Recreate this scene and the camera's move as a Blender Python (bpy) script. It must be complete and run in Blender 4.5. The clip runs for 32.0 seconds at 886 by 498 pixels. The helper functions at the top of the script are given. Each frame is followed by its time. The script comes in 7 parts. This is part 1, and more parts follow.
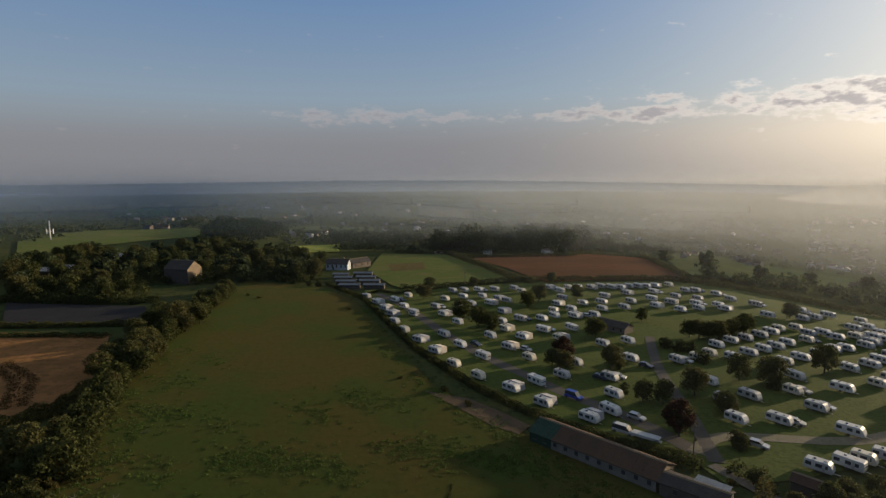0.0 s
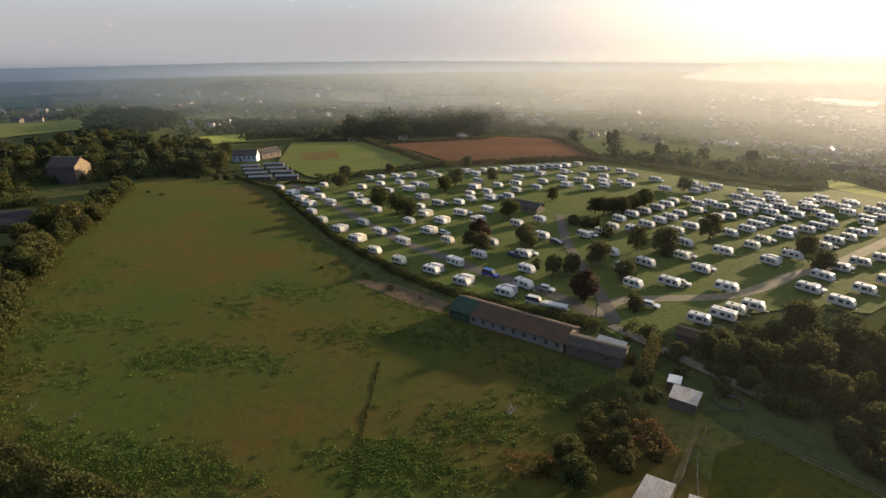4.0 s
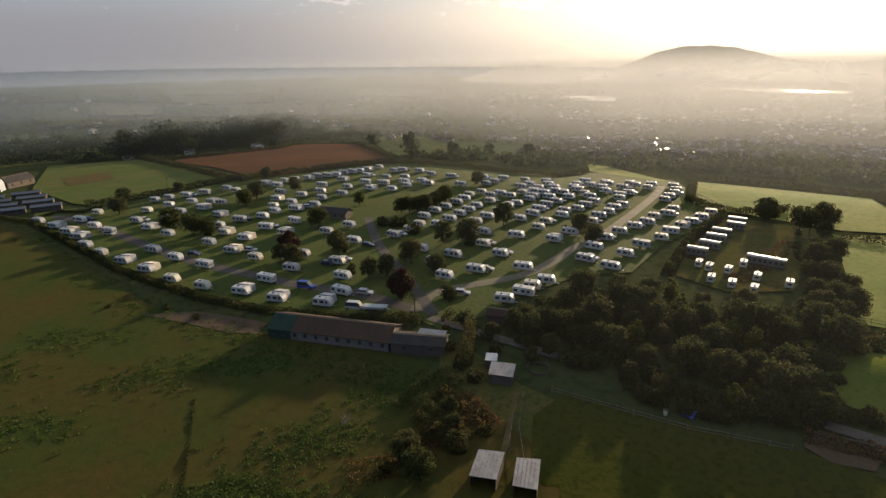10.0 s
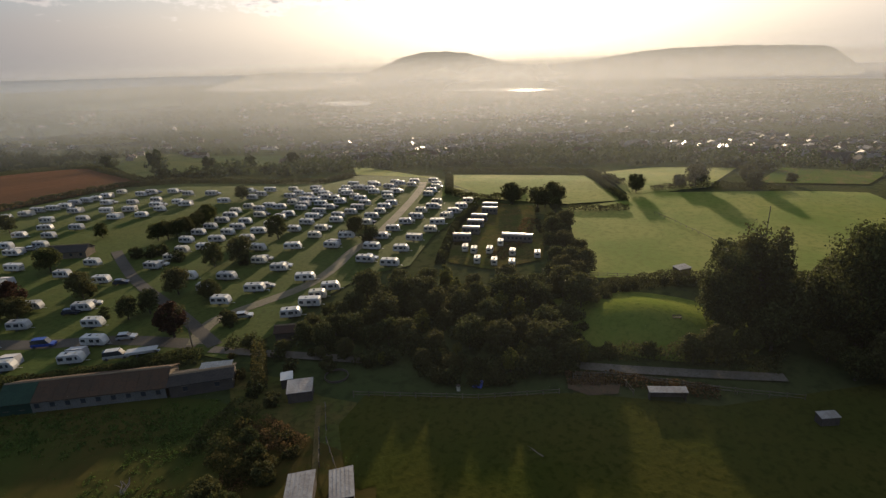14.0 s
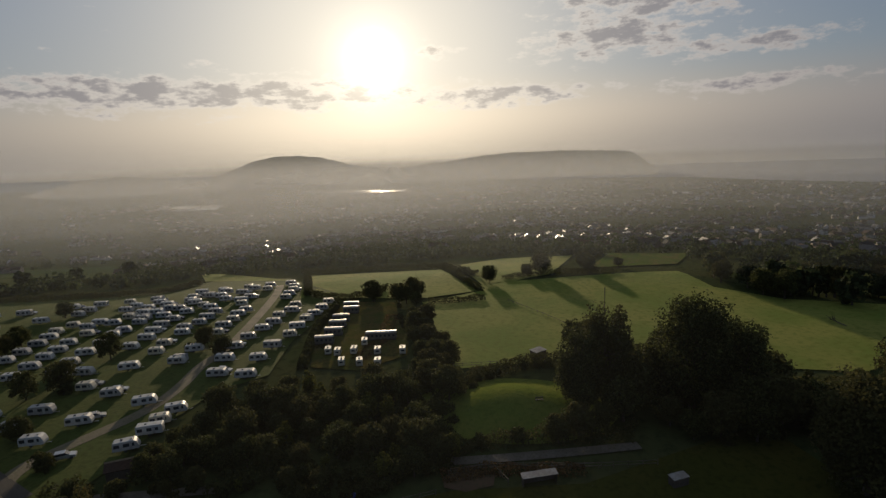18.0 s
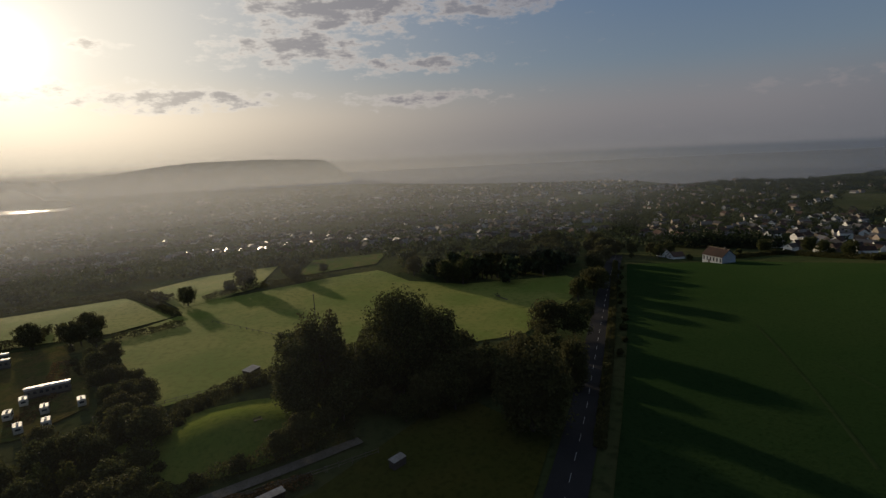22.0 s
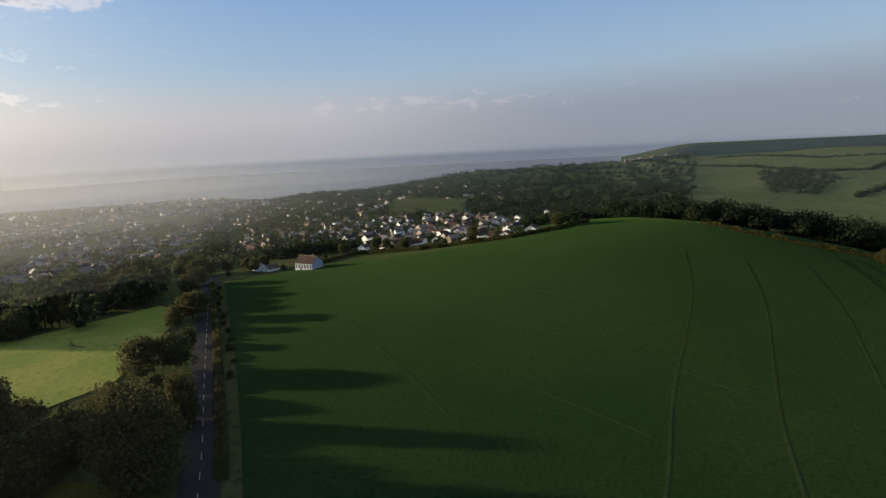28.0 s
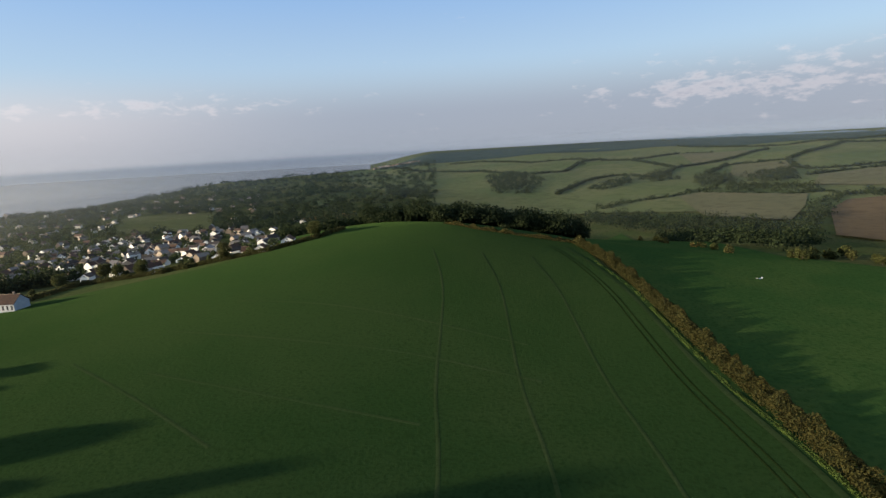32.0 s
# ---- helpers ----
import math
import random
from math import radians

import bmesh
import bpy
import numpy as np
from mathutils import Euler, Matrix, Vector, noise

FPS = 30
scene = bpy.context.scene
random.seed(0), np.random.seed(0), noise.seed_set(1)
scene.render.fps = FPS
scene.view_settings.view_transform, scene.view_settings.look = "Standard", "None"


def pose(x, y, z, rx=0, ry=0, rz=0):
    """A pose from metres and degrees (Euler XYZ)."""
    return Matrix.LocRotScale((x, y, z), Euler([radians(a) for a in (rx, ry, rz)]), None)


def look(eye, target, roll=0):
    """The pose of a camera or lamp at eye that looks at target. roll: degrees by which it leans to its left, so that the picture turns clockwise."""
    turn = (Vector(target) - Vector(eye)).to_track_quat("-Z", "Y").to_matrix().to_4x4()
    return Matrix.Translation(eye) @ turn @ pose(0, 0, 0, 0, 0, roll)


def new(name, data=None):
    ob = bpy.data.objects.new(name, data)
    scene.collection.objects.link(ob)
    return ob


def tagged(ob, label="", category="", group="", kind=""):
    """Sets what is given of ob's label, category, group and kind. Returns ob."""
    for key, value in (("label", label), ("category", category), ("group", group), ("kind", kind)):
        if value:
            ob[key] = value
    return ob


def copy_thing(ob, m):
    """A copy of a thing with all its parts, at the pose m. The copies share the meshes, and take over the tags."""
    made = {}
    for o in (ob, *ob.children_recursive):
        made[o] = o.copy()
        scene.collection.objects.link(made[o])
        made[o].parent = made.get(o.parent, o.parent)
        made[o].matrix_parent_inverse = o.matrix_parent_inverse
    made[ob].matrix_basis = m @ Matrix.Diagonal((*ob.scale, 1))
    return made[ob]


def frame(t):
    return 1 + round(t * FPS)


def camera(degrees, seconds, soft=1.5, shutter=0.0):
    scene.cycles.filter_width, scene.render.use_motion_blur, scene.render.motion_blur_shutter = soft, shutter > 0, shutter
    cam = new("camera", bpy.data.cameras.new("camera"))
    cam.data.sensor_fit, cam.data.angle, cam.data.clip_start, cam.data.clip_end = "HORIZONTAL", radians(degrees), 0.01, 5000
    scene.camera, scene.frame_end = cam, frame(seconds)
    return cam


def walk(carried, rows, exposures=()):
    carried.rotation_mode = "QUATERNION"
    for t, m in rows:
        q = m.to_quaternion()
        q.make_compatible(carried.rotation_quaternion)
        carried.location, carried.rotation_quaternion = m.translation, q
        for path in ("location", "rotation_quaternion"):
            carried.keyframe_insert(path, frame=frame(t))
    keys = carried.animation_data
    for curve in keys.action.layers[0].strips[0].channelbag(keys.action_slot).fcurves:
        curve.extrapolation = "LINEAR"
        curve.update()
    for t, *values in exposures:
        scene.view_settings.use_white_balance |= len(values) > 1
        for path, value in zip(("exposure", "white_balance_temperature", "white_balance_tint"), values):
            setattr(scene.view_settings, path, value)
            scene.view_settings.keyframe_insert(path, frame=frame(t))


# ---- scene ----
# ---- the camera: a drone that hovers 57 m above the road and turns ----
EYE = 57.0
cam = camera(78.15, 32.0, soft=1.4)
walk(cam, [
    (0, pose(0, 0, EYE, 82.57, 0.43, -0.06)),
    (0.5, pose(0, 0, EYE, 80.36, 0.50, -0.19)),
    (1, pose(0, 0, EYE, 76.30, 0.46, -0.24)),
    (1.5, pose(0, 0, EYE, 72.26, 0.54, -0.39)),
    (2, pose(0, 0, EYE, 70.70, 0.53, -0.48)),
    (2.5, pose(0, 0, EYE, 70.67, 0.60, -0.59)),
    (3, pose(0, 0, EYE, 70.67, 0.65, -2.01)),
    (3.5, pose(0, 0, EYE, 70.63, 0.74, -4.61)),
    (4, pose(0, 0, EYE, 70.61, 0.91, -8.99)),
    (4.5, pose(0, 0, EYE, 70.60, 1.03, -13.09)),
    (6.5, pose(0, 0, EYE, 70.66, 1.21, -18.56)),
    (7, pose(0, 0, EYE, 70.69, 1.18, -19.06)),
    (7.5, pose(0, 0, EYE, 70.71, 1.18, -19.82)),
    (8, pose(0, 0, EYE, 70.75, 1.21, -20.86)),
    (8.5, pose(0, 0, EYE, 70.75, 1.28, -22.56)),
    (9, pose(0, 0, EYE, 70.76, 1.33, -24.52)),
    (9.5, pose(0, 0, EYE, 70.77, 1.41, -27.13)),
    (10, pose(0, 0, EYE, 70.74, 1.39, -29.74)),
    (10.5, pose(0, 0, EYE, 70.76, 1.59, -32.31)),
    (11, pose(0, 0, EYE, 70.75, 1.71, -35.14)),
    (11.5, pose(0, 0, EYE, 70.74, 1.87, -38.19)),
    (12, pose(0, 0, EYE, 70.72, 1.87, -41.21)),
    (12.5, pose(0, 0, EYE, 70.70, 1.93, -44.28)),
    (13, pose(0, 0, EYE, 70.67, 1.98, -47.42)),
    (13.5, pose(0, 0, EYE, 70.64, 2.06, -50.67)),
    (14, pose(0, 0, EYE, 70.61, 2.11, -54.20)),
    (14.5, pose(0, 0, EYE, 70.58, 2.24, -57.52)),
    (15, pose(0, 0, EYE, 71.23, 2.25, -60.20)),
    (15.5, pose(0, 0, EYE, 73.14, 2.27, -62.80)),
    (17.5, pose(0, 0, EYE, 80.22, 2.26, -68.35)),
    (18, pose(0, 0, EYE, 80.26, 2.23, -69.14)),
    (18.5, pose(0, 0, EYE, 80.30, 2.23, -70.05)),
    (19, pose(0, 0, EYE, 80.22, 2.26, -74.33)),
    (19.5, pose(0, 0, EYE, 80.10, 2.31, -80.12)),
    (20, pose(0, 0, EYE, 80.02, 2.39, -85.09)),
    (20.5, pose(0, 0, EYE, 79.99, 2.43, -89.06)),
    (21, pose(0, 0, EYE, 79.96, 2.45, -92.69)),
    (21.5, pose(0, 0, EYE, 79.92, 2.49, -96.24)),
    (22, pose(0, 0, EYE, 79.88, 2.56, -99.97)),
    (22.5, pose(0, 0, EYE, 79.83, 2.61, -103.86)),
    (23, pose(0, 0, EYE, 79.85, 2.54, -107.24)),
    (23.5, pose(0, 0, EYE, 79.86, 2.53, -110.41)),
    (24, pose(0, 0, EYE, 79.85, 2.54, -113.69)),
    (24.5, pose(0, 0, EYE, 79.81, 2.60, -117.32)),
    (25, pose(0, 0, EYE, 79.77, 2.58, -120.94)),
    (25.5, pose(0, 0, EYE, 79.74, 2.65, -124.60)),
    (27.5, pose(0, 0, EYE, 79.61, 2.77, -138.22)),
    (28, pose(0, 0, EYE, 79.57, 2.85, -141.44)),
    (28.5, pose(0, 0, EYE, 79.54, 2.89, -144.50)),
    (29, pose(0, 0, EYE, 79.48, 2.93, -147.27)),
    (29.5, pose(0, 0, EYE, 79.46, 2.97, -149.92)),
    (30, pose(0, 0, EYE, 79.46, 2.99, -152.59)),
    (30.5, pose(0, 0, EYE, 79.39, 3.04, -155.66)),
    (31, pose(0, 0, EYE, 79.32, 3.11, -159.37)),
    (31.5, pose(0, 0, EYE, 79.23, 3.20, -163.31)),
    (32, pose(0, 0, EYE, 79.13, 3.23, -166.89)),
], exposures=[(0, 0.69, 6800, 11), (1.0, 0.96, 6900, 12), (2.0, 1.41, 7000, 12), (3.0, 1.76, 7100, 12), (4.0, 1.72, 7200, 13), (7, 1.5, 7200, 14), (9, 1.21, 7000, 13), (11, 1.02, 6900, 13), (13, 0.90, 6800, 13), (15, 0.84, 6700, 12), (18, -0.12, 6600, 11), (20, -0.22, 6500, 11), (21, -0.20, 6500, 11), (22, -0.12, 6500, 11), (23, 0.17, 6500, 11), (25.5, 0.72, 6500, 11), (28, 1.18, 6400, 10), (32, 1.56, 6400, 9)])

# ---- sky, sun ----
SUN_AZ, SUN_EL = -62.5, 9.6
SUN_DIR = Vector((-math.sin(radians(SUN_AZ)) * math.cos(radians(SUN_EL)), math.cos(radians(SUN_AZ)) * math.cos(radians(SUN_EL)), math.sin(radians(SUN_EL))))


def node(tree, kind, inputs=(), **props):
    n = tree.nodes.new(kind)
    for k, v in props.items():
        if k == "operation":
            n.operation = v
        elif k == "blend":
            n.blend_type = v
        elif k == "data":
            n.data_type = v
    for k, v in dict(inputs).items():
        if isinstance(v, bpy.types.NodeSocket):
            tree.links.new(v, n.inputs[k])
        else:
            n.inputs[k].default_value = v
    return n


def calc(tree, op, a, b=0.0, c=0.0):
    return node(tree, "ShaderNodeMath", {0: a, 1: b, 2: c}, operation=op).outputs[0]


def blend(tree, k, a, b):
    n = node(tree, "ShaderNodeMix", {0: k}, data="RGBA")
    for i, v in ((6, a), (7, b)):
        if isinstance(v, bpy.types.NodeSocket):
            tree.links.new(v, n.inputs[i])
        else:
            n.inputs[i].default_value = (*v, 1)
    return n.outputs[2]


def span(tree, v, a, b, lo=0.0, hi=1.0):
    n = node(tree, "ShaderNodeMapRange", {0: v, 1: a, 2: b, 3: lo, 4: hi})
    n.interpolation_type = "SMOOTHSTEP"
    return n.outputs[0]


# zones of cloud: azimuth, its spread, height, its spread, weight
CLOUD_ZONES = [(-46, 28, 6.5, 1.9, 1.16), (-75, 12, 5.7, 1.2, 1.12), (-97, 11, 5.4, 0.8, 0.98), (-86, 9, 10.4, 2.0, 1.2), (-97, 10, 8.8, 1.1, 1.0), (-90, 10, 13.8, 2.6, 1.32), (-104, 9, 13.7, 1.6, 1.12), (-69, 2, 10, 0.9, 1.05), (8, 13, 6.2, 0.9, 0.82), (-20, 14, 6.0, 1.0, 0.92), (-139, 14, 4.6, 1.1, 0.66), (164, 14, 4.0, 2.6, 0.72)]


def make_sky():
    world = bpy.data.worlds.new("sky")
    scene.world = world
    world.use_nodes = True
    t = world.node_tree
    t.nodes.clear()
    sky = t.nodes.new("ShaderNodeTexSky")
    sky.sky_type = "NISHITA"
    sky.sun_disc = False
    sky.sun_elevation, sky.sun_rotation = radians(SUN_EL), radians(-SUN_AZ)
    sky.altitude, sky.air_density, sky.dust_density, sky.ozone_density = 100, 1.0, 1.5, 1.5
    where = t.nodes.new("ShaderNodeTexCoord").outputs["Generated"]
    d = node(t, "ShaderNodeSeparateXYZ", {0: where})
    up = d.outputs[2]
    near = node(t, "ShaderNodeVectorMath", {0: where, 1: SUN_DIR}, operation="DOT_PRODUCT").outputs["Value"]
    near = calc(t, "MAXIMUM", near, 0.0)
    wide, mid = calc(t, "POWER", near, 4.0), calc(t, "POWER", near, 30.0)
    tight, disc = calc(t, "POWER", near, 420.0), calc(t, "POWER", near, 3300.0)
    base = node(t, "ShaderNodeVectorMath", {0: sky.outputs[0], 3: 0.085}, operation="SCALE").outputs[0]
    blue = blend(t, span(t, up, 0.05, 0.42), (0.31, 0.40, 0.50), (0.10, 0.25, 0.55))
    blue = blend(t, span(t, up, 0.40, 0.62), blue, (0.39, 0.45, 0.53))
    base = blend(t, 0.7, base, blue)
    base = blend(t, calc(t, "MULTIPLY", calc(t, "POWER", near, 7.0), 0.85), base, (0.97, 0.97, 0.92))
    # the bank of haze that lies over the sea and the valley
    haze = blend(t, calc(t, "POWER", near, 6.0), blend(t, span(t, d.outputs[1], -0.6, 0.7), blend(t, span(t, d.outputs[1], -0.6, -0.96), (0.362, 0.350, 0.368), (0.205, 0.228, 0.275)), (0.230, 0.238, 0.266)), (1.5, 1.28, 0.98))
    base = blend(t, span(t, up, 0.15, 0.05, 0.0, 0.94), base, haze)
    base = blend(t, span(t, up, 0.075, -0.005, 0.0, 0.42), base, blend(t, wide, (0.20, 0.21, 0.235), (0.50, 0.44, 0.36)))
    # heaps and streaks of cloud over the haze
    az = calc(t, "ARCTAN2", calc(t, "MULTIPLY", d.outputs[0], -1.0), d.outputs[1])
    drift = node(t, "ShaderNodeCombineXYZ", {0: calc(t, "MULTIPLY", az, 24.0), 1: calc(t, "MULTIPLY", up, 60.0), 2: 0.3}).outputs[0]
    puffs = node(t, "ShaderNodeTexNoise", {"Vector": drift, "Scale": 1.0, "Detail": 10.0, "Roughness": 0.62}).outputs[0]
    zone = None
    for a0, wa, e0, we, k in CLOUD_ZONES:
        x = calc(t, "POWER", calc(t, "DIVIDE", calc(t, "SUBTRACT", az, radians(a0)), radians(wa)), 2.0)
        y = calc(t, "POWER", calc(t, "DIVIDE", calc(t, "SUBTRACT", up, radians(e0)), radians(we)), 2.0)
        g = calc(t, "MULTIPLY", calc(t, "POWER", 2.718, calc(t, "MULTIPLY", calc(t, "ADD", x, y), -1.0)), k)
        zone = g if zone is None else calc(t, "MAXIMUM", zone, g)
    amount = calc(t, "ADD", puffs, calc(t, "MULTIPLY", calc(t, "SUBTRACT", zone, 1.0), 0.36))
    cover = span(t, amount, 0.28, 0.49)
    core = span(t, amount, 0.38, 0.58)
    rim = blend(t, wide, (0.52, 0.46, 0.46), (1.3, 1.22, 1.1))
    cloud = blend(t, core, rim, blend(t, wide, (0.31, 0.29, 0.32), (0.52, 0.50, 0.51)))
    base = blend(t, calc(t, "MULTIPLY", cover, span(t, wide, 0.0, 0.5, 0.42, 0.88)), base, cloud)
    # the glow round the sun and the sun itself
    glow = node(t, "ShaderNodeVectorMath", {0: (1.0, 0.86, 0.6), 3: calc(t, "MULTIPLY", mid, 0.75)}, operation="SCALE").outputs[0]
    glow2 = node(t, "ShaderNodeVectorMath", {0: (1.0, 0.93, 0.75), 3: calc(t, "ADD", calc(t, "MULTIPLY", tight, 0.85), calc(t, "MULTIPLY", disc, 9.0))}, operation="SCALE").outputs[0]
    base = node(t, "ShaderNodeVectorMath", {0: base, 1: glow}, operation="ADD").outputs[0]
    base = node(t, "ShaderNodeVectorMath", {0: base, 1: glow2}, operation="ADD").outputs[0]
    # the far sea under the horizon, haze and sunward warmth painted into its colour
    sea = blend(t, wide, blend(t, span(t, up, -0.014, -0.030), (0.138, 0.158, 0.196), (0.160, 0.176, 0.205)), (0.75, 0.64, 0.48))
    base = blend(t, span(t, up, -0.004, -0.014), base, sea)
    back = node(t, "ShaderNodeBackground", {0: base, 1: 0.62})
    out = t.nodes.new("ShaderNodeOutputWorld")
    t.links.new(back.outputs[0], out.inputs[0])


make_sky()
lamp = bpy.data.lights.new("sun", "SUN")
lamp.energy, lamp.angle, lamp.color = 4.6, radians(1.6), (1.0, 0.80, 0.54)
sun = new("sun", lamp)
sun.matrix_world = look(SUN_DIR * 400, (0, 0, 0))


# ---- materials ----
def start_material(name, rough=0.8, metal=0.0, spec=0.3):
    m = bpy.data.materials.new(name)
    m.use_nodes = True
    t = m.node_tree
    bsdf = t.nodes["Principled BSDF"]
    bsdf.inputs["Roughness"].default_value = rough
    bsdf.inputs["Metallic"].default_value = metal
    bsdf.inputs["Specular IOR Level"].default_value = spec
    return m, t, bsdf


def noise_of(t, vector, scale, detail=4.0, rough=0.6):
    return node(t, "ShaderNodeTexNoise", {"Vector": vector, "Scale": scale, "Detail": detail, "Roughness": rough}).outputs[0]


def surface(name, a, b, c, s1, s2, rough=0.8, metal=0.0, spec=0.3, bump=0.3, vary=0.0, stretch=None):
    """Colour a to b in large patches of 1/s1 m, flecked with c in grain of 1/s2 m."""
    m, t, bsdf = start_material(name, rough, metal, spec)
    at = t.nodes.new("ShaderNodeTexCoord").outputs["Object"]
    if stretch:
        at = node(t, "ShaderNodeMapping", {"Vector": at, "Rotation": (0, 0, stretch[0]), "Scale": (stretch[1], 1, 1)}).outputs[0]
    big, small = noise_of(t, at, s1), noise_of(t, at, s2, 3.0)
    col = blend(t, span(t, big, 0.36, 0.64), a, b)
    col = blend(t, calc(t, "MULTIPLY", span(t, small, 0.45, 0.7), 0.75), col, c)
    if vary:
        r = t.nodes.new("ShaderNodeObjectInfo").outputs["Random"]
        col = node(t, "ShaderNodeVectorMath", {0: col, 3: span(t, r, 0.0, 1.0, 1 - vary, 1 + vary)}, operation="SCALE").outputs[0]
    t.links.new(col, bsdf.inputs["Base Color"])
    if bump:
        bp = node(t, "ShaderNodeBump", {"Strength": bump, "Distance": 0.3 / s2 if s2 > 1 else 0.3, "Height": small})
        t.links.new(bp.outputs[0], bsdf.inputs["Normal"])
    return m


def foliage(name, dark, light, odd, warm=0.0):
    m, t, bsdf = start_material(name, 0.85, 0.0, 0.08)
    r = t.nodes.new("ShaderNodeNewGeometry").outputs["Random Per Island"]
    o = t.nodes.new("ShaderNodeObjectInfo").outputs["Random"]
    col = blend(t, calc(t, "POWER", r, 1.6), dark, light)
    col = blend(t, span(t, o, 0.25, 1.0, 0.0, 0.7), col, odd)
    t.links.new(col, bsdf.inputs["Base Color"])
    thin = node(t, "ShaderNodeBsdfTranslucent", {0: col})
    mix = node(t, "ShaderNodeMixShader", {0: 0.38, 1: bsdf.outputs[0], 2: thin.outputs[0]})
    t.links.new(mix.outputs[0], t.nodes["Material Output"].inputs[0])
    return m


def plain(name, colour, rough=0.5, metal=0.0, spec=0.5, dirt=0.12, vary=0.0):
    dark = tuple(v * (1 - dirt) for v in colour)
    return surface(name, colour, tuple(v * (1 - dirt / 2) for v in colour), dark, 0.7, 6.0, rough, metal, spec, 0.05, vary)


M = {}
M["land"] = surface("rough ground", (0.035, 0.048, 0.018), (0.052, 0.055, 0.024), (0.02, 0.026, 0.011), 0.02, 0.35, 0.95, spec=0.0)
M["paddock"] = surface("tired brown pasture", (0.053, 0.041, 0.012), (0.030, 0.046, 0.010), (0.034, 0.037, 0.009), 0.028, 0.5, 0.95, spec=0.02, bump=0.3)
M["scrub"] = surface("rough scrubby ground", (0.0875, 0.0688, 0.0250), (0.0562, 0.0650, 0.0187), (0.0375, 0.0400, 0.0137), 0.12, 0.9, 0.95, spec=0.0, bump=0.6)
# Two far fields dulled: haze is put into their base colours.
M["far_hay"] = surface("hazed straw field", (0.0782, 0.0760, 0.0464), (0.0680, 0.0704, 0.0416), (0.0544, 0.0563, 0.0336), 0.01, 0.08, 0.95, spec=0.0)
M["far_red"] = surface("hazed brown field", (0.0760, 0.0576, 0.0360), (0.0680, 0.0528, 0.0336), (0.0560, 0.0432, 0.0288), 0.01, 0.08, 0.95, spec=0.0)
M["lawn"] = surface("mown park grass", (0.042, 0.062, 0.014), (0.056, 0.068, 0.017), (0.028, 0.039, 0.009), 0.06, 0.9, 0.95, spec=0.05, bump=0.4)
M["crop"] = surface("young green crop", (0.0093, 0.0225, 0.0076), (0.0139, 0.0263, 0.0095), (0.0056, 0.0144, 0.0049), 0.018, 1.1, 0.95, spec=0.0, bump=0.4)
for key, weight, tint in (("crop", 0.035, (0.35, 0.62, 0.16, 1)), ("lawn", 0.02, (0.6, 0.65, 0.25, 1)), ("paddock", 0.015, (0.6, 0.6, 0.25, 1))):
    leafy = M[key].node_tree.nodes["Principled BSDF"]
    leafy.inputs["Sheen Weight"].default_value = weight
    leafy.inputs["Sheen Tint"].default_value = tint
    leafy.inputs["Sheen Roughness"].default_value = 0.5
# Darker, cooler grass: the shade of the slope is put into the colour.
M["shade_grass"] = surface("green pasture darkened for shade", (0.0200, 0.0440, 0.0130), (0.0285, 0.0505, 0.0150), (0.0128, 0.0305, 0.0090), 0.03, 0.8, 0.95, spec=0.0, bump=0.5)
# Haze put into the grass colour: less saturated and bluer.
M["hill_grass"] = surface("hazed olive hill grass", (0.0530, 0.0707, 0.0320), (0.0734, 0.0802, 0.0400), (0.0394, 0.0544, 0.0264), 0.006, 0.06, 0.95, spec=0.0)
# Base colour raised in place of backlit glow and sun glare on the grass.
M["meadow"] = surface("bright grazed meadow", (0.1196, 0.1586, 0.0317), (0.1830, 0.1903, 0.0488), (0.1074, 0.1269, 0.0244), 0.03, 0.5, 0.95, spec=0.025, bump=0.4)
M["rough_lawn"] = surface("coarse paddock grass", (0.0379, 0.0428, 0.0097), (0.0477, 0.0457, 0.0112), (0.0243, 0.0272, 0.0063), 0.05, 0.8, 0.95, spec=0.0, bump=0.5)
M["hay"] = surface("pale cut meadow", (0.0840, 0.1008, 0.0336), (0.0672, 0.0960, 0.0264), (0.1260, 0.0984, 0.0456), 0.025, 0.25, 0.95, spec=0.0, stretch=(0.3, 0.3))
M["plough"] = surface("red ploughed earth", (0.1000, 0.0512, 0.0288), (0.0840, 0.0456, 0.0264), (0.0624, 0.0336, 0.0192), 0.03, 0.4, 0.95, spec=0.0, stretch=(0.5, 0.15))
M["stubble"] = surface("rust brown stubble", (0.21, 0.105, 0.045), (0.15, 0.080, 0.034), (0.10, 0.062, 0.028), 0.10, 0.45, 0.95, spec=0.0, bump=0.8)
M["asphalt"] = surface("worn asphalt", (0.023, 0.023, 0.025), (0.019, 0.019, 0.021), (0.033, 0.032, 0.033), 0.15, 6.0, 0.95, spec=0.04)
M["tarmac"] = surface("grey site road", (0.0680, 0.0616, 0.0544), (0.0528, 0.0480, 0.0424), (0.0880, 0.0784, 0.0672), 0.15, 3.0, 0.9, spec=0.1)
M["lane"] = surface("muddy tarmac lane", (0.1140, 0.1026, 0.0893), (0.0855, 0.0760, 0.0646), (0.0570, 0.0570, 0.0418), 0.2, 2.0, 0.9, spec=0.05)
M["straw"] = surface("dry straw-coloured grass", (0.1125, 0.0840, 0.0390), (0.0863, 0.0690, 0.0315), (0.0525, 0.0495, 0.0195), 0.3, 2.5, 0.95, spec=0.0)
M["mound_grass"] = surface("close green grass", (0.0892, 0.1153, 0.0239), (0.1087, 0.1240, 0.0283), (0.0609, 0.0827, 0.0174), 0.12, 0.9, 0.95, spec=0.0, bump=0.6)
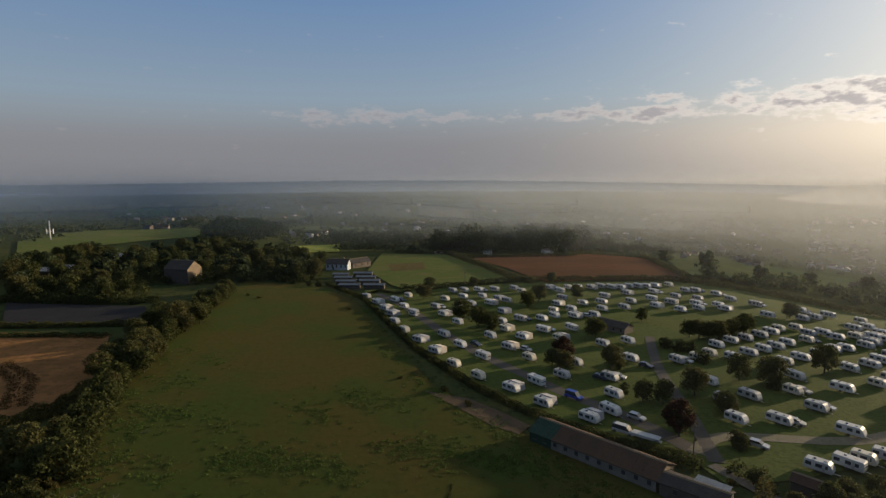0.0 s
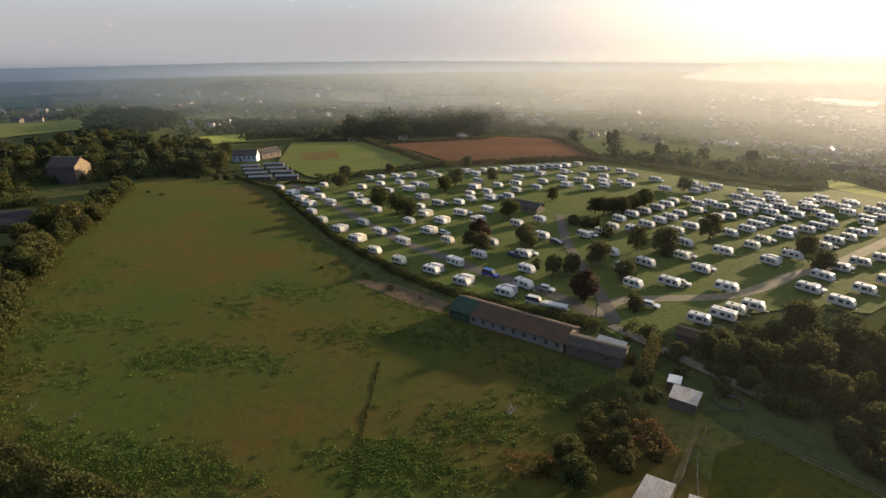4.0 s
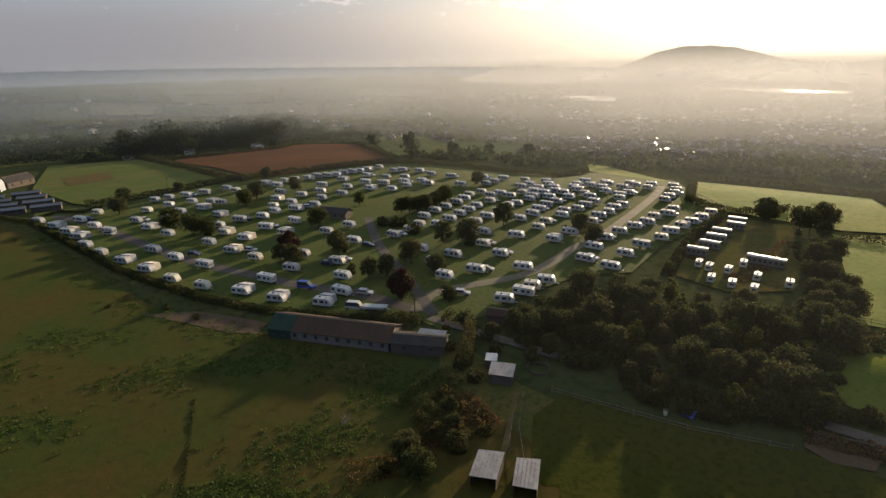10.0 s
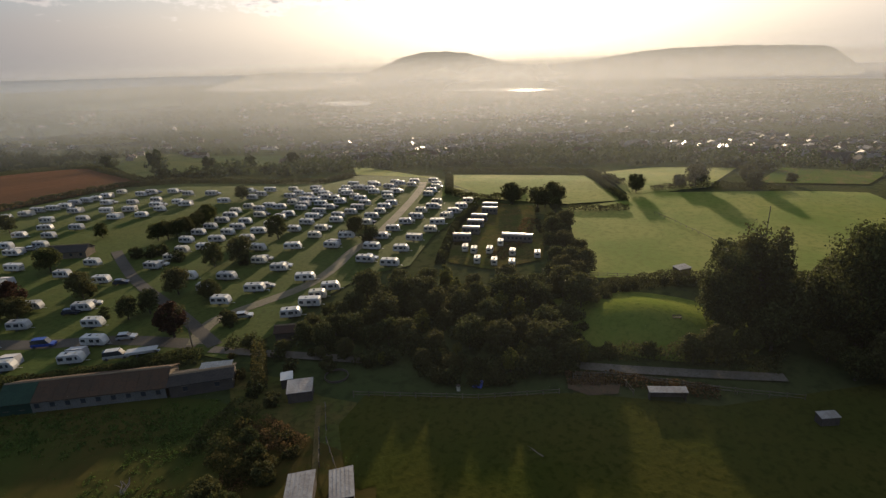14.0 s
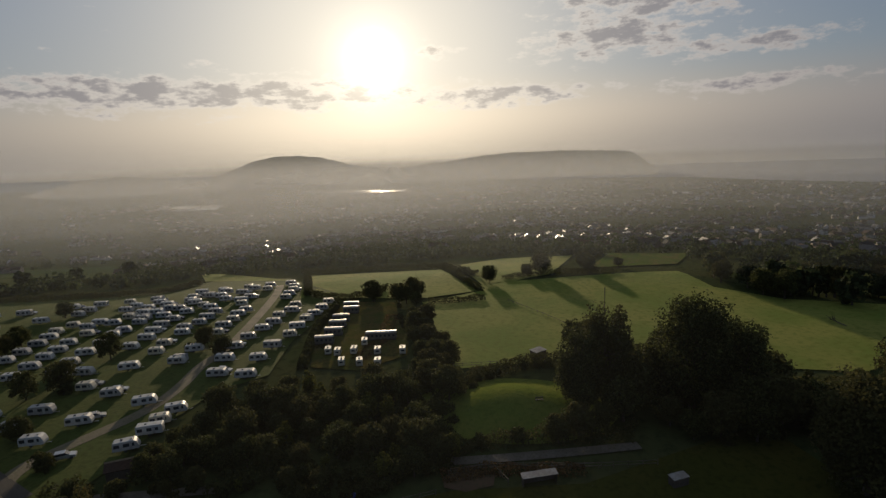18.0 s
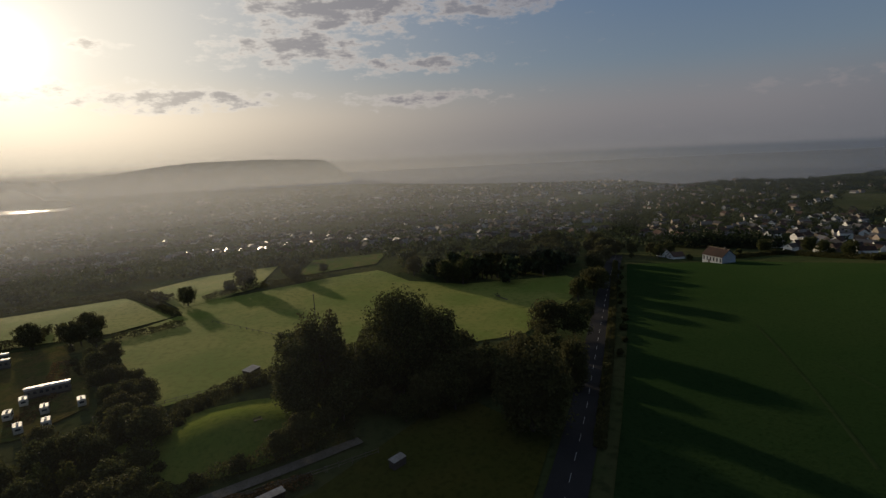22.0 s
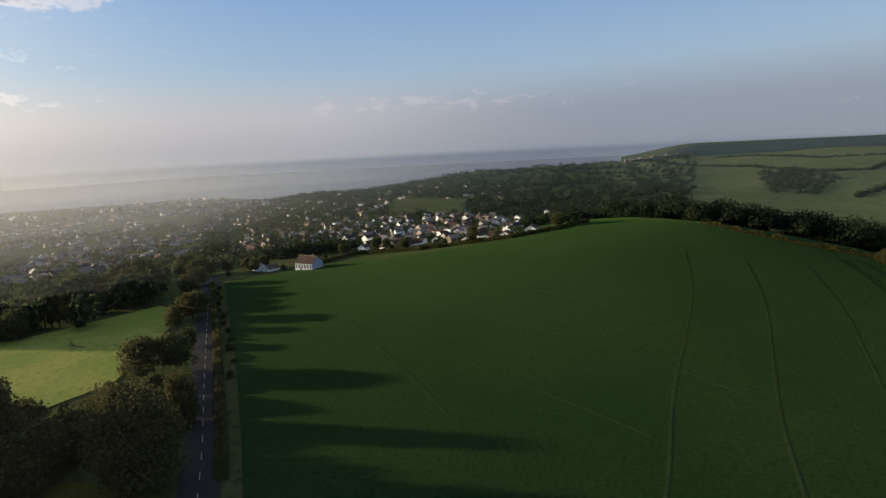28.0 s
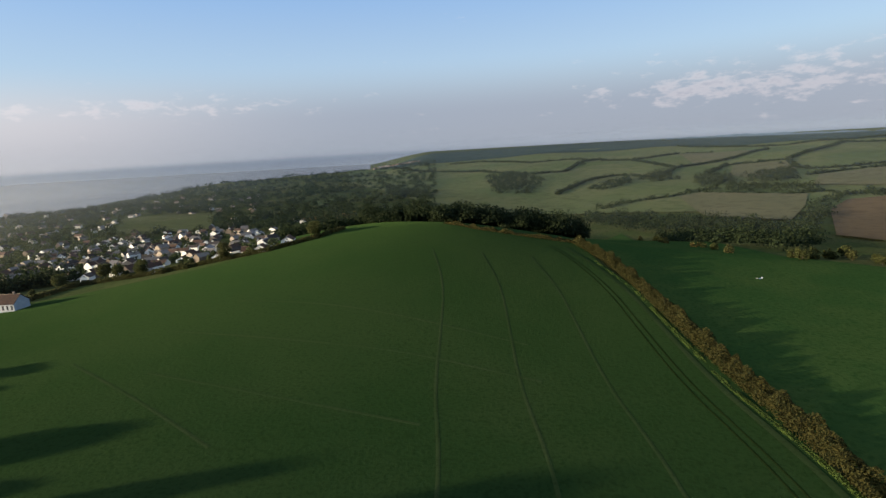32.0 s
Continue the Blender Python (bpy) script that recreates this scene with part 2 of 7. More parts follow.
M["gravel"] = surface("pale gravel track", (0.1500, 0.1237, 0.0900), (0.1125, 0.0975, 0.0675), (0.0750, 0.0825, 0.0375), 0.2, 2.0, 0.9, spec=0.2)
M["soil"] = surface("bare brown soil", (0.085, 0.055, 0.035), (0.065, 0.045, 0.03), (0.045, 0.045, 0.022), 0.15, 1.5, 0.95, spec=0.1)
M["leaf"] = foliage("broad green leaves", (0.0306, 0.0365, 0.0127), (0.0833, 0.0918, 0.0306), (0.0714, 0.0663, 0.0255))
M["leaf_dark"] = foliage("dark hedge leaves", (0.0255, 0.0314, 0.0110), (0.0663, 0.0739, 0.0238), (0.0578, 0.0561, 0.0213))
M["leaf_red"] = foliage("dark copper leaves", (0.020, 0.010, 0.007), (0.045, 0.022, 0.013), (0.04, 0.02, 0.012))
M["leaf_rust"] = foliage("autumn bramble leaves", (0.030, 0.036, 0.011), (0.100, 0.078, 0.026), (0.07, 0.06, 0.02))
M["leaf_bramble"] = foliage("bramble leaves", (0.018, 0.024, 0.008), (0.075, 0.062, 0.018), (0.040, 0.040, 0.013))
M["worn_crop"] = surface("thin worn crop", (0.0231, 0.0354, 0.0142), (0.0185, 0.0320, 0.0114), (0.0139, 0.0231, 0.0079), 0.05, 1.2, 0.95, spec=0.0)
M["trodden_crop"] = surface("trodden dark crop", (0.011, 0.019, 0.005), (0.014, 0.022, 0.006), (0.008, 0.013, 0.004), 0.05, 1.2, 0.95, spec=0.0)
# Wall colour holds the shade of the caravans' backlit sides.
M["static_wall"] = plain("cream caravan wall darkened for shade", (0.088, 0.083, 0.074), 0.6, dirt=0.25)
M["leaf_gold"] = foliage("yellowing leaves", (0.05, 0.06, 0.012), (0.13, 0.13, 0.025), (0.09, 0.085, 0.02))
# Far leaves again with the valley's shade put into the colour.
M["leaf_shade"] = foliage("wood leaves darkened for shade", (0.0105, 0.0180, 0.0083), (0.0270, 0.0375, 0.0158), (0.0225, 0.0300, 0.0135))
# The blue of distant haze is put into the ridge's base colour.
M["ridge"] = surface("haze-blue wooded ridge", (0.0210, 0.0338, 0.0315), (0.0280, 0.0420, 0.0378), (0.0154, 0.0240, 0.0231), 0.01, 0.08, 0.95, spec=0.0)
M["leaf_far"] = foliage("distant wood leaves", (0.026, 0.038, 0.017), (0.058, 0.072, 0.030), (0.045, 0.055, 0.025))
M["nettle"] = foliage("green nettles and thistles", (0.0364, 0.0644, 0.0140), (0.0812, 0.1316, 0.0280), (0.0728, 0.1008, 0.0252))
M["bracken"] = foliage("dead russet bracken", (0.050, 0.030, 0.013), (0.170, 0.105, 0.045), (0.11, 0.075, 0.03))
M["bark"] = surface("grey brown bark", (0.075, 0.058, 0.042), (0.05, 0.04, 0.03), (0.03, 0.025, 0.02), 0.8, 6.0, 0.9, bump=0.6)
M["white"] = plain("white caravan aluminium", (0.36, 0.36, 0.355), 0.5, dirt=0.28, vary=0.22)
M["cream"] = plain("cream caravan panel", (0.42, 0.39, 0.32), 0.55, dirt=0.2, vary=0.1)
M["pane"] = plain("tinted acrylic window", (0.035, 0.04, 0.05), 0.12, spec=0.6, dirt=0.2)
M["rubber"] = plain("black tyre rubber", (0.025, 0.025, 0.027), 0.8)
M["steel"] = plain("galvanised steel", (0.42, 0.43, 0.44), 0.4, 0.8)
M["roof_sheet"] = surface("pale corrugated roof sheet", (0.27, 0.26, 0.25), (0.21, 0.19, 0.18), (0.16, 0.14, 0.125), 0.5, 3.0, 0.5, 0.1)
M["wall_white"] = plain("white rendered wall", (0.44, 0.43, 0.40), 0.8, spec=0.2, dirt=0.2, vary=0.15)
M["house_white"] = plain("white painted house wall", (0.74, 0.73, 0.69), 0.75, spec=0.2, dirt=0.14, vary=0.1)
M["roof_blue"] = surface("weathered blue-grey roof sheet", (0.13, 0.16, 0.19), (0.10, 0.125, 0.15), (0.08, 0.085, 0.09), 0.5, 3.0, 0.6, 0.1)
M["lodge_wall"] = plain("pale blue lodge boards", (0.30, 0.34, 0.38), 0.7, dirt=0.2)
M["lodge_roof"] = plain("grey lodge roof", (0.125, 0.135, 0.145), 0.7, dirt=0.2)
M["tan_wall"] = surface("tan boarded gable", (0.1488, 0.1116, 0.0744), (0.1240, 0.0930, 0.0620), (0.0930, 0.0682, 0.0465), 0.4, 3.0, 0.85)
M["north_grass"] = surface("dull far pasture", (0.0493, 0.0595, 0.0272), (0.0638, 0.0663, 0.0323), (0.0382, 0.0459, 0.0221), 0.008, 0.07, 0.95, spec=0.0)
M["wall_stone"] = surface("grey brown stone wall", (0.15, 0.125, 0.10), (0.12, 0.10, 0.082), (0.075, 0.063, 0.052), 0.5, 4.0, 0.95, spec=0.1)
M["wall_lime"] = surface("limewashed grey stone wall", (0.1326, 0.1287, 0.1209), (0.1092, 0.1053, 0.0998), (0.0702, 0.0663, 0.0624), 0.5, 4.0, 0.95, spec=0.1)
M["roof_green"] = surface("green painted roof sheet", (0.020, 0.045, 0.032), (0.016, 0.036, 0.027), (0.012, 0.026, 0.02), 0.4, 3.0, 0.8, spec=0.1)
M["roof_dark"] = surface("dark slate roof", (0.045, 0.042, 0.041), (0.058, 0.051, 0.047), (0.027, 0.026, 0.027), 0.4, 3.0, 0.9, spec=0.06, vary=0.25)
M["roof_rust"] = surface("rusty corrugated iron", (0.0696, 0.0423, 0.0287), (0.0544, 0.0378, 0.0272), (0.0363, 0.0287, 0.0242), 0.35, 3.0, 0.85, 0.0, spec=0.08)
M["roof_tile"] = surface("brown roof tiles", (0.075, 0.045, 0.034), (0.058, 0.040, 0.033), (0.034, 0.025, 0.022), 0.4, 4.0, 0.9, spec=0.1, vary=0.3)
M["board"] = surface("dark weathered boards", (0.075, 0.06, 0.05), (0.055, 0.045, 0.04), (0.03, 0.026, 0.024), 0.5, 5.0, 0.85)
M["timber"] = surface("grey fence timber", (0.13, 0.105, 0.08), (0.10, 0.082, 0.065), (0.06, 0.05, 0.04), 0.7, 8.0, 0.85)
M["paint_line"] = plain("worn white road paint", (0.25, 0.25, 0.245), 0.85)
M["canvas_grey"] = plain("grey awning canvas", (0.30, 0.30, 0.32), 0.85, vary=0.2)
M["canvas_sand"] = plain("sand awning canvas", (0.48, 0.43, 0.36), 0.85, vary=0.15)
M["car_silver"] = plain("silver car paint", (0.40, 0.41, 0.43), 0.28, 0.5)
M["car_dark"] = plain("dark blue car paint", (0.03, 0.04, 0.07), 0.25, 0.2, vary=0.3)
M["car_blue"] = plain("bright blue van paint", (0.02, 0.05, 0.26), 0.28, 0.1)
M["sea"] = surface("hazy sea", (0.135, 0.152, 0.182), (0.128, 0.145, 0.175), (0.145, 0.160, 0.190), 0.004, 0.05, 0.9, spec=0.2, bump=0.0)
M["town_wall"] = plain("buff town wall", (0.24, 0.20, 0.16), 0.8, dirt=0.25)
M["town_roof"] = plain("smooth grey town roof", (0.09, 0.08, 0.075), 0.48, dirt=0.3)
M["water"] = plain("still lagoon water", (0.03, 0.035, 0.04), 0.12, spec=0.7)


# ---- the shape of the land ----
# Heights of the land along rays from the road's bend, in metres above the paddock.
RADII = 1.14 * np.array([0, 150, 230, 300, 400, 550, 800, 1200, 1700, 2300, 3000, 3800, 5200.0])
LAND = {}
LAND[45] = (0, 0, 0, 2, 6, 8, -5, -20, -25, -28, -36, -40, -40)
LAND[25] = (0, 0, 0, 1, 3, 5, -15, -25, -20, -26, -36, -40, -40)
LAND[10] = (0, 0, 0, 0, -4, -15, -30, -30, -12, -24, -36, -40, -40)
LAND[-10] = (0, 0, 0, 0, -5, -20, -45, -55, -45, -40, -44, -45, -45)
LAND[-25] = (0, 0, 0, -1, -8, -30, -55, -65, -65, -60, -55, -50, -50)
LAND[-40] = (0, 0, -1, -7, -20, -40, -62, -70, -72, -72, -70, -70, -70)
LAND[-60] = (0, 0, -1, -7, -18, -36, -58, -70, -72, -72, -72, -72, -72)
LAND[-85] = (0, 0, 0, -6, -17, -34, -54, -68, -71, -72, -80, -80, -80)
LAND[-115] = (0, 0, 0, -5, -15, -32, -52, -66, -69, -80, -80, -80, -80)
LAND[-130] = (0, 0, 0, -4, -10, -16, -20, -32, -80, -80, -80, -80, -80)
LAND[-146] = (0, 0, 0, -3, -9, -15, -18, -20, -22, -80, -80, -80, -80)
LAND[-158] = (0, 0, 0, -2, -10, -15, -18, -15, -14, -80, -80, -80, -80)
LAND[-166] = (0, 0, 0, -4, -14, -18, -18, -8, 0, 10, 5, 0, 0)
LAND[-180] = (0, 0, 0, -8, -28, -28, -15, 0, 12, 20, 10, 0, 0)
LAND[-206] = (0, 0, 0, -5, -25, -25, -12, 2, 8, 12, 0, 0, 0)
LAND[-315] = LAND[45]
AZIMUTHS = sorted(LAND)
PROFILES = 1.14 * np.array([LAND[a] for a in AZIMUTHS], float)


def land(x, y):
    """The height of the ground."""
    r = math.hypot(x, y)
    a = math.degrees(math.atan2(-x, y))
    a = a - 360 if a > 45 else a
    i = min(max(int(np.searchsorted(AZIMUTHS, a)), 1), len(AZIMUTHS) - 1)
    k = (a - AZIMUTHS[i - 1]) / (AZIMUTHS[i] - AZIMUTHS[i - 1])
    k = k * k * (3 - 2 * k)
    j = min(max(int(np.searchsorted(RADII, r)), 1), len(RADII) - 1)
    m = min((r - RADII[j - 1]) / (RADII[j] - RADII[j - 1]), 1.0)
    p, q = PROFILES[i - 1], PROFILES[i]
    z = (p[j - 1] * (1 - m) + p[j] * m) * (1 - k) + (q[j - 1] * (1 - m) + q[j] * m) * k
    z += 19.5 * math.exp(-((x - 87) ** 2 + (y + 253) ** 2) / 2 / 70 ** 2)
    u, v = (x - 112) * 0.969 + (y - 28.3) * 0.245, (y - 28.3) * 0.969 - (x - 112) * 0.245
    z += 4.1 * math.exp(-(u / 10.5) ** 2 - (v / 15) ** 2)
    return z



def mesh_object(name, verts, faces, material, parent=None, smooth=False):
    me = bpy.data.meshes.new(name)
    me.from_pydata(verts, [], faces)
    for m in material if isinstance(material, (list, tuple)) else [material]:
        me.materials.append(m)
    if smooth:
        me.shade_smooth()
    me.update()
    ob = new(name, me)
    if parent:
        ob.parent = parent
    return ob


def make_ground():
    rings = [0.5] + [5.0 * i for i in range(1, 75)]
    while rings[-1] < 4900:
        rings.append(rings[-1] * 1.02)
    n = 540
    verts, faces = [(0, 0, land(0, 0))], []
    for r in rings:
        for k in range(n):
            a = 2 * math.pi * k / n
            x, y = r * math.cos(a), r * math.sin(a)
            verts.append((x, y, land(x, y) + (noise.noise((x / 170, y / 170, 3.0)) * 0.006 * max(r - 420, 0) if r < 1900 else 0)))
    faces += [(0, 1 + k, 1 + (k + 1) % n) for k in range(n)]
    for i in range(len(rings) - 1):
        p, q = 1 + i * n, 1 + (i + 1) * n
        faces += [(p + k, q + k, q + (k + 1) % n, p + (k + 1) % n) for k in range(n)]
    ob = mesh_object("ground", verts, faces, M["land"], smooth=True)
    return tagged(ob, "rough green and brown land that falls to the sea", "ground", kind="structure")


ground = make_ground()


def lie(x, y):
    r = math.hypot(x, y)
    return land(x, y) + (noise.noise((x / 170, y / 170, 3.0)) * 0.006 * max(r - 420, 0) if r < 1900 else 0)


def patch(name, outline, material, label, category, lift=0.1, cell=8.0):
    """A field: an outline filled with cells that follow the land."""
    bm = bmesh.new()
    vs = [bm.verts.new((x, y, 0)) for x, y in outline]
    face = bm.faces.new(vs)
    bmesh.ops.triangulate(bm, faces=[face])
    for axis in (0, 1):
        lo, hi = min(p[axis] for p in outline), max(p[axis] for p in outline)
        step = max(cell, (hi - lo) / 90)
        k = lo + step
        while k < hi:
            co = (k, 0, 0) if axis == 0 else (0, k, 0)
            bmesh.ops.bisect_plane(bm, geom=bm.verts[:] + bm.edges[:] + bm.faces[:], plane_co=co, plane_no=(1 - axis, axis, 0))
            k += step
    for v in bm.verts:
        x, y = v.co.x, v.co.y
        v.co.z = lie(x, y) + lift + 0.0012 * min(math.hypot(x, y), 900)
    bmesh.ops.recalc_face_normals(bm, faces=bm.faces[:])
    if sum(f.normal.z for f in bm.faces) < 0:
        bmesh.ops.reverse_faces(bm, faces=bm.faces[:])
    me = bpy.data.meshes.new(name)
    bm.to_mesh(me)
    bm.free()
    me.shade_smooth()
    me.materials.append(material)
    return tagged(new(name, me), label, category, kind="structure")


def pol(az, r):
    return -math.sin(radians(az)) * r, math.cos(radians(az)) * r


def resample(points, step):
    out = []
    for (x0, y0), (x1, y1) in zip(points, points[1:]):
        n = max(1, int(math.hypot(x1 - x0, y1 - y0) / step))
        out += [(x0 + (x1 - x0) * i / n, y0 + (y1 - y0) * i / n) for i in range(n)]
    return out + [points[-1]]


def rounded(points, times=2):
    for _ in range(times):
        out = [points[0]]
        for (x0, y0), (x1, y1) in zip(points, points[1:]):
            out += [(x0 * 0.75 + x1 * 0.25, y0 * 0.75 + y1 * 0.25), (x0 * 0.25 + x1 * 0.75, y0 * 0.25 + y1 * 0.75)]
        points = out + [points[-1]]
    return points


def ribbon(name, points, width, material, label, category, lift=0.16):
    pts = resample(rounded(points), 3.0)
    verts, faces = [], []
    for i, (x, y) in enumerate(pts):
        x0, y0 = pts[max(i - 1, 0)]
        x1, y1 = pts[min(i + 1, len(pts) - 1)]
        d = math.hypot(x1 - x0, y1 - y0) or 1
        nx, ny = -(y1 - y0) / d, (x1 - x0) / d
        for k in (-0.5, -0.25, 0, 0.25, 0.5):
            px, py = x + nx * width * k, y + ny * width * k
            verts.append((px, py, lie(px, py) + lift + 0.0012 * math.hypot(px, py) + 0.05 * (0.5 - abs(k))))
    for i in range(len(pts) - 1):
        faces += [(5 * i + j, 5 * i + j + 1, 5 * i + j + 6, 5 * i + j + 5) for j in range(4)]
    ob = mesh_object(name, verts, faces, material, smooth=True)
    return tagged(ob, label, category, kind="structure")

# ---- fields, roads ----
ROAD = [(-260, 175), (-130, 108), (-61.6, 65.7), (20, 4), (92, -41), (130, -61.5), (235, -120), (270, -140)]
patch("paddock", [(-71.0, 86.9), (-77.6, 106.3), (-93.5, 146.9), (-104.6, 199.5), (-114.6, 279.1), (-107.4, 296.7), (-61.2, 281.6), (-41.4, 248.3), (-15.3, 178.6), (-3.2, 144.9), (10.1, 127.9), (18.3, 114.7), (38.2, 92.1), (42.7, 84.3)] + [(46, 52), (36, 30), (22, 12), (-10, 33), (-45, 60), (-58, 72)], M["paddock"], "brown and green rough pasture with tussocks", "pasture", 0.12, 6)
patch("caravan_park_lawn", [(-37.9, 253.9), (-9.6, 177.2), (8.2, 142.6), (20.5, 125.8), (29.8, 116.8), (38.9, 109.6), (50.1, 102.4), (52.3, 94.2)] + [(66.7, 96.0), (80.7, 100.3), (100.9, 102.1), (113.0, 95.9), (138.6, 106.9), (153.8, 110.2), (198.0, 125.3), (212.2, 153.1), (230.2, 175.2)] + [(221.3, 218.1), (172.4, 246.6), (152.4, 272.4), (124.4, 296.5), (85.0, 292.3), (56.7, 295.3), (16.5, 284.6), (-10.6, 275.8), (-40.1, 273.9)], M["lawn"], "mown green lawn of the caravan park", "lawn", 0.12, 8)
patch("cut_meadow", [(-49.5, 437.7), (5.6, 426.8), (39.3, 296.1), (-16.5, 272.8), (-27.0, 285.0), (-46.7, 332.5)], M["hay"], "pale green meadow with a cut strip", "field", 0.15, 10)
patch("mown_strip", [(-37.7, 361.9), (-13.7, 372.2), (-10.7, 335.6), (-31.6, 330.1)], M["straw"], "pale tan mown strip in the meadow", "field", 0.2, 10)
patch("dirt_track", [(-5.3, 140.5), (3.1, 129.8), (11.0, 119.4), (16.6, 114.9), (19.8, 119.2), (14.6, 126.0), (6.3, 135.1)], M["soil"], "bare trodden dirt beside the stable", "track", 0.2, 4)
patch("ploughed_field", [(21.5, 397.0), (39.8, 417.6), (171.0, 470.2), (138.2, 302.4), (55.3, 290.4)], M["plough"], "bare reddish brown ploughed field", "field", 0.15, 10)
patch("hill_pasture", [(-349.2, 445.9), (-359.8, 499.9), (-440.8, 716.5), (-370.5, 700.1), (-241.2, 550.9), (-219.5, 505.2), (-253.1, 467.2), (-283.0, 412.8), (-279.1, 352.1)], M["hay"], "green pasture on a low hilltop", "field", 0.2, 12)
patch("small_meadow", [(-138.1, 498.4), (-116.4, 612.0), (-88.3, 461.6), (-114.6, 435.6)], M["meadow"], "small bright meadow behind the farm", "field", 0.2, 12)
patch("farm_yard", [(-199.9, 244.3), (-134.2, 240.7), (-120.1, 213.0), (-174.9, 210.8)], M["asphalt"], "grey asphalt yard", "yard", 0.15, 8)
patch("stubble_field", [(-170, 199), (-123, 195), (-105, 162), (-95, 135), (-106, 126), (-128, 138), (-150, 165)], M["stubble"], "rust brown stubble field", "field", 0.15, 8)
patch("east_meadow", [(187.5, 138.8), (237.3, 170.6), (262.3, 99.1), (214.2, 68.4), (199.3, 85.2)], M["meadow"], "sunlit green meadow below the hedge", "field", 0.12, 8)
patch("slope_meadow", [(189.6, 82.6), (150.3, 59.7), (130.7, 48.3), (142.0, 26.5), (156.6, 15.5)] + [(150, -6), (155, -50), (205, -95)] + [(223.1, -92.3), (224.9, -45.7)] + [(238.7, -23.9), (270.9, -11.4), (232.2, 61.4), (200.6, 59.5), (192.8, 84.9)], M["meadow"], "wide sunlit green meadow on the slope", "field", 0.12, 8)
patch("meadow_corner", [(192, 84), (214.2, 67.4), (226, 70), (242, 52), (233.2, 58.0), (200.6, 57.0)], M["meadow"], "grassy corner between the meadows", "field", 0.08, 8)
patch("far_meadow", [(274.1, 101.9), (224.6, 69.2), (251.1, 43.1), (329.6, 44.4), (310.5, 82.4)], M["meadow"], "green meadow beyond the trees", "field", 0.2, 10)
patch("dry_field", [(272.6, 28.6), (298.8, -12.2), (364.4, -22.7), (350.0, 24.7)], M["hay"], "dry yellow field at the edge of the town", "field", 0.2, 10)
patch("north_meadow", [(222.1, 224.7), (261.2, 267.4), (223.2, 169.1), (222.0, 185.1)], M["meadow"], "narrow green meadow", "field", 0.2, 10)
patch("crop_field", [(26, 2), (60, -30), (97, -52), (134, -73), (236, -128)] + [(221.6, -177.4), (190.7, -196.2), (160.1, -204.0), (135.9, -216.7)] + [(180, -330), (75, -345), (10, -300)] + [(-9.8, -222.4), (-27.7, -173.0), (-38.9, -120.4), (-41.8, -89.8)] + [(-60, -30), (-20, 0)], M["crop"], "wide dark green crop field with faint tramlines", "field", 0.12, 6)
patch("valley_pasture", [(-13.7, -233.8), (-31.6, -176.4), (-39.7, -123.1), (-45.9, -91.9)] + [(-120, -20), (-260, -120)] + [(-118.4, -240.9), (-89.0, -264.6), (-42.0, -508.0)] + [(25, -375)], M["shade_grass"], "green pasture beyond the hedge, shade in its colour", "field", 0.12, 8)
patch("lower_paddock", [(39, 47), (50, 60)] + [(58.9, 62.2), (66.9, 48.4), (79.7, 30.5), (88.4, 9.6)] + [(120, -22), (95, -36), (60, -16), (30, 4), (24, 12), (37, 30)], M["rough_lawn"], "shaded green paddock under the drone", "paddock", 0.12, 8)
patch("scrub_strip", [(50.4, 91.5), (54.0, 79.4), (54.0, 68.5), (56.1, 61.8), (39.2, 47.1), (28.8, 52.1), (17.6, 57.5), (29.3, 68.3), (41.2, 76.9)], M["scrub"], "rough brambly ground between the paddocks", "scrub", 0.1, 5)
patch("storage_yard", [(139.1, 99.3), (186.4, 116.5), (190.0, 95.8), (150.0, 70.9), (136.3, 65.5), (122.3, 74.0), (120.8, 87.8)], M["scrub"], "brown weedy storage yard", "yard", 0.14, 8)
road = ribbon("road", ROAD, 7.0, M["asphalt"], "grey two-lane country road with a dashed centre line", "road", 0.2)
ribbon("park_road", [(52.6, 106.1), (44.1, 124.0), (32.2, 137.3), (25.1, 149.6), (14.0, 165.8), (1.5, 191.8), (-7.9, 214.9), (-19.3, 242.7), (-32.1, 264.5)], 4.2, M["tarmac"], "grey road between the caravan pitches", "road")
ribbon("park_track", [(52.0, 106.4), (59.6, 114.0), (71.0, 112.5), (86.3, 110.0), (100.0, 113.5), (113.4, 120.1), (125.4, 121.8), (151.1, 133.8), (172.8, 144.3), (197.7, 157.3), (207.9, 164.7)], 3.6, M["gravel"], "pale gravel track across the park", "track", 0.18)
ribbon("park_lane", [(54.3, 102.2), (58.9, 124.3), (60.4, 135.2), (63.5, 156.0), (68.8, 174.3), (73.3, 188.6)], 3.2, M["tarmac"], "grey lane into the middle of the park", "road", 0.2)
ribbon("wood_lane", [(52.8, 101.5), (57.9, 90.5), (63.3, 79.3), (67.5, 70.1)], 2.6, M["lane"], "narrow lane along the edge of the wood", "lane", 0.2)
ribbon("straw_track", [(51.7, 66.7), (47.2, 62.1), (42.8, 57.5), (38.5, 53.1)], 0.9, M["straw"], "narrow straw-coloured track beside the fence", "track", 0.22)
ribbon("mound_lane", [(87.5, 35.0), (89.8, 29.7), (92.4, 23.6), (98.2, 11.6), (103.8, 1.3)], 2.6, M["lane"], "narrow lane below the grassy mound", "lane", 0.2)
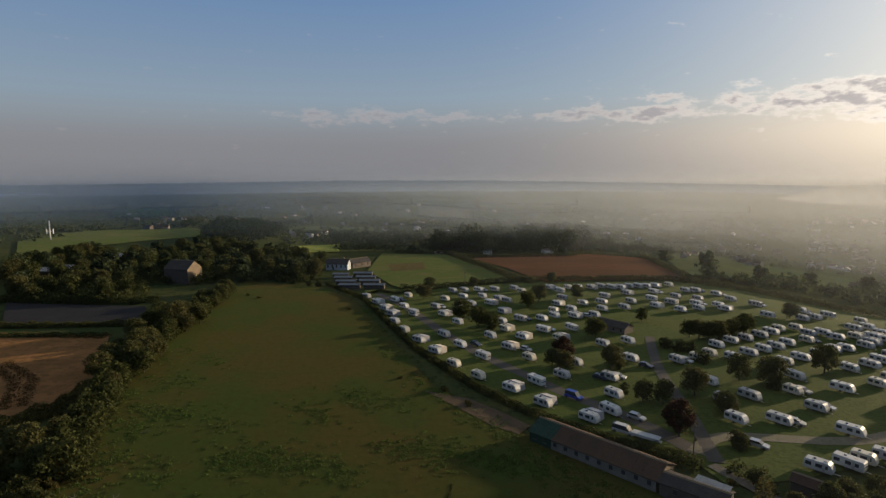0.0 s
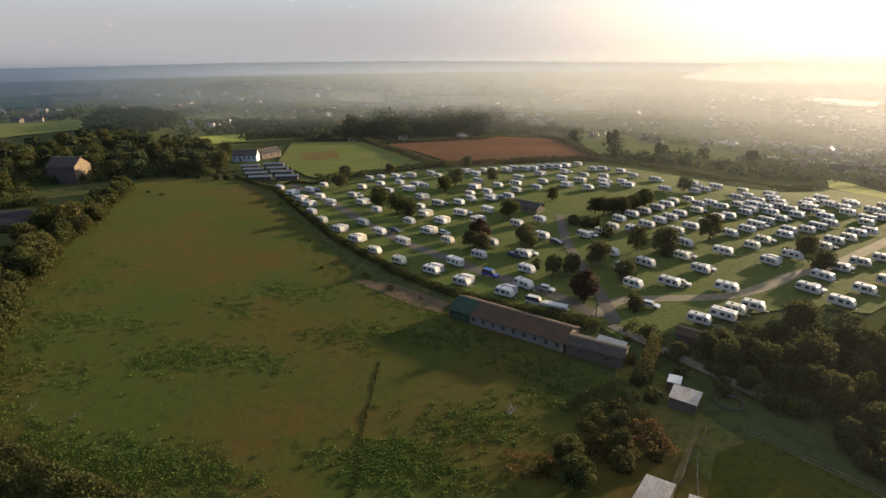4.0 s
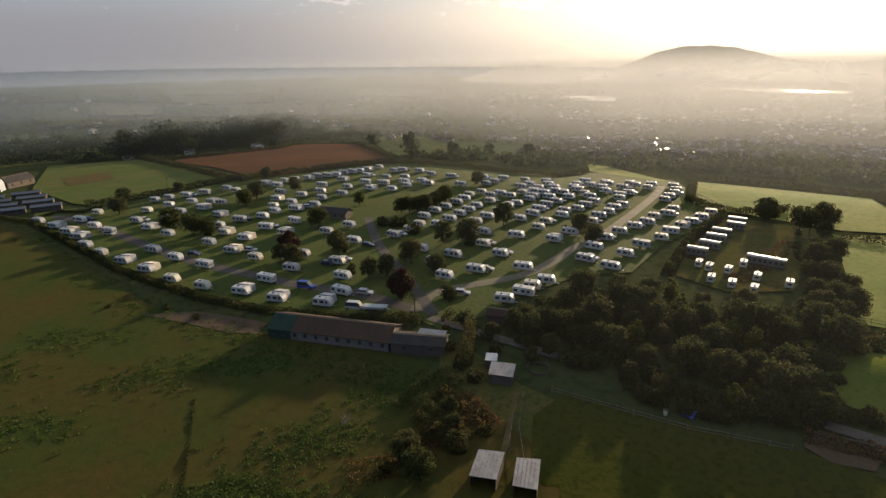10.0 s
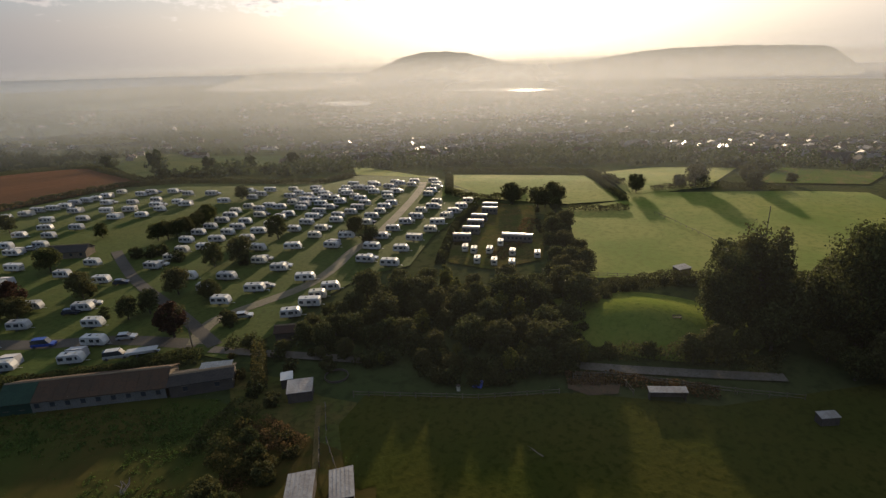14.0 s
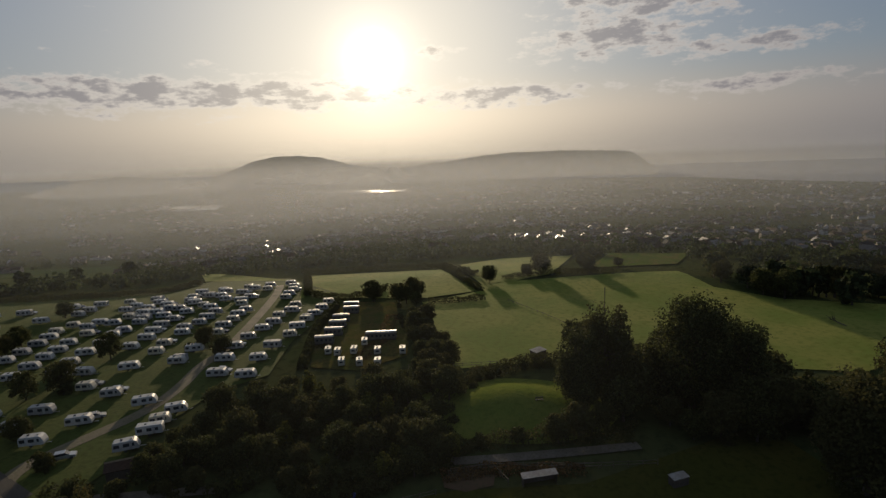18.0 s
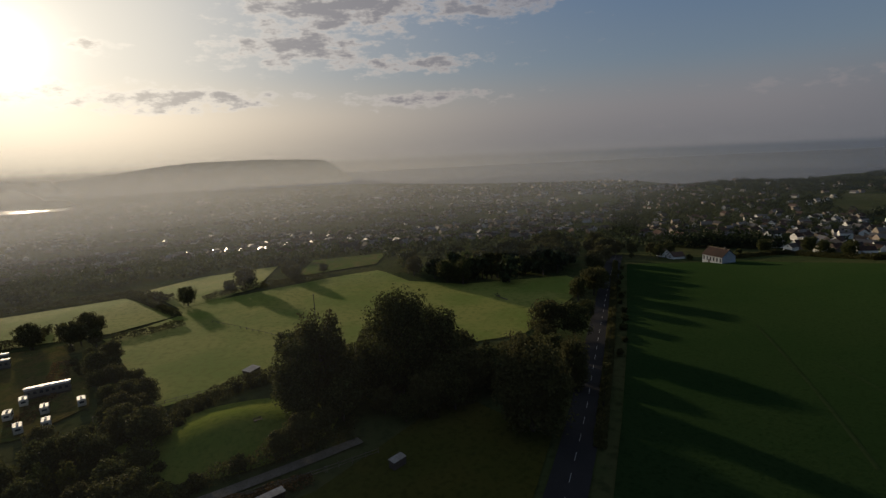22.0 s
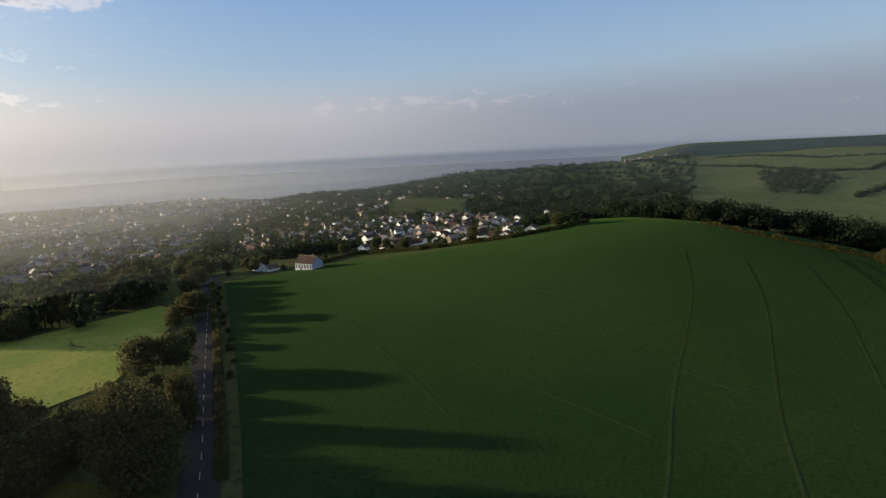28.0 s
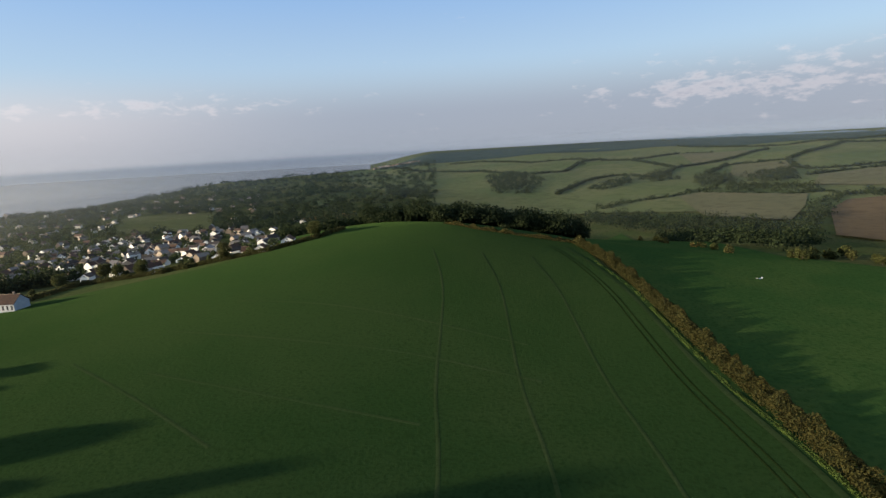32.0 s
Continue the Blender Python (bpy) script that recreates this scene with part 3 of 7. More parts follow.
patch("grassy_mound", [(112 + 16 * c * 0.969 - 23 * s * 0.245, 28.3 + 16 * c * 0.245 + 23 * s * 0.969) for c, s in [(math.cos(k * math.pi / 12), math.sin(k * math.pi / 12)) for k in range(24)]], M["mound_grass"], "rounded mound of bright green grass", "mound", 0.16, 2.5)
sea = mesh_object("sea", [(300, -4900, -85), (4900, -4900, -85), (4900, 700, -85), (300, 700, -85)], [(0, 1, 2, 3)], M["sea"])
tagged(sea, "calm hazy blue sea", "sea", kind="structure")


# ---- plants ----
rng = np.random.default_rng(7)


def leaf_quads(centres, size, gen, out=None):
    """Bent little leaf sprays round the centres: vertices and faces."""
    n = len(centres)
    a = gen.normal(size=(n, 3))
    if out is not None:
        a += out * 1.2
    a /= np.linalg.norm(a, axis=1)[:, None] + 1e-9
    b = np.cross(a, gen.normal(size=(n, 3)))
    b /= np.linalg.norm(b, axis=1)[:, None] + 1e-9
    c = np.cross(a, b)
    s = size * gen.uniform(0.6, 1.3, (n, 1))
    v = np.stack([centres - b * s - c * s * 0.6, centres + b * s * 0.9 - c * s * 0.5 + a * s * 0.2, centres + b * s * 0.7 + c * s * 0.7, centres - b * s * 0.8 + c * s * 0.55 + a * s * 0.25], 1)
    return v.reshape(-1, 3)


def mesh_from_quads(name, v, material):
    n = len(v) // 4
    me = bpy.data.meshes.new(name)
    me.vertices.add(len(v))
    me.vertices.foreach_set("co", v.astype(np.float32).ravel())
    me.loops.add(len(v))
    me.loops.foreach_set("vertex_index", np.arange(len(v), dtype=np.int32))
    me.polygons.add(n)
    me.polygons.foreach_set("loop_start", np.arange(0, len(v), 4, dtype=np.int32))
    me.polygons.foreach_set("loop_total", np.full(n, 4, dtype=np.int32))
    me.materials.append(material)
    me.update(calc_edges=True)
    me.validate()
    return me


def tube(bm, path, radii, sides=6):
    rings = []
    for (p, r) in zip(path, radii):
        rings.append([bm.verts.new((p[0] + r * math.cos(2 * math.pi * k / sides), p[1] + r * math.sin(2 * math.pi * k / sides), p[2])) for k in range(sides)])
    for a, b in zip(rings, rings[1:]):
        for k in range(sides):
            bm.faces.new((a[k], a[(k + 1) % sides], b[(k + 1) % sides], b[k]))
    bm.faces.new(rings[-1])


def tree(name, height, width, leaves, leaf, material, seed, base=0.18, lumps=16, label="", category="tree", tall=1.0):
    """A tapered trunk with limbs, and a crown of leaf sprays in uneven lumps."""
    gen = np.random.default_rng(seed)
    bm = bmesh.new()
    lean = gen.normal(0, 0.03 * height, 2)
    r0 = 0.028 * height
    tube(bm, [(0, 0, -0.6), (0, 0, 0.1 * height), (lean[0] * 0.5, lean[1] * 0.5, 0.4 * height), (lean[0], lean[1], 0.75 * height)], [r0 * 1.3, r0, r0 * 0.7, r0 * 0.2])
    centres, radii = [], []
    for i in range(lumps):
        a = gen.uniform(0, 2 * math.pi)
        h = gen.uniform(base + 0.1, 0.95)
        reach = width * 0.5 * math.sqrt(max(1 - ((h - 0.5) / 0.55) ** 2, 0.05)) * gen.uniform(0.3, 0.78)
        c = np.array([math.cos(a) * reach, math.sin(a) * reach, h * height])
        centres.append(c)
        radii.append(width * gen.uniform(0.09, 0.2))
        if i % 2 == 0:
            z = max(0.25, h - 0.25) * height
            tube(bm, [(0, 0, z * 0.8), tuple(c * (0.5, 0.5, 0.5) + np.array([0, 0, z * 0.42])), tuple(c)], [r0 * 0.4, r0 * 0.25, r0 * 0.08], 4)
    trunk_mesh = bpy.data.meshes.new("trunk")
    bm.to_mesh(trunk_mesh)
    bm.free()
    trunk_mesh.materials.append(M["bark"])
    pick = gen.integers(0, lumps, leaves)
    loose = gen.random(leaves) < 0.2
    out = gen.normal(size=(leaves, 3))
    out /= np.linalg.norm(out, axis=1)[:, None]
    dist = np.array(radii)[pick] * gen.uniform(0.45, 1.08, leaves)
    pos = np.array(centres)[pick] + out * dist[:, None] * (1, 1, 0.85 * tall)
    ball = out * (gen.random(leaves) ** 0.4)[:, None] * (width * 0.46, width * 0.46, (1 - base) * 0.44 * height) + (0, 0, (base + (1 - base) * 0.52) * height)
    pos = np.where(loose[:, None], ball, pos)
    pos[:, 2] = np.maximum(pos[:, 2], base * height * 0.5)
    crown_mesh = mesh_from_quads("crown", leaf_quads(pos, leaf, gen, out), material)
    top = new(name, trunk_mesh)
    crown = new("crown", crown_mesh)
    crown.parent = top
    return tagged(top, label, category)


PROTOTYPES = {}


def put(kind, x, y, size=1.0, turn=None):
    """Plants a copy of a kind of tree."""
    ob = PROTOTYPES[kind]
    turn = rng.uniform(0, 360) if turn is None else turn
    ob.scale = (size * rng.uniform(0.9, 1.1), size * rng.uniform(0.9, 1.1), size)
    return copy_thing(ob, pose(x, y, lie(x, y), 0, 0, turn))


def prototypes():
    P = PROTOTYPES
    for i in range(3):
        P["oak%d" % i] = tree("broadleaf_tree", 9.0, 9.0, 3600, 0.235, M["leaf"], 10 + i, lumps=34 + 6 * i, label="dark green broadleaf tree with an uneven crown")
        P["bush%d" % i] = tree("bush", 3.2, 4.2, 900, 0.2, M["leaf_dark"], 20 + i, 0.02, 18, "rounded dark green bush", "bush")
        P["big%d" % i] = tree("tall_tree", 17.0, 10.5, 11000, 0.235, M["leaf"], 30 + i, 0.06, 80, tall=1.7, label="large dark green tree with dense foliage")
        P["far%d" % i] = tree("distant_tree", 10.0, 10.0, 700, 0.65, M["leaf_far"], 40 + i, 0.06, 12, "distant dark tree in a hedgerow")
    P["broad"] = tree("spreading_tree", 19.0, 16.5, 17000, 0.27, M["leaf"], 61, 0.04, 120, tall=1.15, label="large round-crowned tree beside the road")
    P["great"] = tree("spreading_tree", 24.5, 19.0, 20000, 0.28, M["leaf"], 62, 0.05, 150, tall=1.3, label="huge dark tree with a domed crown")
    P["red"] = tree("copper_tree", 9.0, 7.5, 3400, 0.25, M["leaf_red"], 51, lumps=18, label="dark copper-leaved tree beside the park entrance")
    P["gold"] = tree("yellow_tree", 7.0, 5.0, 1800, 0.25, M["leaf_gold"], 52, lumps=14, label="small tree with yellowing leaves")
    P["poplar"] = tree("poplar", 14.0, 4.0, 1600, 0.35, M["leaf_dark"], 53, 0.04, 22, "slender upright dark poplar tree", tall=1.3)
    P["thorn"] = tree("bramble_bush", 2.2, 3.4, 700, 0.17, M["leaf_rust"], 54, 0.02, 14, "tangled rust brown bramble bush", "bush")


prototypes()


def hedge(points, width, height, density, leaf, material, label, wander=0.4, name="hedge"):
    """Leaf sprays heaped along a line, thicker towards the ground."""
    pts = resample(points, 1.0 if width < 4 else 2.0)
    gen = np.random.default_rng(int(abs(points[0][0] * 7 + points[0][1] * 3)))
    n = int(len(pts) * density * (2.2 if density < 150 else 1.2))
    i = gen.integers(0, len(pts) - 1, n)
    p = np.array(pts)
    d = np.diff(p, axis=0)
    d /= np.linalg.norm(d, axis=1)[:, None] + 1e-9
    u, h = gen.uniform(-1, 1, n), gen.uniform(0, 1, n) ** 0.7
    side = np.sign(u) * np.abs(u) ** 0.6 * width / 2 * np.sqrt(1 - 0.75 * h ** 3)
    reach = 0.6 if width < 4 else 1.2
    xy = p[i] + d[i] * gen.uniform(-reach, reach, (n, 1)) + np.stack([-d[i][:, 1], d[i][:, 0]], 1) * side[:, None]
    lump = np.array([noise.noise((x / 3.1, y / 3.1, 1.7)) for x, y in xy])
    ground_z = np.array([lie(x, y) for x, y in pts])
    z = ground_z[i] + h * height * (1 + wander * lump)
    v = leaf_quads(np.column_stack([xy, z]), leaf, gen)
    me = mesh_from_quads(name, v, material)
    return tagged(new(name, me), label, "hedge", kind="stuff" if name == "thicket" else "")


def inside(x, y, outline):
    c = False
    for (x0, y0), (x1, y1) in zip(outline, outline[1:] + outline[:1]):
        if (y0 > y) != (y1 > y) and x < (x1 - x0) * (y - y0) / (y1 - y0) + x0:
            c = not c
    return c


def scatter(outline, spacing, tries=12):
    """Random places in an outline, at least spacing apart."""
    xs, ys = [p[0] for p in outline], [p[1] for p in outline]
    area = (max(xs) - min(xs)) * (max(ys) - min(ys))
    out, cells = [], {}
    for _ in range(int(area / spacing ** 2 * 2.2)):
        x, y = rng.uniform(min(xs), max(xs)), rng.uniform(min(ys), max(ys))
        k = (int(x // spacing), int(y // spacing))
        if not inside(x, y, outline) or any(math.hypot(x - a, y - b) < spacing for i in (-1, 0, 1) for j in (-1, 0, 1) for a, b in cells.get((k[0] + i, k[1] + j), ())):
            continue
        cells.setdefault(k, []).append((x, y))
        out.append((x, y))
    return out


def grove(outline, spacing, kinds, lo=0.8, hi=1.2, clear=(), tone=None):
    for x, y in scatter(outline, spacing):
        if any(math.dist((x, y), c) < r for c, r in clear):
            continue
        put(kinds[rng.integers(len(kinds))], x, y, rng.uniform(lo, hi) * (tone(x, y) if tone else 1))


def along(points, spacing, kinds, lo=0.8, hi=1.2, off=1.5):
    pts = resample(points, spacing)
    for x, y in pts:
        put(kinds[rng.integers(len(kinds))], x + rng.normal(0, off), y + rng.normal(0, off), rng.uniform(lo, hi))

# ---- making things out of parts ----
def part(name, bm, material, parent, label=""):
    """One mesh object under a thing or a part."""
    me = bpy.data.meshes.new(name)
    bm.to_mesh(me)
    bm.free()
    me.materials.append(material)
    ob = new(name, me)
    ob.parent = parent
    return tagged(ob, label)


def box(x0, x1, y0, y1, z0, z1, bevel=0.0):
    bm = bmesh.new()
    bmesh.ops.create_cube(bm, size=1.0)
    bmesh.ops.transform(bm, matrix=Matrix.LocRotScale(((x0 + x1) / 2, (y0 + y1) / 2, (z0 + z1) / 2), None, (abs(x1 - x0), abs(y1 - y0), abs(z1 - z0))), verts=bm.verts)
    if bevel:
        bmesh.ops.bevel(bm, geom=bm.edges[:], offset=bevel, segments=2, affect="EDGES", profile=0.6)
    return bm


def prism(profile, y0, y1, round_by=0.0):
    """A profile in x and z drawn out along y, its ends drawn in to round the edges."""
    bm = bmesh.new()
    cx = sum(p[0] for p in profile) / len(profile)
    cz = sum(p[1] for p in profile) / len(profile)
    stations = [(y0, 1 - round_by), (y0 + round_by * 1.6, 1), (y1 - round_by * 1.6, 1), (y1, 1 - round_by)] if round_by else [(y0, 1), (y1, 1)]
    rings = [[bm.verts.new((cx + (x - cx) * k, y, cz + (z - cz) * k)) for x, z in profile] for y, k in stations]
    n = len(profile)
    for a, b in zip(rings, rings[1:]):
        for i in range(n):
            bm.faces.new((a[i], a[(i + 1) % n], b[(i + 1) % n], b[i]))
    bm.faces.new(rings[0][::-1])
    bm.faces.new(rings[-1])
    bmesh.ops.recalc_face_normals(bm, faces=bm.faces[:])
    return bm


def disc(radius, y0, y1, x, z, sides=14):
    return prism([(x + radius * math.cos(2 * math.pi * k / sides), z + radius * math.sin(2 * math.pi * k / sides)) for k in range(sides)], y0, y1, 0.04)


def slab(corners, thick):
    """A plate with the four corners given, thickened downwards."""
    bm = bmesh.new()
    top = [bm.verts.new(c) for c in corners]
    low = [bm.verts.new((c[0], c[1], c[2] - thick)) for c in corners]
    n = len(corners)
    bm.faces.new(top)
    bm.faces.new(low[::-1])
    for i in range(n):
        bm.faces.new((top[i], low[i], low[(i + 1) % n], top[(i + 1) % n]))
    bmesh.ops.recalc_face_normals(bm, faces=bm.faces[:])
    return bm


def thing(name, label, category, group="", at=None):
    ob = new(name)
    if at is not None:
        ob.matrix_world = at
    return tagged(ob, label, category, group)


# ---- caravans, awnings, cars ----
def touring_caravan(length, skin, label, box_front=False):
    c = thing("caravan", label, "caravan", "caravans on the park pitches")
    h, w = length / 2, 1.12
    if box_front:
        profile = [(-h, 0.5), (-h, 2.5), (-h + 0.15, 2.68), (h - 0.3, 2.7), (h - 0.05, 2.45), (h, 1.2), (h - 0.1, 0.5)]
    else:
        profile = [(-h, 0.5), (-h - 0.04, 1.2), (-h + 0.08, 2.3), (-h + 0.35, 2.56), (h - 1.1, 2.62), (h - 0.55, 2.3), (h - 0.08, 1.35), (h, 0.8), (h - 0.15, 0.5)]
    body = part("body", prism(profile, -w, w, 0.06), skin, c)
    for x0, x1, z0, z1 in ((-h + 0.35, -h + 1.55, 1.3, 2.08), (-0.55, 0.62, 1.3, 2.08), (h - 2.3, h - 1.0, 1.3, 2.1)):
        part("window", box(x0, x1, -w - 0.025, -w + 0.05, z0, z1), M["pane"], c, "dark tinted window")
    for x0, x1, z0, z1 in ((-h + 0.35, -h + 1.6, 1.3, 2.08), (h - 2.4, h - 0.95, 1.3, 2.1)):
        part("window", box(x0, x1, w - 0.05, w + 0.025, z0, z1), M["pane"], c, "dark tinted window")
    slope = 0.32 if not box_front else 0.05
    f = h - 0.30 if not box_front else h - 0.02
    part("front_window", slab([(f + 0.02, -0.85, 1.5), (f + 0.02, 0.85, 1.5), (f - slope, 0.85, 2.15), (f - slope, -0.85, 2.15)], 0.05), M["pane"], c, "wide dark front window")
    part("rear_window", box(-h - 0.045, -h + 0.1, -0.6, 0.6, 1.4, 2.0), M["pane"], c, "dark rear window")
    part("door", box(0.75, 1.35, -w - 0.03, -w + 0.05, 0.55, 2.3, 0.01), skin, c)
    for x in (-1.2, 0.9):
        part("roof_hatch", box(x, x + 0.55, -0.3, 0.3, 2.58, 2.74, 0.04), M["pane"] if x < 0 else M["cream"], c, "raised plastic roof hatch")
    for y in (-w + 0.02, w - 0.2):
        part("wheel", disc(0.33, y, y + 0.18, -0.15, 0.33), M["rubber"], c)
    part("drawbar", prism([(h - 0.2, 0.42), (h + 1.2, 0.40), (h + 1.2, 0.5), (h - 0.2, 0.55)], -0.07, 0.07), M["steel"], c, "galvanised steel drawbar")
    return c


def static_caravan(length, label):
    c = thing("static_caravan", label, "caravan", "static caravans in the storage yard")
    h, w = length / 2, 1.5
    part("body", box(-h, h, -w, w, 0.45, 2.75, 0.04), M["static_wall"], c)
    part("roof", prism([(-w - 0.08, 2.75), (w + 0.08, 2.75), (w * 0.3, 3.0), (-w * 0.3, 3.0)], -h - 0.05, h + 0.05), M["roof_sheet"], c, "pale shallow metal roof").matrix_basis = pose(0, 0, 0, 0, 0, 90)
    k = -h + 0.7
    while k < h - 1.2:
        for y in (-w - 0.02, w - 0.04):
            part("window", box(k, k + 1.0, y, y + 0.06, 1.35, 2.1), M["pane"], c, "dark window")
        k += 2.0
    part("end_window", box(h - 0.03, h + 0.03, -0.9, 0.9, 1.2, 2.15), M["pane"], c, "wide end window")
    part("skirt", box(-h + 0.1, h - 0.1, -w + 0.1, w - 0.1, 0.0, 0.46), M["board"], c, "dark boarded skirt")
    return c


def awning(skin, label):
    a = thing("awning", label, "awning", "awnings beside the caravans")
    part("roof", slab([(-1.7, 0, 2.45), (1.7, 0, 2.45), (1.6, 2.4, 1.95), (-1.6, 2.4, 1.95)], 0.05), skin, a)
    part("front_panel", slab([(-1.6, 2.4, 1.93), (1.6, 2.4, 1.93), (1.7, 2.65, 0.02), (-1.7, 2.65, 0.02)], 0.04), skin, a)
    for x in (-1.65, 1.65):
        part("side_panel", slab([(x, 0.02, 2.4), (x, 2.38, 1.92), (x * 1.03, 2.62, 0.02), (x, 0.02, 0.02)], 0.03), skin, a)
    for x in (-1.2, 0.25):
        part("window", slab([(x, 2.49, 1.65), (x + 0.95, 2.49, 1.65), (x + 0.95, 2.57, 0.95), (x, 2.57, 0.95)], 0.03), M["pane"], a, "clear plastic awning window")
    return a


def car(skin, label, length=4.2, van=False):
    c = thing("van" if van else "car", label, "van" if van else "car", "cars and vans in the park")
    h, w = length / 2, 0.86
    top = 1.95 if van else 1.45
    part("body", prism([(-h, 0.35), (-h, 0.85), (-h + 0.1, 0.95), (h - 1.1, 0.95), (h - 0.1, 0.75), (h, 0.5), (h - 0.05, 0.3)], -w, w, 0.05), skin, c)
    cab = [(-h + 0.05, 0.94), (-h + (0.1 if van else 0.5), top - 0.06), (h - (1.7 if van else 1.9), top), (h - (0.9 if van else 1.1), 0.94)]
    part("cab", prism([(x, z) for x, z in cab], -w + 0.09, w - 0.09, 0.05), M["pane"], c, "dark car windows")
    part("roof", box(-h + 0.5, h - 1.85, -w + 0.14, w - 0.14, top - 0.05, top + 0.03, 0.02), skin, c)
    for x in (-h + 0.75, h - 0.8):
        for y in (-w - 0.02, w - 0.18):
            part("wheel", disc(0.31, y, y + 0.2, x, 0.31), M["rubber"], c)
    for y in (-0.62, 0.42):
        part("headlight", box(h - 0.07, h + 0.01, y, y + 0.22, 0.56, 0.7), M["roof_sheet"], c, "clear headlight")
    return c


KINDS = [touring_caravan(5.7, M["white"], "white touring caravan with dark windows on the grass"), touring_caravan(6.4, M["white"], "long white touring caravan standing on its pitch"), touring_caravan(5.2, M["cream"], "small cream touring caravan on its pitch"), touring_caravan(6.2, M["white"], "white box-fronted motor caravan on the grass", True)]
for ob in KINDS:
    ob.scale = (0.86, 0.92, 0.9)
STATIC = static_caravan(8.4, "long cream static caravan in the storage yard")
TENTS = [awning(M["canvas_grey"], "grey canvas awning pitched beside a caravan"), awning(M["canvas_sand"], "sand coloured awning pitched beside a caravan")]
CARS = [car(M["car_silver"], "silver hatchback parked on the pitch"), car(M["car_dark"], "dark blue car parked beside a caravan"), car(M["white"], "small white car parked on the grass"), car(M["car_blue"], "bright blue van parked by the site road", 4.8, True)]

HEDGE_ROW = [
    (-36.4, 254.5), (-30.4, 242.6), (-25.5, 230.8), (-21.8, 221.2), (-19.1, 208.8), (-14.4, 196.4), (-8.6, 183.9), (-2.7, 171.8), (3.1, 159.1), (9.8, 149), (18, 139.7), (24.7, 130), (33.9, 121.2),
]
LOWER_PITCHES = [
    (-22.4, 247.3), (-17.2, 233.8), (-12.4, 222.4), (-16.6, 255.7), (0.2, 190.3), (5.6, 178.1), (12.4, 166.1), (25.6, 144.6), (40.1, 125.4), (33.6, 149.2), (21.5, 175.3), (26.7, 164.4), (16.7, 188.3), (5.7, 207.1), (0, 219.9), (-3.4, 232.9), (0.9, 247.8), (4.8, 265.8), (7.3, 230.1), (12.4, 237.3), (9.4, 252.4), (10.6, 267), (17.7, 267.8), (25.6, 268.5), (18.5, 253.2), (20.8, 239.2), (25.5, 247.6), (29, 243.5), (35.9, 271.1), (38.6, 263.9), (24.8, 223.5), (22.6, 207.5), (22.9, 197.1), (30.5, 211.3), (27.8, 186.6),
]
MIDDLE_PITCHES = [
    (39.1, 211.3), (36.7, 195.5), (46.4, 224.5), (45, 215.8), (53.5, 271.9), (57.5, 264.1), (63.3, 272.2), (68.6, 273), (74.7, 272), (80.4, 274.7), (85.4, 272.5), (90, 272.3), (95.2, 275.3), (100, 275.2), (104.2, 275.2), (109.2, 276.9), (117.5, 279.2), (119.5, 264.6), (124.4, 264.3), (130.8, 256.5), (55.2, 248.1), (50.4, 236.4), (54.4, 226.5), (61.9, 237.3), (75.7, 251.4), (71, 239.6), (67.5, 226.5), (61.5, 216.8), (52.8, 215.2), (47.7, 197.5), (40.4, 185.1), (53.6, 177.8), (63, 180.8), (88.2, 257.9), (102.5, 261.5),
]
UPPER_PITCHES = [
    (95.4, 245.2), (92.1, 231.5), (77.7, 229.1), (84.4, 240.3), (108.7, 250.2), (101.4, 238), (99.7, 224.1), (116.6, 245.1), (111.3, 235), (108.5, 226.6), (119.3, 231.7), (118.9, 225.2), (131.6, 244.8), (137.5, 235.2), (131.3, 215.6), (57.8, 162.8), (39.8, 159.5), (46.6, 147.2), (44, 135.2), (71.4, 161.1), (78.4, 163.1), (84.3, 167.1), (90.8, 175.7), (98.1, 180.5), (104.6, 183.4), (111.8, 187.2), (118, 191.1), (96.9, 167.5), (103.8, 171.4), (89.7, 163.5), (72.6, 143.6), (78.2, 133.5), (70.6, 131.1), (67.7, 120.2),
]
FAR_PITCHES = [
    (151.1, 226.2), (148.4, 212.7), (142.3, 210.7), (157.6, 218.2), (123.4, 195.4), (130.8, 197.1), (136.4, 190.7), (130.7, 189.7), (137.1, 185.1), (152.6, 197.3), (163.5, 208.2), (158.8, 198.8), (157.5, 190.7), (151.2, 186.3), (145, 186.4), (169.4, 199.5), (165.7, 193.4), (163.4, 187), (153.1, 181.1), (144.9, 179), (140.5, 175.7), (124.7, 181.6), (115.8, 178.2), (131.4, 172.4), (125.8, 170.9), (109.6, 174.2), (118.3, 166.7), (110.5, 163), (102.9, 159), (95.4, 154), (98.4, 147.1), (91.2, 136.5), (90.3, 126.1), (77.2, 119.4), (89.3, 113.6), (105.2, 138), (117.1, 141), (118.5, 153.5), (127, 156.5), (133.3, 160.7), (140, 164.3), (146.8, 166.1),
]
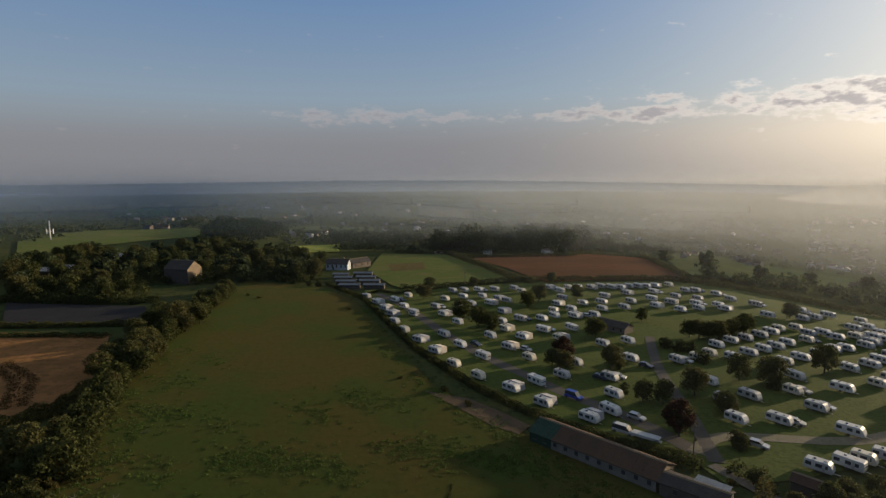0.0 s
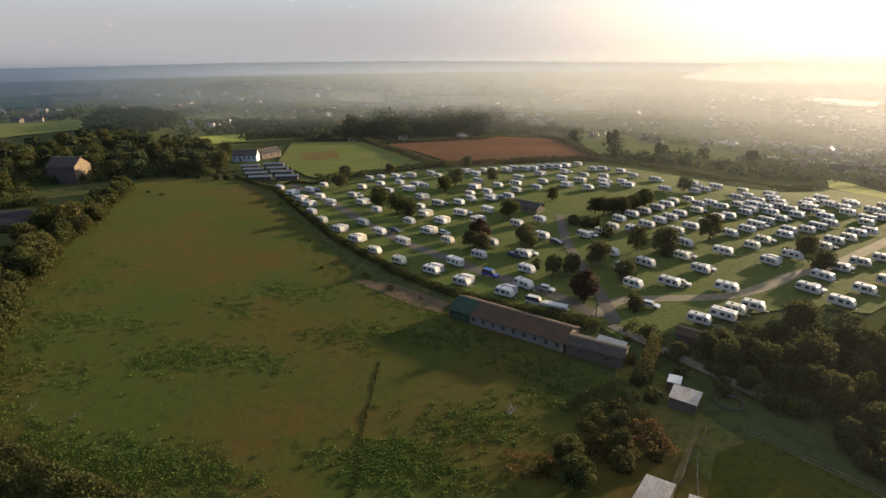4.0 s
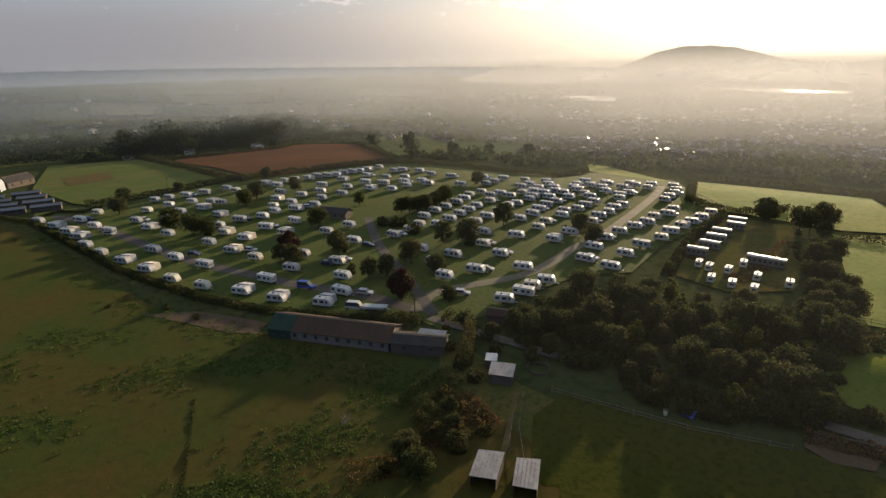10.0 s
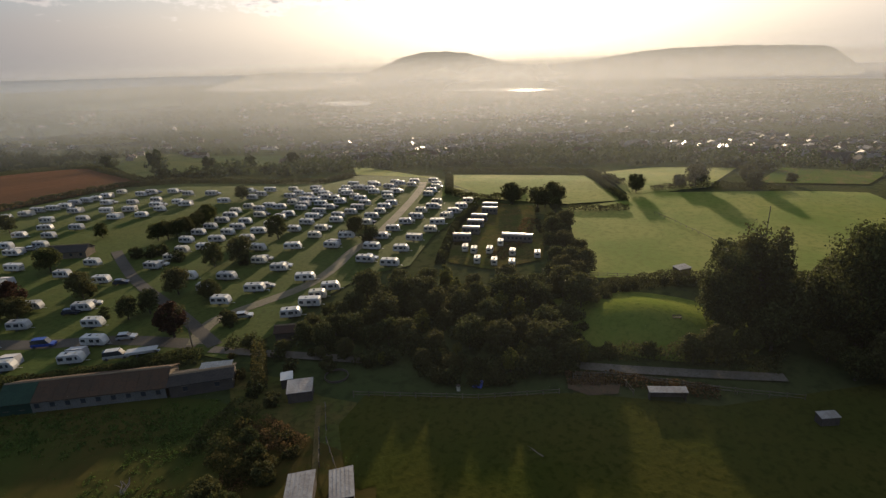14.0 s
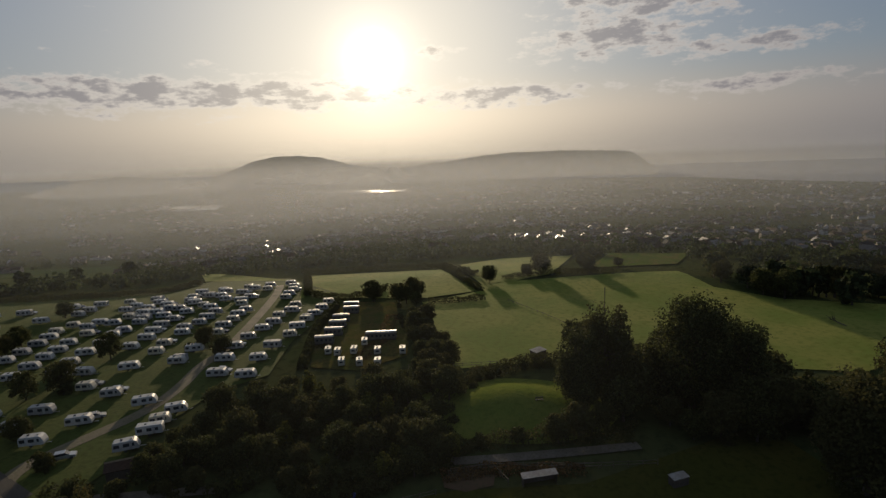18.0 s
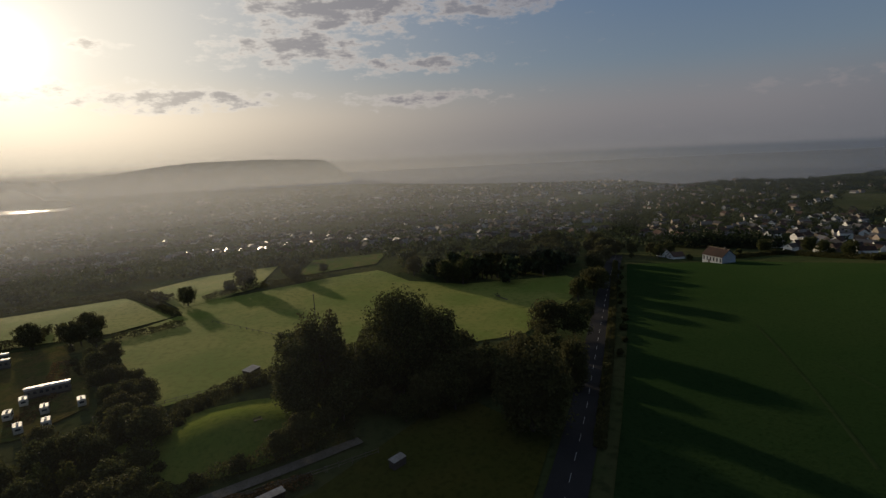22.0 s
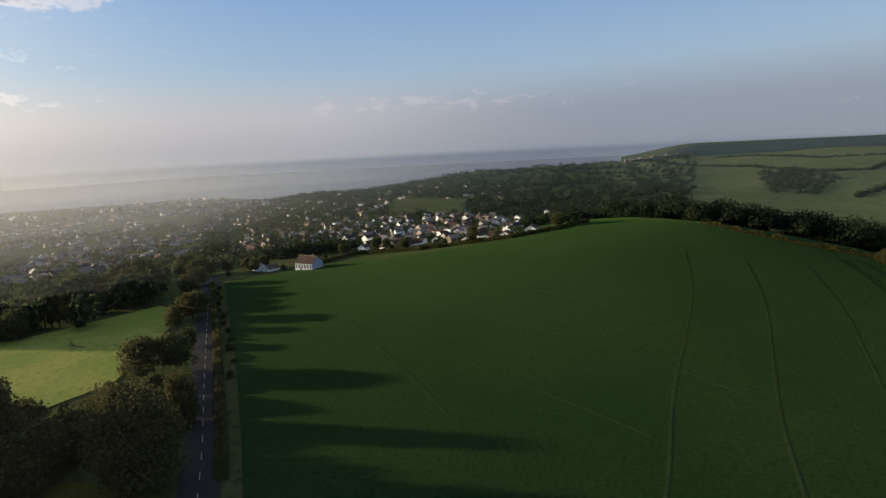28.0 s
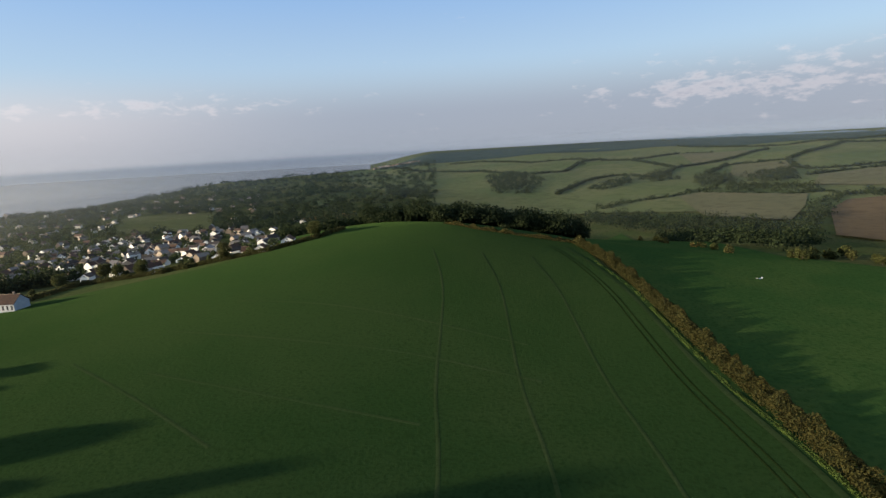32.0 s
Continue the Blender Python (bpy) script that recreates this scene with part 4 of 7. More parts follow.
TRACK_PITCHES = [
    (156.2, 169.2), (159.5, 176.2), (159, 180.7), (149.8, 174), (123.9, 145.3), (134.5, 148.7), (139.5, 153), (145.6, 152.2), (152, 154.9), (159.1, 157.4), (164.2, 164.9), (166, 170.1), (168.8, 177.6), (176.5, 186.2), (185.2, 189.9), (180, 181), (171.3, 182.4), (112.4, 127.7), (122.4, 131.1), (137.3, 136.3), (145, 140.6), (151.8, 142.4), (158.6, 146.1), (164.1, 147.2), (171.9, 155.8), (176.2, 159.9), (182.2, 160.4), (188.3, 169.6), (197.7, 174), (196.5, 169.5), (177, 168.7), (181.1, 174.9), (190.4, 181.9), (188.6, 178.8), (127.2, 120.1), (136.2, 122.3), (118, 115.3), (108.3, 109), (121, 105.8), (109.8, 100.7), (145.1, 123.9), (131.3, 108.8),
]
NEAR_GROUP = [
    (72.3, 98.9), (78.8, 99.8), (83.1, 101.7), (88.4, 102.6),
]
END_ROWS = [
    (152.6, 125), (160.5, 128.7), (167.7, 128.5), (174.8, 131.7), (182.1, 121), (173.3, 118.5), (165.6, 116.8), (158.5, 115.4), (150.2, 113.3), (141.8, 110.1), (208.5, 158.6), (203.1, 152.8), (197.8, 149.4), (190.9, 146.6), (184.6, 143.7), (203.6, 166.6), (196.5, 162.5),
]
STATICS = [
    (178.1, 108.2), (172.2, 104.8), (161.7, 102.8), (154.8, 100), (147.1, 96.8), (138.9, 95), (146.6, 81.3), (148, 77.6),
]
STORED = [
    (131.5, 88.9), (131.4, 85.6), (133.8, 81.5), (135.4, 74.5), (124.8, 80.3), (126, 75.3), (127.4, 70.3), (137.7, 67.5), (141.5, 82.2),
]
PARK_TREES = [
    (13.6, 203.3), (44, 246.2), (37.1, 234), (-9.2, 252.1), (62.4, 249.6), (53.6, 187), (78.1, 209.4), (32.9, 159.7), (35.2, 156), (49.9, 155.6), (50.4, 132.2), (54.8, 130.4), (65.1, 135.8), (52.2, 115), (82.4, 146.3), (88.9, 142.4), (110, 151.7), (139.9, 214.8), (67.8, 125.1), (125.8, 130.5), (124.6, 122.1), (18, 199.8), (7.6, 212.5),
]



def park(ob, x, y, heading):
    return copy_thing(ob, pose(x, y, lie(x, y) + 0.13 + 0.0012 * math.hypot(x, y), 0, 0, heading))


def settle(rows, lo, hi, cream=0.14, tents=0.18, cars=0.16):
    for x, y in rows:
        k = min(max((x + 30) / 190, 0), 1)
        a = lo + (hi - lo) * k + rng.normal(0, 4)
        u = rng.random()
        kind = KINDS[2] if u < cream else KINDS[3] if u < cream + 0.12 else KINDS[1] if u < 0.5 else KINDS[0]
        park(kind, x, y, a)
        c, s = math.cos(radians(a)), math.sin(radians(a))
        if rng.random() < tents:
            park(TENTS[int(rng.random() < 0.45)], x - s * 1.12, y + c * 1.12, a)
        elif rng.random() < cars / (1 - tents):
            park(CARS[rng.integers(3)], x - s * 3.1 + c * 0.8, y + c * 3.1 + s * 0.8, a + rng.normal(0, 6))


settle(HEDGE_ROW, -46, -50, 0.3, 0.55, 0.0)
for rows in (LOWER_PITCHES, MIDDLE_PITCHES, UPPER_PITCHES, FAR_PITCHES, TRACK_PITCHES, END_ROWS):
    settle(rows, -48, -66)
settle(NEAR_GROUP, -52, -52, 0.2, 0, 0)
STATIC.scale = (0.68, 0.9, 0.9)
for x, y in STATICS:
    park(STATIC, x, y, -67 + rng.normal(0, 1.5))
for x, y in STORED:
    KINDS[2].scale = (0.66, 0.8, 0.8)
    park(KINDS[2], x, y, 25 + rng.normal(0, 3))
for kind, spots in ((3, [(33.5, 134.7)]), (0, [(45.3, 122.2), (-12.4, 220.7), (58.7, 216.5)]), (2, [(80.6, 118.9), (27.1, 173.8)]), (1, [(60.5, 157.3), (44.1, 147.9), (11.0, 179.8)]), (0, [(66.1, 108.5)])):
    for x, y in spots:
        park(CARS[kind], x, y, -45)


WHITE_VAN = car(M["white"], "white pickup van parked beside the hedge", 5.0, True)
x, y = [(40.0, 115.3)][0]
park(WHITE_VAN, x, y, -42)


def boat_trailer(x, y, heading):
    b = thing("boat_trailer", "long white boat hull on a low trailer", "trailer", at=pose(x, y, lie(x, y) + 0.15, 0, 0, heading))
    part("hull", prism([(-2.8, 0.75), (2.2, 0.7), (3.3, 1.35), (-2.8, 1.3)], -1.0, 1.0, 0.12), M["white"], b)
    part("chassis", box(-2.6, 3.6, -0.5, 0.5, 0.5, 0.62), M["steel"], b)
    for side in (-1.1, 0.95):
        part("wheel", disc(0.32, side, side + 0.18, -0.6, 0.32), M["rubber"], b)


x, y = [(43.6, 112.3)][0]
boat_trailer(x, y, -40)
CARS.append(WHITE_VAN)

# ---- farm buildings, huts and sheds ----
def gable_building(name, p0, p1, depth, wall, ridge, walls, roofs, label, category, openings=0, over=0.3, door=False, stack=False, rails=0, gable=None):
    """A building with its front wall from p0 to p1 and a ridged roof along it."""
    length, turn = math.dist(p0, p1), math.degrees(math.atan2(p1[1] - p0[1], p1[0] - p0[0]))
    b = thing(name, label, category, at=pose(p0[0], p0[1], min(lie(*p0), lie(*p1)) + 0.1, 0, 0, turn))
    m = depth / 2
    part("front_wall", box(0, length, 0, 0.25, -1.0, wall), walls, b)
    part("rear_wall", box(0, length, depth - 0.25, depth, -1.0, wall), walls, b)
    for x in (0.0, length - 0.25):
        g = part("gable_wall", prism([(0.25, -1.0), (depth - 0.25, -1.0), (depth - 0.25, wall - 0.05), (m, ridge - 0.15), (0.25, wall - 0.05)], -x - 0.25, -x), gable if gable and x else walls, b)
        g.matrix_basis = pose(0, 0, 0, 0, 0, 90)
    drop = (ridge - wall) / m * over
    slope = part("roof_slope", slab([(-over, -over, wall - drop + 0.12), (length + over, -over, wall - drop + 0.12), (length + over, m, ridge + 0.12), (-over, m, ridge + 0.12)], 0.12), roofs, b)
    part("roof_slope", slab([(length + over, depth + over, wall - drop + 0.12), (-over, depth + over, wall - drop + 0.12), (-over, m, ridge + 0.12), (length + over, m, ridge + 0.12)], 0.12), roofs, b)
    # The cap's pale colour stands in for sunlight along the ridge.
    part("ridge_cap", prism([(m - 0.32, ridge + 0.06), (m, ridge + 0.26), (m + 0.32, ridge + 0.06)], -length - over, over), M["tan_wall"], b, "pale ridge cap in place of a sunlit ridge").matrix_basis = pose(0, 0, 0, 0, 0, 90)
    for i in range(openings):
        x = length * (i + 0.5) / openings
        hole = part("window", box(x - 0.4, x + 0.4, -0.03, 0.2, wall * 0.42, wall * 0.8), M["pane"], b, "dark unglazed opening")
        part("lintel", box(x - 0.55, x + 0.55, -0.05, 0.1, wall * 0.8, wall * 0.8 + 0.14), M["timber"], hole)
        part("sill", box(x - 0.5, x + 0.5, -0.08, 0.1, wall * 0.42 - 0.1, wall * 0.42), M["timber"], hole)
    if door:
        part("door", box(length * 0.3, length * 0.3 + 1.0, -0.04, 0.2, 0, 2.05), M["board"], b, "dark plank door")
    if stack:
        part("chimney", box(length * 0.75, length * 0.75 + 0.7, m - 0.3, m + 0.3, wall, ridge + 1.1), M["wall_stone"], b, "short stone chimney")
    for i in range(rails):
        x = length * (i + 0.5) / rails
        part("roof_batten", slab([(x - 0.05, -over, wall - drop + 0.16), (x + 0.05, -over, wall - drop + 0.16), (x + 0.05, m, ridge + 0.16), (x - 0.05, m, ridge + 0.16)], 0.04), roofs, slope)
    return b


def shelter(roof, high, low, label, roof_skin, open_front=False):
    """A little shed under a single sloping sheet; roof: its corners on plan, high side first."""
    (ax, ay), (bx, by), (cx, cy), (dx, dy) = roof
    z = lie((ax + cx) / 2, (ay + cy) / 2) + 0.12
    b = thing("shed", label, "shed", at=pose(ax, ay, z))
    f = [(x - ax, y - ay) for x, y in roof]
    tops = (high, high, low, low)
    cover = part("roof", slab([(x, y, t + 0.1) for (x, y), t in zip(f, tops)], 0.08), roof_skin, b, "blue-grey sheet roof" if "blue" in label else "pale sheet roof")
    mx, my = sum(p[0] for p in f) / 4, sum(p[1] for p in f) / 4
    g = [(mx + (x - mx) * 0.92, my + (y - my) * 0.92) for x, y in f]
    for i in range(4):
        (x0, y0), (x1, y1) = g[i], g[(i + 1) % 4]
        if open_front and i == 2:
            continue
        n = max(2, int(math.dist((x0, y0), (x1, y1)) / 0.6))
        for k in range(n):
            u, v = (k + 0.02) / n, (k + 0.98) / n
            t0, t1 = tops[i] + (tops[(i + 1) % 4] - tops[i]) * u, tops[i] + (tops[(i + 1) % 4] - tops[i]) * v
            px, py, qx, qy = x0 + (x1 - x0) * u, y0 + (y1 - y0) * u, x0 + (x1 - x0) * v, y0 + (y1 - y0) * v
            nx, ny = (y1 - y0) / math.dist((x0, y0), (x1, y1)) * 0.03, -(x1 - x0) / math.dist((x0, y0), (x1, y1)) * 0.03
            bm = bmesh.new()
            va = [bm.verts.new(c) for c in ((px, py, -0.2), (qx, qy, -0.2), (qx, qy, t1), (px, py, t0))]
            vb = [bm.verts.new((c.co.x - nx, c.co.y - ny, c.co.z)) for c in va]
            bm.faces.new(va)
            bm.faces.new(vb[::-1])
            for j in range(4):
                bm.faces.new((va[j], vb[j], vb[(j + 1) % 4], va[(j + 1) % 4]))
            part("board", bm, M["board"], b)
    for k in range(1, 6):
        u = k / 6
        p = [(f[0][0] + (f[1][0] - f[0][0]) * u, f[0][1] + (f[1][1] - f[0][1]) * u), (f[3][0] + (f[2][0] - f[3][0]) * u, f[3][1] + (f[2][1] - f[3][1]) * u)]
        (x0, y0), (x1, y1) = p
        dx_, dy_ = (f[1][0] - f[0][0]) / 60, (f[1][1] - f[0][1]) / 60
        part("roof_rib", slab([(x0 - dx_, y0 - dy_, high + 0.14), (x0 + dx_, y0 + dy_, high + 0.14), (x1 + dx_, y1 + dy_, low + 0.14), (x1 - dx_, y1 - dy_, low + 0.14)], 0.05), roof_skin, cover)
    return b


stable = gable_building("stable", (18.6, 112.2), (38.2, 92.3), 8.0, 2.35, 4.15, M["wall_lime"], M["roof_rust"], "long low stone stable with a rusty iron roof", "stable", 11, rails=14, gable=M["tan_wall"])
part("roof_sheet", slab([(-0.34, -0.36, 2.36), (5.6, -0.36, 2.36), (5.6, 4.0, 4.33), (-0.34, 4.0, 4.33)], 0.05), M["roof_green"], stable, "green painted roof sheets")
part("wall_sheet", box(-0.06, 5.4, -0.07, -0.004, -0.9, 2.2), M["roof_green"], stable, "green boarded wall")
gable_building("lean_to_shed", (38.6, 91.8), (46.9, 84.6), 5.0, 2.4, 3.2, M["board"], M["roof_dark"], "low dark boarded shed joined to the stable", "shed", 2)
shelter([(46.2, 93.2), (50.3, 89.0), (48.7, 87.4), (44.6, 91.6)], 2.9, 2.75, "low shed under a blue-grey sheet roof", M["roof_blue"])
shelter([(36.1, 55.3), (39.0, 52.8), (35.0, 49.2), (32.2, 51.8)], 2.5, 2.2, "field shelter with a pale ribbed sheet roof", M["roof_sheet"], True)
shelter([(39.8, 51.0), (42.5, 48.9), (38.6, 44.8), (36.2, 47.2)], 2.5, 2.2, "field shelter with a whitish ribbed roof", M["roof_sheet"], True)
shelter([(51.8, 74.8), (55.1, 71.5), (52.2, 68.6), (49.0, 71.8)], 2.4, 2.1, "dark shed with a blue-grey sheet roof", M["roof_sheet"])
shelter([(53.1, 78.5), (54.9, 77.1), (53.2, 75.0), (51.4, 76.4)], 2.0, 1.9, "small shed with a grey roof", M["steel"])
shelter([(85.2, 20.4), (88.6, 14.9), (87.2, 14.1), (83.8, 19.6)], 1.9, 1.7, "low animal shelter with a pale roof", M["roof_sheet"], True)
shelter([(92.5, -3.5), (94.5, -6.0), (93.2, -7.0), (91.2, -4.5)], 1.7, 1.5, "small hen house with a pale roof", M["roof_sheet"])
shelter([(143.5, 31.2), (147.0, 28.9), (145.4, 26.6), (141.9, 28.9)], 2.5, 2.3, "small white-roofed hut beside the hedge", M["roof_sheet"])
gable_building("wash_house", (57.4, 200.5), (65.2, 191.0), 5.5, 2.5, 3.9, M["wall_stone"], M["roof_dark"], "stone wash house with a grey slate roof", "building", 4, door=True)
gable_building("barn", (-151.5, 292.4), (-137.5, 289.4), 12, 8.2, 12.2, M["board"], M["roof_dark"], "tall dark barn with a tan gable end", "barn", 0, gable=M["tan_wall"])
gable_building("farmhouse", (-74.0, 340.0), (-60.0, 338.0), 7, 3.8, 6.6, M["lodge_wall"], M["roof_dark"], "white farmhouse with a dark slate roof", "house", 5, door=True, stack=True)
gable_building("farmhouse_wing", (-58.0, 346.0), (-48.0, 358.0), 7, 3.4, 5.8, M["wall_stone"], M["roof_dark"], "wing of the farmhouse with skylights", "house", 3)
LODGE_ENDS = zip([(-63.7, 310.4), (-60.9, 300.1), (-57.8, 288.9), (-54.2, 278.4), (-52.3, 313.4), (-48.8, 301.1), (-45.3, 289.8), (-41.3, 277.7)], [(-54.7, 310.0), (-51.1, 299.6), (-47.2, 288.4), (-43.6, 277.9), (-41.5, 312.7), (-38.1, 300.5), (-34.4, 289.2), (-30.7, 277.2)])
for p0, p1 in LODGE_ENDS:
    gable_building("holiday_lodge", p0, p1, 3.6, 2.2, 2.8, M["board"], M["lodge_roof"], "long low grey-roofed dark lodge in a row", "lodge", 4)["group"] = "lodges beside the farm"
for x, y in [(-236.1, 305.5), (-228.3, 314.9), (-224.0, 347.7), (-226.2, 360.5)]:
    gable_building("farm_shed", (x, y), (x + 14, y - 2), 9, 3.4, 5.0, M["board"], M["roof_sheet"], "low farm shed with a pale roof among trees", "shed", 0)

x, y = [(62.7, 92.5)][0]
gable_building("garden_shed", (x, y), (x + 3.6, y - 4.0), 3.4, 2.1, 3.0, M["board"], M["roof_tile"], "small shed with a red-brown roof under the trees", "shed", 0)


def mast(x, y):
    m = thing("radio_mast", "white lattice radio mast with antennas on the hilltop", "mast", at=pose(x, y, lie(x, y)))
    part("pole", disc(0.45, -0.5, 17.0, 0, 0, 8), M["white"], m).matrix_basis = pose(0, 0, 0, 90, 0, 0)
    for k in range(6):
        a = k * math.pi / 3
        part("antenna", box(-0.25, 0.25, -0.25, 0.25, 5.5, 10.0, 0.05), M["white"], m).matrix_basis = pose(2.6 * math.cos(a), 2.6 * math.sin(a), 0)
        part("arm", box(0, 2.6, -0.1, 0.1, 7.6, 7.8), M["steel"], m).matrix_basis = pose(0, 0, 0, 0, 0, math.degrees(a))


mast(*[(-333.0, 460.8)][0])


def pond(x, y):
    p = thing("round_pen", "round wooden pen with a low rim", "pen", at=pose(x, y, lie(x, y) + 0.12))
    for k in range(22):
        a = 2 * math.pi * k / 22
        part("rim_board", box(-0.32, 0.32, -0.05, 0.05, 0, 0.45), M["board"], p).matrix_basis = pose(2.2 * math.cos(a), 2.2 * math.sin(a), 0, 0, 0, math.degrees(a) + 90)


pond(60.1, 71.0)


def fence(points, label, rails=2, height=1.15, gap=2.4, mid=True):
    f = thing("fence", label, "fence", at=pose(0, 0, 0))
    pts = resample(points, gap)
    for x, y in pts:
        part("post", box(-0.06, 0.06, -0.06, 0.06, -0.3, height + 0.1), M["timber"], f).matrix_basis = pose(x, y, lie(x, y) + 0.1)
    for (x0, y0), (x1, y1) in zip(pts, pts[1:]):
        for k in range(rails):
            z = height * (k + 1) / rails - 0.1
            d, a = math.dist((x0, y0), (x1, y1)), math.degrees(math.atan2(y1 - y0, x1 - x0))
            tilt = math.degrees(math.atan2(lie(x1, y1) - lie(x0, y0), d))
            part("rail", box(0, d, -0.025, 0.025, z - 0.05, z + 0.05), M["timber"], f).matrix_basis = pose(x0, y0, lie(x0, y0) + 0.1, 0, -tilt, a)
    return f


fence([(84.2, 33.0), (88.3, 26.3), (84.2, 22.3)], "grey post and rail fence round the pens")
fence([(88.8, 23.3), (90.0, 17.5)] + [(94, 8), (98, -2)], "weathered post and rail fence by the lane")
fence([(52.1, 65.4), (45.8, 58.3), (40.4, 49.6)] , "thin post fence between the paddocks", 1)
fence([(46.9, 61.2), (41.3, 55.0)], "low post fence behind the shelters", 1)
fence([(57.2, 63.6), (62.9, 53.9), (68.5, 44.3), (77.5, 33.2)], "post and rail fence along the lower paddock", 2)
fence([(127.7, 61.0), (131.7, 49.5), (142.0, 26.5)], "pale rail fence along the meadow edge", 2)


def pole(x, y, height, label):
    p = thing("utility_pole", label, "pole", at=pose(x, y, lie(x, y)))
    part("shaft", disc(0.14, -0.5, height, 0, 0, 8), M["timber"], p).matrix_basis = pose(0, 0, 0, 90, 0, 0)
    part("cross_arm", box(-0.8, 0.8, -0.06, 0.06, height - 0.7, height - 0.55), M["timber"], p)
    for x_ in (-0.6, 0, 0.6):
        part("insulator", box(x_ - 0.05, x_ + 0.05, -0.05, 0.05, height - 0.55, height - 0.35), M["pane"], p)


pole(*[(192.4, 14.9)][0], 9.5, "slim wooden utility pole in the meadow")


pole(50.6, 104.6, 7.5, "wooden utility pole at the park entrance")
pole(11.5, 283.0, 8.0, "wooden utility pole behind the pitches")


def fallen_tree(x, y):
    f = thing("fallen_tree", "dark fallen tree lying in the meadow", "tree", at=pose(x, y, lie(x, y) + 0.35, 0, 0, 35))
    bm = bmesh.new()
    tube(bm, [(-3.2, 0, 0.0), (-1.0, 0.1, 0.25), (1.2, 0.0, 0.6), (3.0, 0.3, 1.0)], [0.42, 0.36, 0.26, 0.1], 7)
    part("trunk", bm, M["bark"], f)
    for k, (dx, dy, dz) in enumerate([(0.8, 1.4, 1.6), (1.3, -1.2, 1.3), (0.3, 0.6, 2.0), (1.8, 0.4, 1.2), (-0.6, 1.0, 1.2)]):
        bm = bmesh.new()
        b = 0.2 + 0.5 * k
        tube(bm, [(b, 0, 0.4), (b + dx * 0.5, dy * 0.5, 0.4 + dz * 0.6), (b + dx, dy, 0.4 + dz)], [0.16, 0.1, 0.03], 5)
        part("limb", bm, M["bark"], f)


fallen_tree(197.2, -54.8)


def feeder(x, y):
    f = thing("water_trough", "low grey metal trough in the pasture", "trough", at=pose(x, y, lie(x, y) + 0.2, 0, 0, 30))
    part("tub", prism([(-1.1, 0.1), (-1.25, 0.6), (-1.15, 0.6), (-1.0, 0.2), (1.0, 0.2), (1.15, 0.6), (1.25, 0.6), (1.1, 0.1)], -0.35, 0.35), M["steel"], f)
    for x_ in (-0.9, 0.9):
        part("foot", box(x_ - 0.1, x_ + 0.1, -0.35, 0.35, -0.1, 0.12), M["timber"], f)


feeder(-66.5, -216.0)


# ---- houses ----
def house_kind(length, depth, wall, ridge, label, roof):
    b = gable_building("house", (0, 0), (length, 0), depth, wall, ridge, M["house_white"], roof, label, "house", 3, 0.4, True, True)
    m = depth / 2
    for x, w in ((-0.03, 0.12), (length - 0.09, 0.12)):
        part("gable_window", box(x, x + w, m - 1.4, m - 0.3, 0.9, 2.1), M["pane"], b, "dark gable window")
        part("gable_window", box(x, x + w, m + 0.3, m + 1.4, 0.9, 2.1), M["pane"], b, "dark gable window")
        part("upper_window", box(x, x + w, m - 0.6, m + 0.6, wall + 0.3, wall + 1.2), M["pane"], b, "dark upper window")
    b["group"] = "houses at the field's edge"
    return b


HOUSES = [house_kind(12, 9.5, 2.7, 6.0, "white bungalow with a wide gable and brown roof", M["roof_tile"]), house_kind(10, 8.0, 4.6, 7.6, "white two-storey house with a dark roof", M["roof_dark"]), house_kind(9, 7.0, 2.8, 6.6, "white gabled chalet bungalow with a dark roof", M["roof_dark"])]
FIRST_ROW = [(260.0, -160.6), (247.3, -164.0), (298.3, -241.4), (301.1, -255.4), (266.1, -238.3), (248.3, -230.7), (234.4, -236.1), (204.6, -226.4), (230.9, -266.6), (217.9, -265.9), (203.2, -260.1), (168.3, -231.1), (155.1, -228.6), (141.5, -226.0), (135.2, -239.1)]
BACK_ROWS = [(316.6, -299.6), (331.7, -325.2), (268.4, -280.7), (310.4, -333.4), (267.9, -288.7), (309.2, -349.2), (304.8, -355.5), (317.5, -377.5), (293.1, -365.0), (300.3, -383.8), (276.5, -374.7), (243.3, -336.3), (233.2, -349.9), (259.8, -402.1), (271.9, -454.0), (299.5, -549.4), (273.1, -515.8), (263.3, -464.7), (563.7, -558.5), (530.1, -509.8), (382.5, -335.5), (421.4, -353.6), (494.4, -383.1)]
for i, (x, y) in enumerate(FIRST_ROW + BACK_ROWS):
    a = 98 + rng.normal(0, 10) + (90 if rng.random() < 0.15 else 0)
    h = HOUSES[0 if 9 < i < 15 else rng.integers(3)]
    h.scale = (0.54, 0.60, 0.52) if i < 15 else (0.6, 0.62, 0.62)
    copy_thing(h, pose(x, y, lie(x, y) + 0.2, 0, 0, a) @ pose(0, -3, 0))
gable_building("village_house", (228.0, -162.0), (217.0, -164.0), 8, 4.2, 7.2, M["lodge_wall"], M["roof_tile"], "large white house with a red-brown tiled roof", "house", 6, door=True, stack=True)


